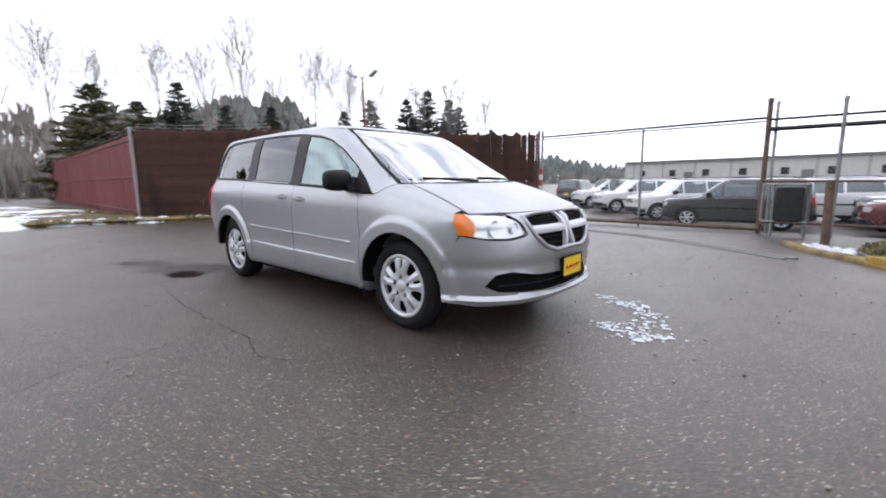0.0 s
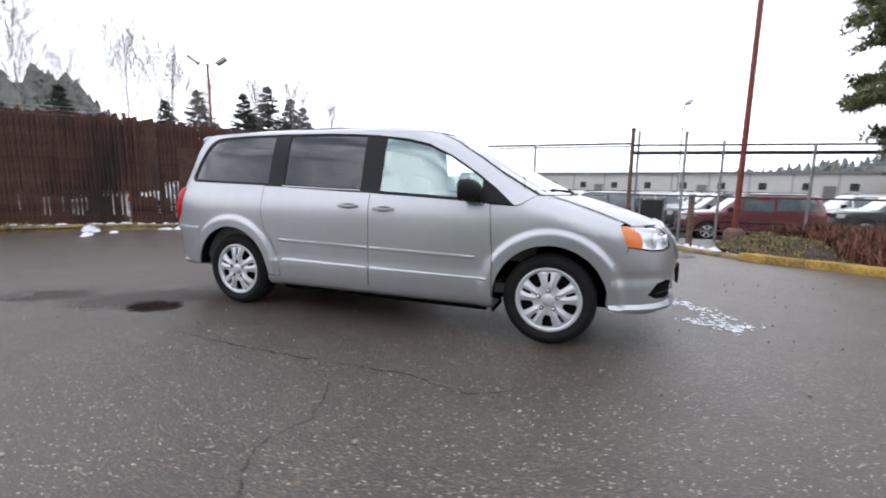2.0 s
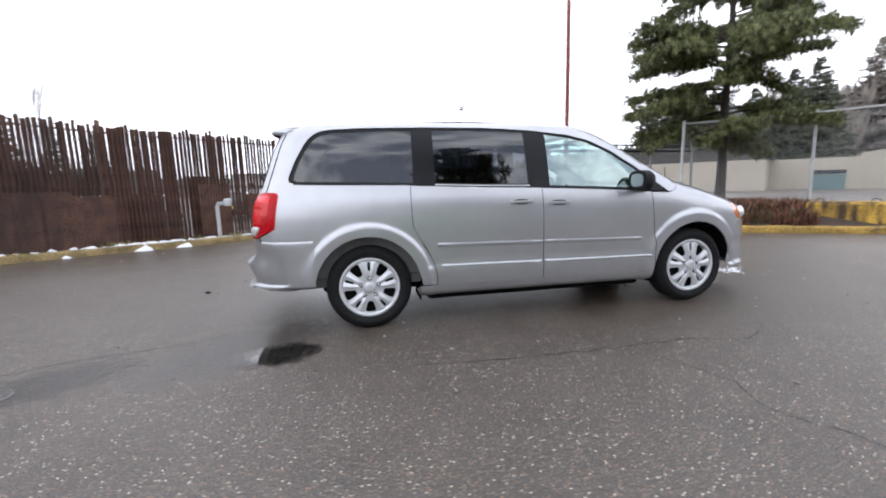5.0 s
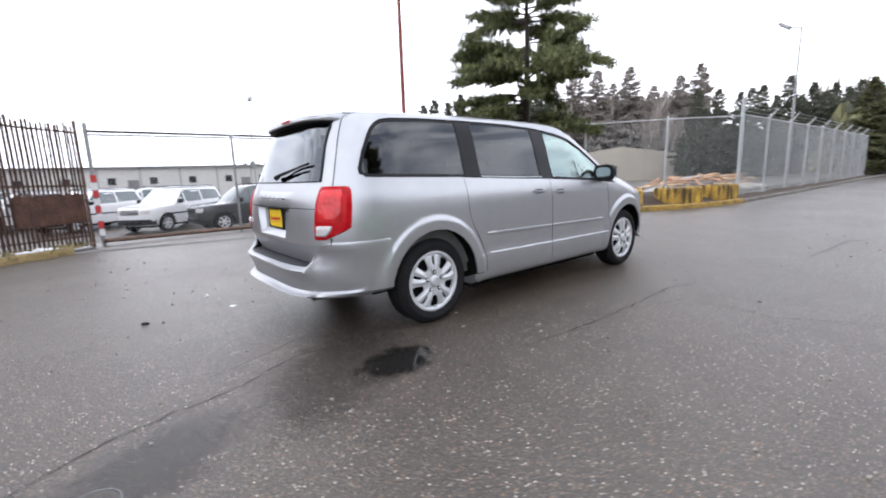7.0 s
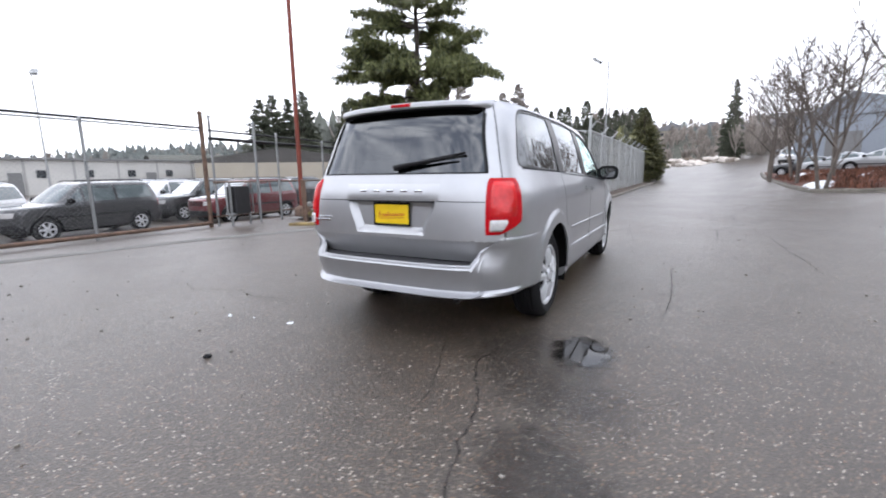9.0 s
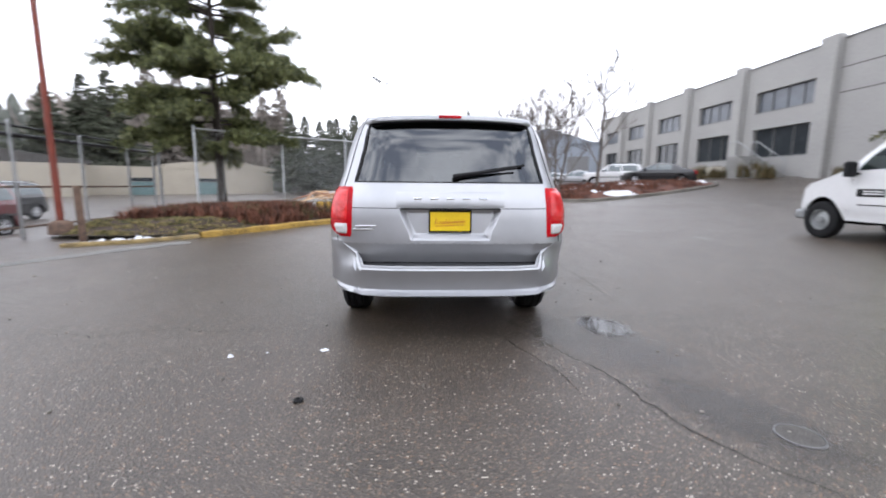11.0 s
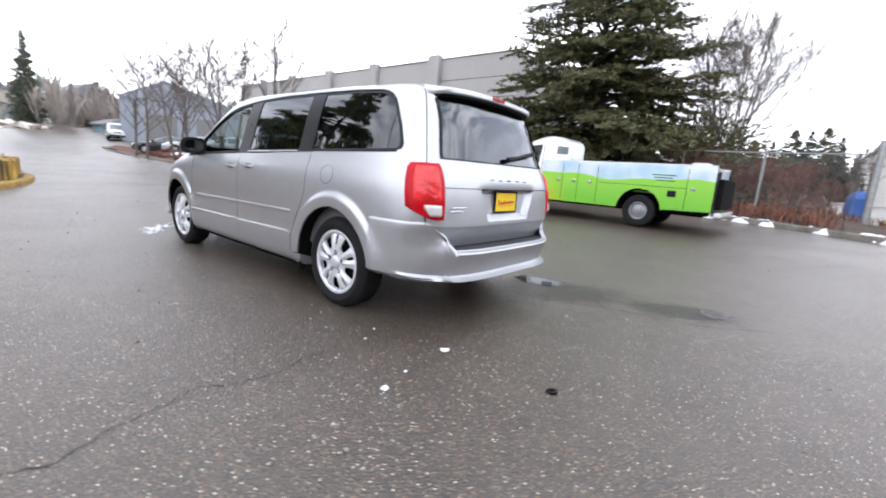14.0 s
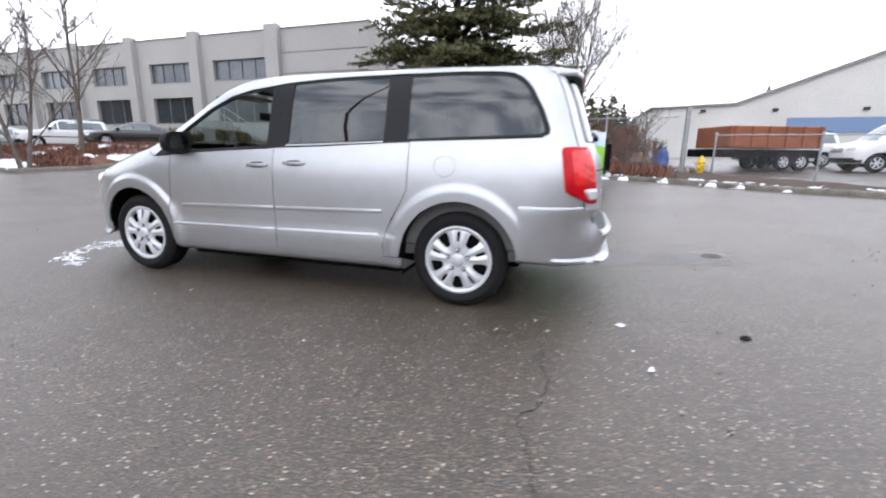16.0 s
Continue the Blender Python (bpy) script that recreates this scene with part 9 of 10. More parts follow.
for i, (x, y, w, h, mt, lab) in enumerate(((-4.6, -19.6, 0.7, 0.75, STEEL_RUST, "dark scrap heap in the truck yard"), (-6.0, -20.5, 0.42, 1.0, BLUE_TARP, "blue tarpaulin bundle in the truck yard"), (-3.1, -21.5, 1.1, 0.7, RUSTY_OR, "rusty scrap heap behind the yard fence"), (-2.0, -20.2, 0.9, 0.8, STEEL_RUST, "scrap steel heap behind the yard fence"))):
    g, rng2 = Geo(), random.Random(140 + i)
    rows = []
    for f, zz in ((1.0, 0.0), (0.95, 0.35), (0.8, 0.7), (0.5, 0.95), (0.1, 1.0)):
        rows.append([(w * f * math.cos(6.283 * k / 12) * rng2.uniform(0.75, 1.15), w * f * math.sin(6.283 * k / 12) * rng2.uniform(0.75, 1.15), h * zz * rng2.uniform(0.85, 1.1)) for k in range(12)])
    g.grid(rows, close=True)
    o = tagged(part("scrap_pile", g, mt, smooth=30), lab, "heap")
    o.matrix_basis = at(x, y, 0)
shed = thing("yard_shed", at(-2.6, -24.5, 12), "small dark brown shed with a flat roof", "shed")
part("wall", Geo().box(-1.6, 1.6, -1.2, 1.2, 0.0, 2.1, 0.02), STEEL_RUST, shed)
part("roof", Geo().box(-1.8, 1.8, -1.4, 1.4, 2.1, 2.2, 0.02), ROOF_DARK, shed)
rng = random.Random(151)
spots = []
while len(spots) < 230:
    p = Vector((rng.uniform(-9, 2), rng.uniform(-17.4, -11.2)))
    if in_s(p) and edge_s(p) > 0.25 and (p.x > -5.0 or p.y < -14.3):
        spots.append((p.x, p.y, gz(p.x, p.y) + 0.12))
tufts("verge_growth", spots, HEATHER, "dead weeds and twigs on the south verge", "weeds", 0.42, 0.3, 22, 152, lean=0.7, width=0.008)
# rubble in the east lot behind the blocks
PALE = material("pale_rubble", (0.45, 0.42, 0.38), 0.9, vary=0.4, scale=3, fine=20, bump=0.3, island=0.5)
g, rng2 = Geo(), random.Random(161)
for i in range(170):
    x, y = rng2.gauss(20.5, 2.6), rng2.gauss(5.6, 0.9)
    s = rng2.uniform(0.12, 0.45)
    k = len(g.v)
    lift = 0.55 * math.exp(-((x - 20.5) / 3.0) ** 2 - ((y - 5.6) / 1.1) ** 2)
    g.box(-s, s, -s * 0.6, s * 0.6, 0, s * rng2.uniform(0.2, 0.8), s * 0.1)
    g.move(pose(x, y, gz(x, y) - 0.03 + lift * rng2.uniform(0.3, 1.0), rng2.uniform(-20, 20), rng2.uniform(-20, 20), rng2.uniform(0, 360)), k)
planks = Geo()
for i in range(46):
    x, y = rng2.gauss(21.5, 1.8), rng2.gauss(5.3, 0.8)
    s = rng2.uniform(0.5, 1.3)
    k = len(planks.v)
    planks.box(-s, s, -0.07, 0.07, 0, 0.05, 0.008)
    planks.move(pose(x, y, gz(x, y) + 0.25 + 0.45 * math.exp(-((x - 20.5) / 3.0) ** 2), rng2.uniform(-14, 14), rng2.uniform(-14, 14), rng2.uniform(0, 360)), k)
tagged(part("scrap_timber", planks, material("orange_timber", (0.42, 0.17, 0.07), 0.8, vary=0.4, scale=3, fine=20, bump=0.2, tint=(0.5, 0.34, 0.2), island=0.7)), "orange and tan scrap timber on the rubble heap", "timber", kind="stuff")
tagged(part("rubble", g, PALE), "pale heap of broken slabs and snow in the lot", "rubble", kind="stuff")
cone = thing("traffic_cone", at(15.0, 19.5, 0), "orange traffic cone in the car lot", "traffic cone")
part("cone", Geo().spin([(0.14, 0.03), (0.03, 0.70), (0.005, 0.71)], 14, "z"), material("cone_orange", (0.75, 0.13, 0.02), 0.5, bump=0), cone, smooth=40)
part("base", Geo().box(-0.18, 0.18, -0.18, 0.18, 0.0, 0.03, 0.005), UNDER, cone)


# ---- on the asphalt ----
def wander_line(a, b, seed, rough=0.08, n=40):
    rng2 = random.Random(seed)
    pts, off = [], 0.0
    for i in range(n + 1):
        t = i / n
        off += rng2.uniform(-rough, rough)
        off *= 0.93
        e = math.sin(math.pi * t) ** 0.3 if 0 < t < 1 else 0
        d = Vector((b[0] - a[0], b[1] - a[1]))
        nrm = Vector((-d.y, d.x)).normalized()
        pts.append(Vector(a).lerp(Vector(b), t) + nrm * off * e)
    return pts


CRACK = material("asphalt_crack", (0.012, 0.011, 0.010), 0.85, vary=0.4, scale=8, fine=60, bump=0.2)


def crack(pts, width, seed):
    """A ragged crack: a dark strip laid flat on the asphalt, its depth only in the colour."""
    rng2 = random.Random(seed)
    rows = []
    n = len(pts)
    for i, (p, nrm) in enumerate(strip_frames(pts)):
        w = width * rng2.uniform(0.35, 1.5) * min(1.0, 0.15 + 4 * min(i, n - 1 - i) / n)
        z = gz(p.x, p.y) + 0.0035
        rows.append([(p.x - nrm.x * w, p.y - nrm.y * w, z), (p.x + nrm.x * w, p.y + nrm.y * w, z)])
    return Geo().grid(rows)


cracks = [([(-2.35, -0.80), (-2.8, -0.82), (-3.25, -1.0), (-3.66, -1.09), (-4.3, -1.5)], 0.0038, 1), ([(-1.5, -1.75), (-0.75, -1.82), (0.85, -1.84), (1.25, -1.9), (1.7, -1.65)], 0.0038, 2), ([(0.1, -1.85), (0.36, -2.08), (0.44, -2.25), (0.52, -2.52), (0.45, -2.7), (0.56, -2.98), (0.72, -3.32), (0.66, -3.9)], 0.0026, 7), ([(4.6, -3.36), (2.56, -3.33), (1.44, -3.33), (0.81, -3.44)], 0.0045, 9), ([(-2.15, 1.3), (-2.2, 1.6), (-2.22, 2.1), (-2.18, 2.22), (-2.28, 2.55), (-2.35, 2.8), (-2.3, 3.3)], 0.0028, 3), ([(-2.3, -0.35), (-2.9, -0.6), (-3.48, -0.77)], 0.0022, 4), ([(3.0, -2.4), (5.2, -2.6), (8.5, -4.2)], 0.006, 5), ([(6.0, -3.0), (9.0, -3.2), (14.0, -4.5)], 0.007, 6)]
for pts, width, sd in cracks:
    line = []
    for k, (a, b) in enumerate(zip(pts[:-1], pts[1:])):
        L = math.dist(a, b)
        line += wander_line(a, b, 200 + 10 * sd + k, 0.018, int(6 + 16 * L))[(1 if k else 0):]
    tagged(part("asphalt_crack", crack(line, width, 230 + sd), CRACK), "thin dark crack wandering through the asphalt", "crack", kind="structure")


def wet_material(name, rx, ry, most, rough, seed, dark=(0.016, 0.015, 0.014)):
    """Standing water that thins out towards an uneven rim."""
    m = material(name, dark, rough, vary=0.2, scale=3, fine=10, bump=0, rvary=0.01)
    n, l = m.node_tree.nodes, m.node_tree.links
    co, mp, ln, no, ad, mr, tr, mx = (n.new(k) for k in ("ShaderNodeTexCoord", "ShaderNodeMapping", "ShaderNodeVectorMath", "ShaderNodeTexNoise", "ShaderNodeMath", "ShaderNodeMapRange", "ShaderNodeBsdfTransparent", "ShaderNodeMixShader"))
    mp.inputs["Scale"].default_value = (1 / rx, 1 / ry, 0)
    ln.operation = "LENGTH"
    no.inputs["Scale"].default_value, no.inputs["Detail"].default_value = 9.0 + seed, 5
    ad.operation = "MULTIPLY_ADD"
    ad.inputs[1].default_value = 0.9
    mr.inputs["From Min"].default_value, mr.inputs["From Max"].default_value = 0.95, 1.35
    mr.inputs["To Min"].default_value, mr.inputs["To Max"].default_value = most, 0.0
    l.new(co.outputs["Object"], mp.inputs["Vector"])
    l.new(co.outputs["Object"], no.inputs["Vector"])
    l.new(mp.outputs["Vector"], ln.inputs[0])
    l.new(no.outputs["Fac"], ad.inputs[0])
    l.new(ln.outputs["Value"], ad.inputs[2])
    l.new(ad.outputs[0], mr.inputs["Value"])
    l.new(mr.outputs["Result"], mx.inputs[0])
    l.new(tr.outputs[0], mx.inputs[1])
    l.new(n["Principled BSDF"].outputs[0], mx.inputs[2])
    l.new(mx.outputs[0], n["Material Output"].inputs["Surface"])
    return m


def blot(name, x, y, rx, ry, yaw, mat, label, category, seed, lift=0.005, jag=0.16, n=40):
    rng2 = random.Random(seed)
    g = Geo()
    ph = [rng2.uniform(0, 6.28) for _ in range(4)]
    ring_ = []
    for k in range(n):
        a = 6.2832 * k / n
        f = 1 + jag * (math.sin(2 * a + ph[0]) * 0.5 + math.sin(3 * a + ph[1]) * 0.5 + math.sin(5 * a + ph[2]) * 0.35 + math.sin(9 * a + ph[3]) * 0.2)
        ring_.append((rx * f * math.cos(a), ry * f * math.sin(a), 0.0))
    g.v = [(0, 0, 0)] + ring_
    g.f = [(0, 1 + k, 1 + (k + 1) % n) for k in range(n)]
    o = tagged(part(name, g, mat), label, category, kind="structure")
    o.matrix_basis = pose(x, y, gz(x, y) + lift, 0, 0, yaw)
    return o


blot("puddle", -2.20, -1.34, 0.36, 0.24, 10, wet_material("still_water", 0.36, 0.24, 0.95, 0.03, 0), "small still puddle in a pothole", "puddle", 301, jag=0.1)
blot("damp_patch", -3.62, -1.48, 0.62, 0.34, 30, wet_material("damp_film", 0.62, 0.34, 0.42, 0.26, 2, (0.018, 0.016, 0.014)), "dark damp patch round the manhole", "puddle", 302, lift=0.003, jag=0.1)
blot("damp_patch", -2.55, -1.15, 0.95, 0.50, 40, wet_material("thin_film", 0.95, 0.50, 0.32, 0.20, 1, (0.03, 0.027, 0.025)), "thin film of water round the puddle", "puddle", 303, lift=0.0028, jag=0.1)

IRON = material("cast_iron", (0.095, 0.088, 0.080), 0.85, 0.1, vary=0.35, scale=10, fine=80, bump=0.3)
mh = thing("manhole_cover", pose(-3.82, -1.62, gz(-3.82, -1.62) + 0.003) @ Matrix.Scale(0.70, 4), "round cast-iron manhole cover set in the asphalt", "manhole cover")
part("frame", Geo().spin([(0.150, -0.02), (0.150, 0.005), (0.147, 0.007), (0.140, 0.007), (0.137, -0.004)], 36, "z"), FRAME_GREY, mh, smooth=35)
lid = Geo().spin([(0.136, -0.004), (0.134, 0.003), (0.005, 0.004)], 36, "z")
for i in range(-4, 5):
    for j in range(-4, 5):
        if i * i + j * j < 10:
            lid.box(i * 0.036 - 0.011, i * 0.036 + 0.011, j * 0.036 - 0.011, j * 0.036 + 0.011, 0.003, 0.0065, 0.0015)
part("lid", lid, IRON, mh)

rng = random.Random(171)
bits = []
for i in range(260):
    cx, cy, sp_ = rng.choice(((2.42, 1.02, 0.04), (2.62, 0.90, 0.07), (2.78, 0.82, 0.07), (2.92, 0.68, 0.06), (2.76, 0.22, 0.07), (2.90, 0.14, 0.07), (3.04, 0.06, 0.06), (3.12, 0.20, 0.06), (2.95, 0.40, 0.10)))
    bits.append((cx + rng.gauss(0, sp_), cy + rng.gauss(0, sp_), rng.uniform(0.005, 0.028), rng.uniform(0.004, 0.010)))
lumps("snow_patch", bits, SNOW, "crumbled remains of snow on the asphalt", "snow", 172, kind="stuff")
for i, (x, y, r, h) in enumerate(((-2.79, 1.52, 0.026, 0.024), (-2.68, 0.91, 0.04, 0.006), (-2.72, 1.30, 0.012, 0.006))):
    if r:
        lumps("ice_lump", [(x, y, r, h)], SNOW, "small lump of dirty ice on the asphalt", "ice", 180 + i)
lumps("snow_crumbs", [(-9.0 + rng.gauss(0, 0.35), 2.2 + rng.gauss(0, 0.3), rng.uniform(0.05, 0.14), rng.uniform(0.03, 0.07)) for _ in range(5)], SNOW, "crumbs of snow fallen before the kerb", "snow", 190, kind="stuff")
nut = thing("rubber_ring", pose(-3.41, 0.885, gz(-3.41, 0.885) + 0.008, 0, 8, 20) @ Matrix.Scale(0.7, 4), "small black rubber ring lying on the asphalt", "ring")
part("ring", Geo().tube([(0.035 * math.cos(6.2832 * k / 16), 0.028 * math.sin(6.2832 * k / 16), 0.0) for k in range(17)], 0.012, 8), BLACK_PLASTIC, nut, smooth=60)
g, rng2 = Geo(), random.Random(191)
for i in range(900):
    x, y = rng2.uniform(-8.5, 7.5), rng2.uniform(-6.5, 7.0)
    s = rng2.uniform(0.004, 0.012) * (1.6 if rng2.random() < 0.06 else 1)
    k = len(g.v)
    g.box(-s, s, -s * 0.7, s * 0.7, -s * 0.5, s * 0.6, s * 0.3)
    g.move(pose(x, y, gz(x, y) + s * 0.3, rng2.uniform(-30, 30), rng2.uniform(-30, 30), rng2.uniform(0, 360)), k)
tagged(part("loose_grit", g, material("pale_grit", (0.26, 0.24, 0.21), 0.85, vary=0.4, island=0.9, bump=0.1)), "loose stones scattered over the asphalt", "grit", kind="stuff")
g = Geo()
for i in range(130):
    x, y = rng2.uniform(-8, 7), rng2.uniform(-6, 6.5)
    a, s = rng2.uniform(0, 6.28), rng2.uniform(0.008, 0.022)
    z = gz(x, y) + 0.006
    g.add([(x + s * math.cos(a), y + s * math.sin(a), z), (x - 0.4 * s * math.sin(a), y + 0.4 * s * math.cos(a), z + 0.004), (x - s * math.cos(a), y - s * math.sin(a), z), (x + 0.4 * s * math.sin(a), y - 0.4 * s * math.cos(a), z + 0.003)], [(0, 1, 2, 3)])
tagged(part("leaf_litter", g, SOIL), "scraps of dead leaf on the asphalt", "litter", kind="stuff")
PAINT_OLD = material("worn_road_paint", (0.42, 0.42, 0.41), 0.8, vary=0.5, scale=5, fine=30, bump=0.3)
for x, y, yaw, l in ((5.1, -5.28, 28, 0.75), (3.4, -5.9, 20, 0.5), (13.0, -6.2, -15, 1.2)):
    blot("road_mark", x, y, l / 2, 0.06, yaw, PAINT_OLD, "scrap of worn white road paint", "road mark", 310 + int(x), lift=0.005, jag=0.4)


# ---- hills, far woods and houses ----
def hill(name, pts, height, mat, seed):
    """A long low ridge from a line of points."""
    rows = []
    for i, (x, y, h) in enumerate(pts):
        d = Vector((x, y)).normalized()
        rows.append([(x + d.x * o, y + d.y * o, -2.0 + h * f) for o, f in ((-35, 0.0), (-10, 0.45), (15, 0.85), (45, 1.0), (140, 0.9), (300, 0.0))])
    return tagged(part(name, Geo().grid(rows), mat, smooth=60), "wooded ridge behind the yards", "hill", kind="structure")


def ridge_height(i, seed, lo, hi):
    return lerp(lo, hi, 0.5 + 0.5 * noise.noise((i * 0.45, seed, 0)))


HILL_SOIL = material("far_hill_soil", (0.07, 0.072, 0.055), 0.95, vary=0.3, scale=0.05, fine=0.5, bump=0)
rng = random.Random(401)


def wood(name, n, az0, az1, d0, d1, hmin, hmax, z_at, mat, label, seed, bare=False, cx=0.0, cy=0.0):
    """Many far trees in one mesh: ragged tiers for evergreens, upright sprays for bare ones."""
    rng2 = random.Random(seed)
    g = Geo()
    for _ in range(n):
        az, d = radians(rng2.uniform(az0, az1)), rng2.uniform(d0, d1)
        x, y = cx + d * math.cos(az), cy + d * math.sin(az)
        h = lerp(hmin, hmax, rng2.random() ** 2.2)
        z = z_at(x, y, d)
        if bare:
            for _ in range(26):
                a, t = rng2.uniform(0, 6.283), rng2.uniform(0.15, 0.75)
                l, o = h * (1 - t) * rng2.uniform(0.4, 0.9), rng2.uniform(0.08, 0.34)
                w = 0.05 + 0.012 * d / 10
                c, s = math.cos(a), math.sin(a)
                g.add([(x, y, z + h * t), (x + c * o * l - s * w, y + s * o * l + c * w, z + h * t + l * 0.6), (x + c * o * l * 1.5, y + s * o * l * 1.5, z + h * t + l), (x + c * o * l + s * w, y + s * o * l - c * w, z + h * t + l * 0.55)], [(0, 1, 2, 3)])
            g.add([(x - 0.1, y, z), (x + 0.1, y, z), (x + 0.04, y, z + h * 0.9), (x - 0.04, y, z + h * 0.9)], [(0, 1, 2, 3)])
        else:
            r = h * rng2.uniform(0.17, 0.32)
            tiers = 6
            for k in range(tiers):
                t = k / tiers
                z0, z1 = z + h * (0.08 + 0.86 * t), z + h * min(1.0, 0.08 + 0.86 * t + 0.30)
                rr = r * (1 - t) ** 0.55 * rng2.uniform(0.85, 1.15)
                m = 8
                base = [(x + rr * math.cos(6.283 * j / m + k) * rng2.uniform(0.55, 1.25), y + rr * math.sin(6.283 * j / m + k) * rng2.uniform(0.55, 1.25), z0 + h * rng2.uniform(-0.05, 0.03)) for j in range(m)]
                g.add(base + [(x, y, z1)], [(j, (j + 1) % m, m) for j in range(m)])
    return tagged(part(name, g, mat), label, "woods", kind="stuff")


# west and north-west ridge
def skyline(az_list, z_list, d0, d1, low=-3.0):
    """Base height of a wooded rise, by bearing and distance."""
    def f(x, y, d):
        az = math.degrees(math.atan2(y + 3.0, x - 4.0)) % 360
        return low + float(np.interp(az, az_list, z_list)) * smooth01(d0, d1, d)
    return f


west = [(150 * math.cos(radians(a)), 150 * math.sin(radians(a)), ridge_height(a / 8, 1.0, 9, 13)) for a in range(142, 250, 6)]
hill("ridge_west", west, 0, HILL_SOIL, 1)
west_rise = skyline((140, 147, 151, 158, 164, 176, 200), (0, 9, 17.5, 17, 13, 12, 12), 75, 118)
wood("west_wood", 800, 144, 172, 82, 135, 5, 9, west_rise, WOOD_WEST, "evergreen wood on the western ridge, paled as by haze", 402, cx=4.0, cy=-3.0)
wood("west_bare_wood", 800, 158, 200, 60, 112, 6, 10, west_rise, WOOD_HAZE_PALE, "leafless thicket below the western ridge, paled as by haze", 403, True, cx=4.0, cy=-3.0)
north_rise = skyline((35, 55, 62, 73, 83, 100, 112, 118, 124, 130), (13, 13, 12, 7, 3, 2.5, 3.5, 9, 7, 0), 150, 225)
wood("north_wood", 1300, 40, 126, 165, 245, 5.5, 9, north_rise, WOOD_FAR, "evergreen wood along the northern skyline, greyed as by haze", 404)
wood("north_bare_wood", 420, 38, 124, 150, 235, 5, 8, north_rise, WOOD_HAZE_PALE, "leafless trees along the northern skyline", 405, True)
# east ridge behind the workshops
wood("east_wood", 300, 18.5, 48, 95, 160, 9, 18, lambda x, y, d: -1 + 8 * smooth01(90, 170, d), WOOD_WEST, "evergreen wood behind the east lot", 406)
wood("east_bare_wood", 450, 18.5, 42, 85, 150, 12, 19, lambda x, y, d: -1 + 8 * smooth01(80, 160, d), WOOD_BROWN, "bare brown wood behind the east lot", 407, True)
wood("east_undergrowth", 260, 4.5, 19, 72, 92, 4, 8.5, lambda x, y, d: -0.5, WOOD_BROWN, "bare brown undergrowth behind the long fence", 415, True)
wood("road_bare_trees", 26, 3.5, 10, 145, 175, 19, 27, lambda x, y, d: 0.0, WOOD_HAZE_PALE, "thin tall leafless trees beyond the east lot", 416, True)
east = [(120 * math.cos(radians(a)), 120 * math.sin(radians(a)), ridge_height(a / 8, 2.0, 9, 12)) for a in range(4, 66, 6)]
hill("ridge_east", east, 0, HILL_SOIL, 2)
wood("road_wood", 26, 3.2, 6.2, 50, 80, 5.5, 8.0, lambda x, y, d: gz(x, y) - 0.2, FIR, "row of young evergreens beside the road", 408)
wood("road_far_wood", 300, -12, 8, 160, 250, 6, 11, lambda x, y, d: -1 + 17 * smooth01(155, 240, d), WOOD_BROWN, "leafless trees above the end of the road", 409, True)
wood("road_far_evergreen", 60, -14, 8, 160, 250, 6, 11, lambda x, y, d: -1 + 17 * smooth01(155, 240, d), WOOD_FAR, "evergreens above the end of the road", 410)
wood("south_wood", 90, -112, -84, 95, 130, 7, 12, lambda x, y, d: 0.5, WOOD_HAZE_PALE, "leafless trees beyond the truck yard", 411, True)
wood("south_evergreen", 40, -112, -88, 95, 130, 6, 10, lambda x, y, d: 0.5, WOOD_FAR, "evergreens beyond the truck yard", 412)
wood("south_east_wood", 160, -26, -6, 95, 150, 8, 12, lambda x, y, d: 2.5, WOOD_HAZE_PALE, "leafless trees beyond the office building", 413, True)
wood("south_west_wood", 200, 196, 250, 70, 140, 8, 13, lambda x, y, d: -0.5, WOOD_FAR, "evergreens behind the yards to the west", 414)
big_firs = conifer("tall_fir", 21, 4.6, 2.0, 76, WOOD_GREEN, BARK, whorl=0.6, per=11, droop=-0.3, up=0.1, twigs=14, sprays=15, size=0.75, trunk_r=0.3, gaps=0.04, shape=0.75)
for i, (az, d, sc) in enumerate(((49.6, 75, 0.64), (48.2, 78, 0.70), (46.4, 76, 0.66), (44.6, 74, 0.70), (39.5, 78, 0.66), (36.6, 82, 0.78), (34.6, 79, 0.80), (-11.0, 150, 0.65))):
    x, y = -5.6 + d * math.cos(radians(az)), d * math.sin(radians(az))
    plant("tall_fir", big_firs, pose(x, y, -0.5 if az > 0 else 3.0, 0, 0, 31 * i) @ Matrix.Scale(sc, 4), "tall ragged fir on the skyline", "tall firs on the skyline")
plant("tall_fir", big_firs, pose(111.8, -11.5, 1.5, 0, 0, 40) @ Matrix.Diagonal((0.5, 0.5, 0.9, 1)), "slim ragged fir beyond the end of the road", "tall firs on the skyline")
# Needles take the pale wood tone, which stands in for haze.
far_firs = conifer("far_fir", 21, 4.6, 2.0, 78, WOOD_HAZE_PALE, BARK_GREY, whorl=0.6, per=11, droop=-0.4, up=0.1, twigs=13, sprays=14, size=0.75, trunk_r=0.25, gaps=0.06, shape=0.75)
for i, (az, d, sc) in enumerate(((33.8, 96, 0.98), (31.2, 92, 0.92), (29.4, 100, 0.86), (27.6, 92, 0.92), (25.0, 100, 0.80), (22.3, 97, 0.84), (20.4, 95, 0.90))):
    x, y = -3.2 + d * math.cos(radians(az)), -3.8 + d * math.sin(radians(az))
    plant("tall_fir", far_firs, pose(x, y, 0.5, 0, 0, 47 * i) @ Matrix.Scale(sc, 4), "tall thin fir behind the east lot, paled as by haze", "tall firs behind the east lot")
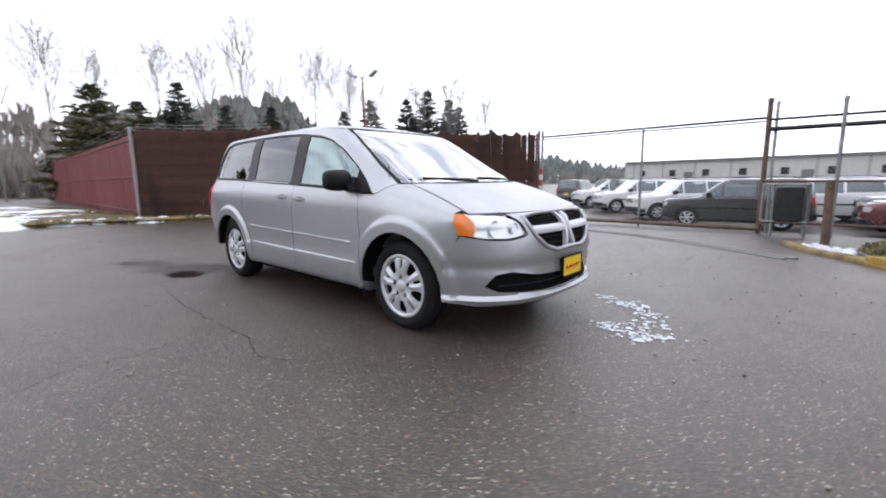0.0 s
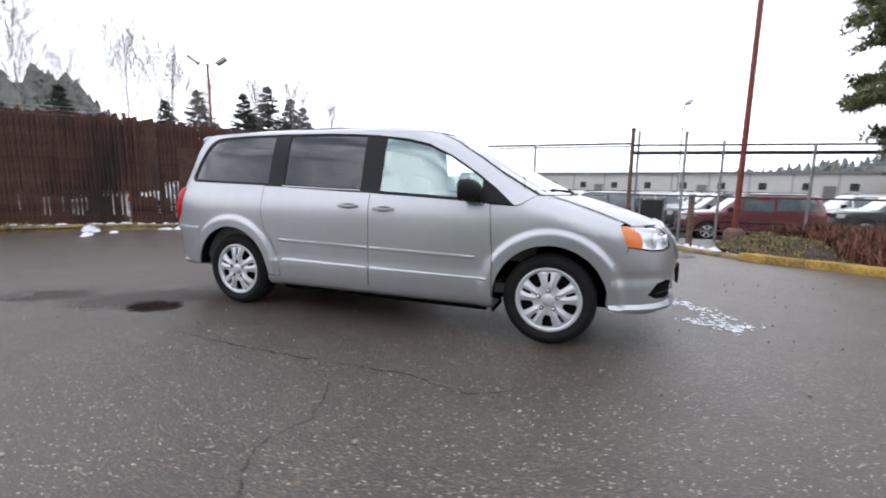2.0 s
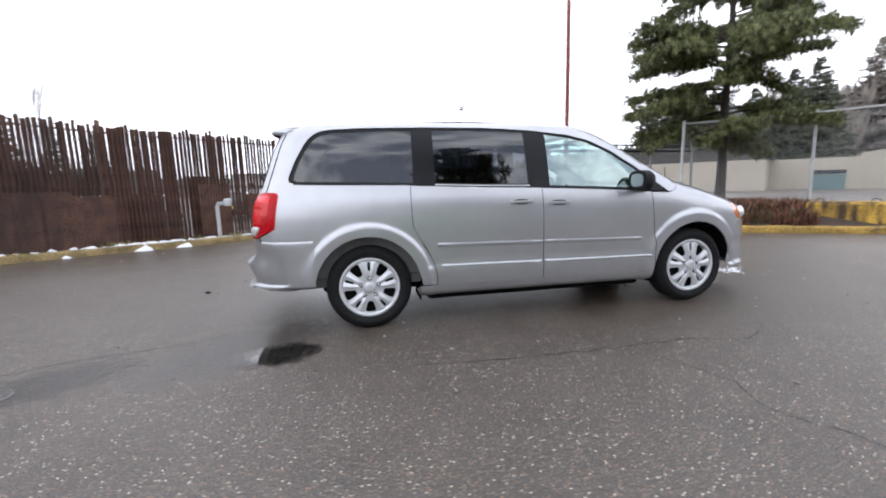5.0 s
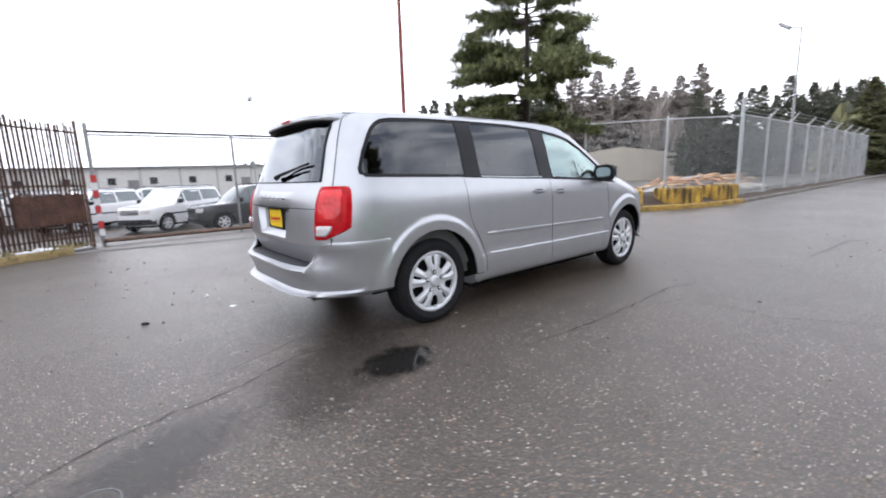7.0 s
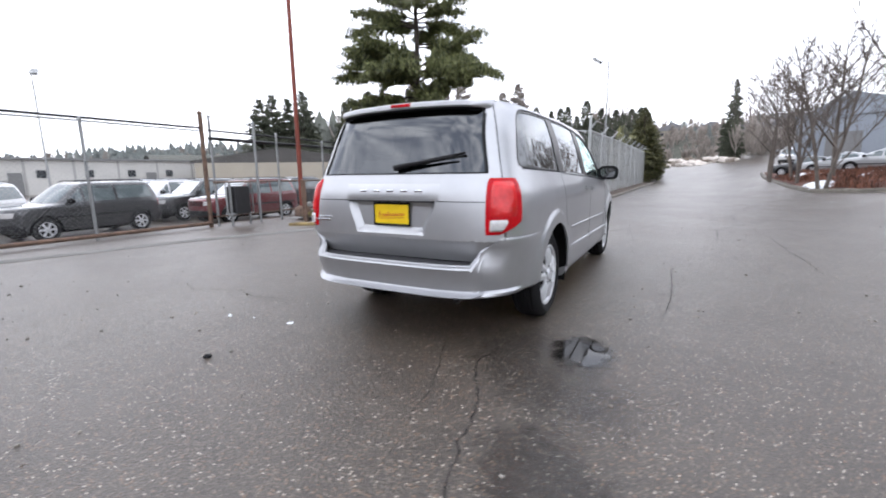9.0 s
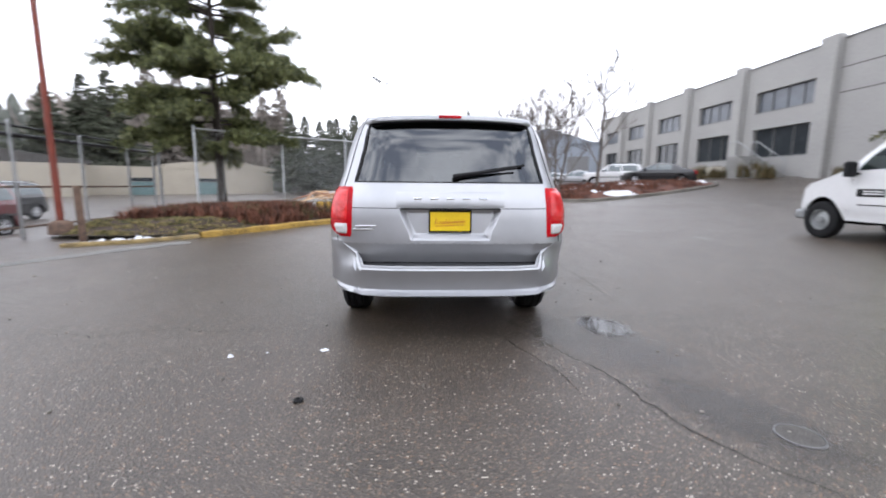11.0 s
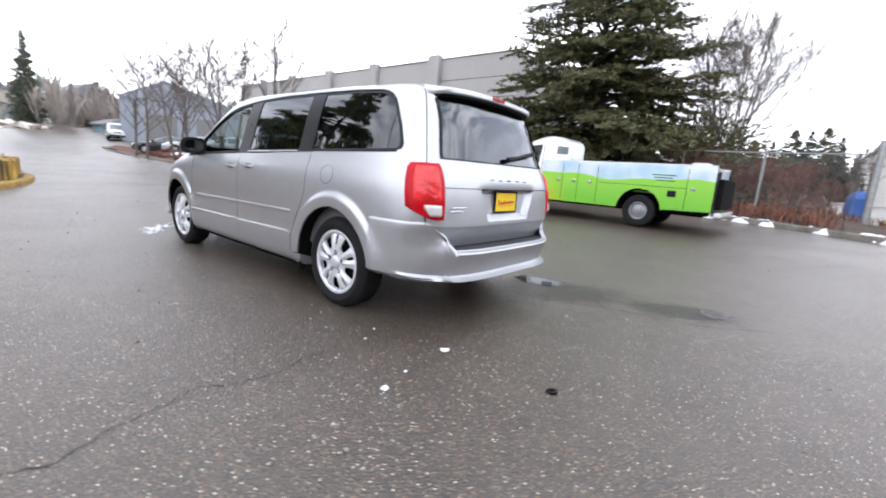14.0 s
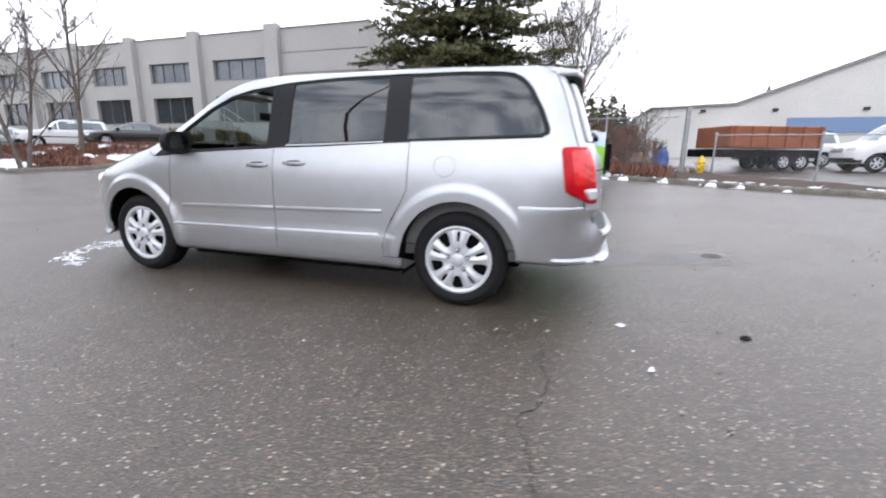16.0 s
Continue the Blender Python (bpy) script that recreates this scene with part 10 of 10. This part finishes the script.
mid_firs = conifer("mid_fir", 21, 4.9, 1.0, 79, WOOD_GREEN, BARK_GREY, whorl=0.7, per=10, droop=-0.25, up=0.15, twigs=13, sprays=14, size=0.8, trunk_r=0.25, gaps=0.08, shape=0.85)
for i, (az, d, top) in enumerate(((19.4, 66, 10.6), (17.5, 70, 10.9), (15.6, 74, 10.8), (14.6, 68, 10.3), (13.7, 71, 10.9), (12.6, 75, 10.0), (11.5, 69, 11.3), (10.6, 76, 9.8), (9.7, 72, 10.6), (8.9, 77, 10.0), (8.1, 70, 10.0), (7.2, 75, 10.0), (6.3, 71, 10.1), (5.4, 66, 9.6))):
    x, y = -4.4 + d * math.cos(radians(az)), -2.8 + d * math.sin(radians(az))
    plant("fir_tree", mid_firs, pose(x, y, -0.5, 0, 0, 63 * i) @ Matrix.Scale((top + 0.5) / 21, 4), "green fir behind the long chain-link fence, paled as by haze", "firs behind the long fence")
for i, (az, d) in enumerate(((5.2, 50), (4.9, 54), (5.4, 58), (4.6, 62), (5.3, 66))):
    x, y = -4.4 + d * math.cos(radians(az)), -2.8 + d * math.sin(radians(az))
    plant("road_fir", dark_spruce, pose(x, y, gz(x, y), 0, 0, 55 * i) @ Matrix.Scale(0.95, 4), "young green fir beside the road", "firs beside the road")

# evergreens and bare trees beyond the truck yard
for i, (x, y, sc) in enumerate(((1.0, -60, 0.80), (-1.0, -57, 0.72), (-2.6, -60, 0.95), (-4.0, -57, 0.85), (-5.4, -60, 0.98), (-6.6, -57, 0.78), (-8.2, -61, 0.6))):
    plant("spruce_tree", (dark_spruce, spruce)[i % 2], pose(x, y, gz(x, y), 0, 0, 70 * i) @ Matrix.Scale(sc, 4), "dark spruce beyond the truck yard", "spruces beyond the yard")
for i, (x, y, sc) in enumerate(((-8.6, -50, 0.9), (-7.4, -46, 0.75), (2.6, -48, 1.0), (0.6, -44, 0.8))):
    stand_bare("bare_tree", street[i % 3], pose(x, y, gz(x, y), 0, 0, 80 * i) @ Matrix.Scale(sc, 4), "leafless grey tree beyond the truck yard", "bare trees beyond the yard")

# long grey hall behind the island
SHEET = material("pale_grey_sheet", (0.26, 0.29, 0.33), 0.55, vary=0.12, scale=0.6, fine=6, bump=0.1)
hz = gz(60, -20)
far_hall = thing("warehouse", pose(63.5, -14.0, hz, 0, 0, -118), "long pale grey sheet-clad warehouse with a low gable", "warehouse")
part("wall", Geo().box(0, 24, 0, 14, -2, 5.0), SHEET, far_hall)
part("gable", Geo().prism([(0.0, 5.3), (12.0, 5.3), (5.0, 7.6)], 0.0, 14.0, "y"), SHEET, far_hall)
part("roof_edge", Geo().box(-0.2, 24.2, -0.2, 14.2, 5.02, 5.3), SHEET, far_hall)
for i in range(4):
    part("roller_door", Geo().box(3.0 + 5.4 * i, 6.2 + 5.4 * i, -0.06, 0.05, 0.0, 3.2), FRAME_GREY, far_hall)
part("vent_pipe", Geo().tube([(1.6, -0.2, 1.5), (1.6, -0.2, 4.8)], 0.12, 8), ROOF_DARK, far_hall, smooth=40)


def house(x, y, yaw, w, d, h, wall_m, label, z):
    o = thing("house", pose(x, y, z, 0, 0, yaw), label, "house", "houses on the rise")
    part("wall", Geo().box(-w / 2, w / 2, -d / 2, d / 2, -3, h), wall_m, o)
    part("roof", Geo().prism([(-d / 2 - 0.5, h), (d / 2 + 0.5, h), (d / 2 + 0.5, h + 0.25), (0, h + d * 0.28), (-d / 2 - 0.5, h + 0.25)], -w / 2 - 0.5, w / 2 + 0.5, "x"), ROOF_FAR, o)
    for i in range(3):
        yy = -d / 2 + d * (i + 0.5) / 3
        part("window", Geo().box(-w / 2 - 0.05, -w / 2 + 0.02, yy - 0.7, yy + 0.7, h * 0.45, h * 0.8), WINDOW_DARK, o)
    return o


road_hill = [(190 * math.cos(radians(a)), 190 * math.sin(radians(a)), 18.0 + 1.5 * noise.noise((a * 0.2, 4.0, 0))) for a in range(-16, 14, 3)]
hill("ridge_road", road_hill, 0, HILL_SOIL, 4)
# Roof grey lightened in colour for the haze over distance.
ROOF_FAR = material("haze_pale_roof", (0.20, 0.20, 0.21), 0.8, vary=0.2, scale=1, fine=12, bump=0.2)
TEAL_SHEET = material("faded_teal_sheet", (0.17, 0.29, 0.33), 0.6, vary=0.1, bump=0.05)
for x, y, yaw, w, d, h, m_, z in ((232, 3, 5, 11, 13, 4.5, WALL_BEIGE, 15.0), (236, -13, -5, 10, 12, 4.8, WALL_WHITE, 15.0), (240, -30, 8, 11, 13, 4.5, WALL_PAINT, 14.5), (228, 18, 4, 10, 12, 4.2, WALL_PAINT, 14.0), (205, -22, 0, 10, 12, 4.5, WALL_BEIGE, 11.5), (150, -27, 10, 12, 14, 4.6, WALL_WHITE, 8.0), (92, -20, 10, 4, 4.5, 2.4, TEAL_SHEET, 1.9)):
    house(x, y, yaw, w, d, h, m_, "distant gabled house on the rise", z)
g, rng2 = Geo(), random.Random(431)
for i in range(240):
    x = rng2.uniform(96, 128)
    y = rng2.uniform(-11, 3)
    r = rng2.uniform(0.2, 1.1)
    k = len(g.v)
    g.box(-r, r, -r * 0.6, r * 0.6, 0, r * rng2.uniform(0.3, 1.1), r * 0.12)
    g.move(pose(x, y, gz(x, y) - 0.05, rng2.uniform(-15, 15), rng2.uniform(-15, 15), rng2.uniform(0, 360)), k)
tagged(part("far_rubble", g, material("tan_rubble", (0.34, 0.27, 0.20), 0.9, vary=0.5, scale=0.4, fine=3, bump=0.2, tint=(0.52, 0.48, 0.44), island=0.8)), "tan heaps of timber and rubble at the road's end", "rubble", kind="stuff")
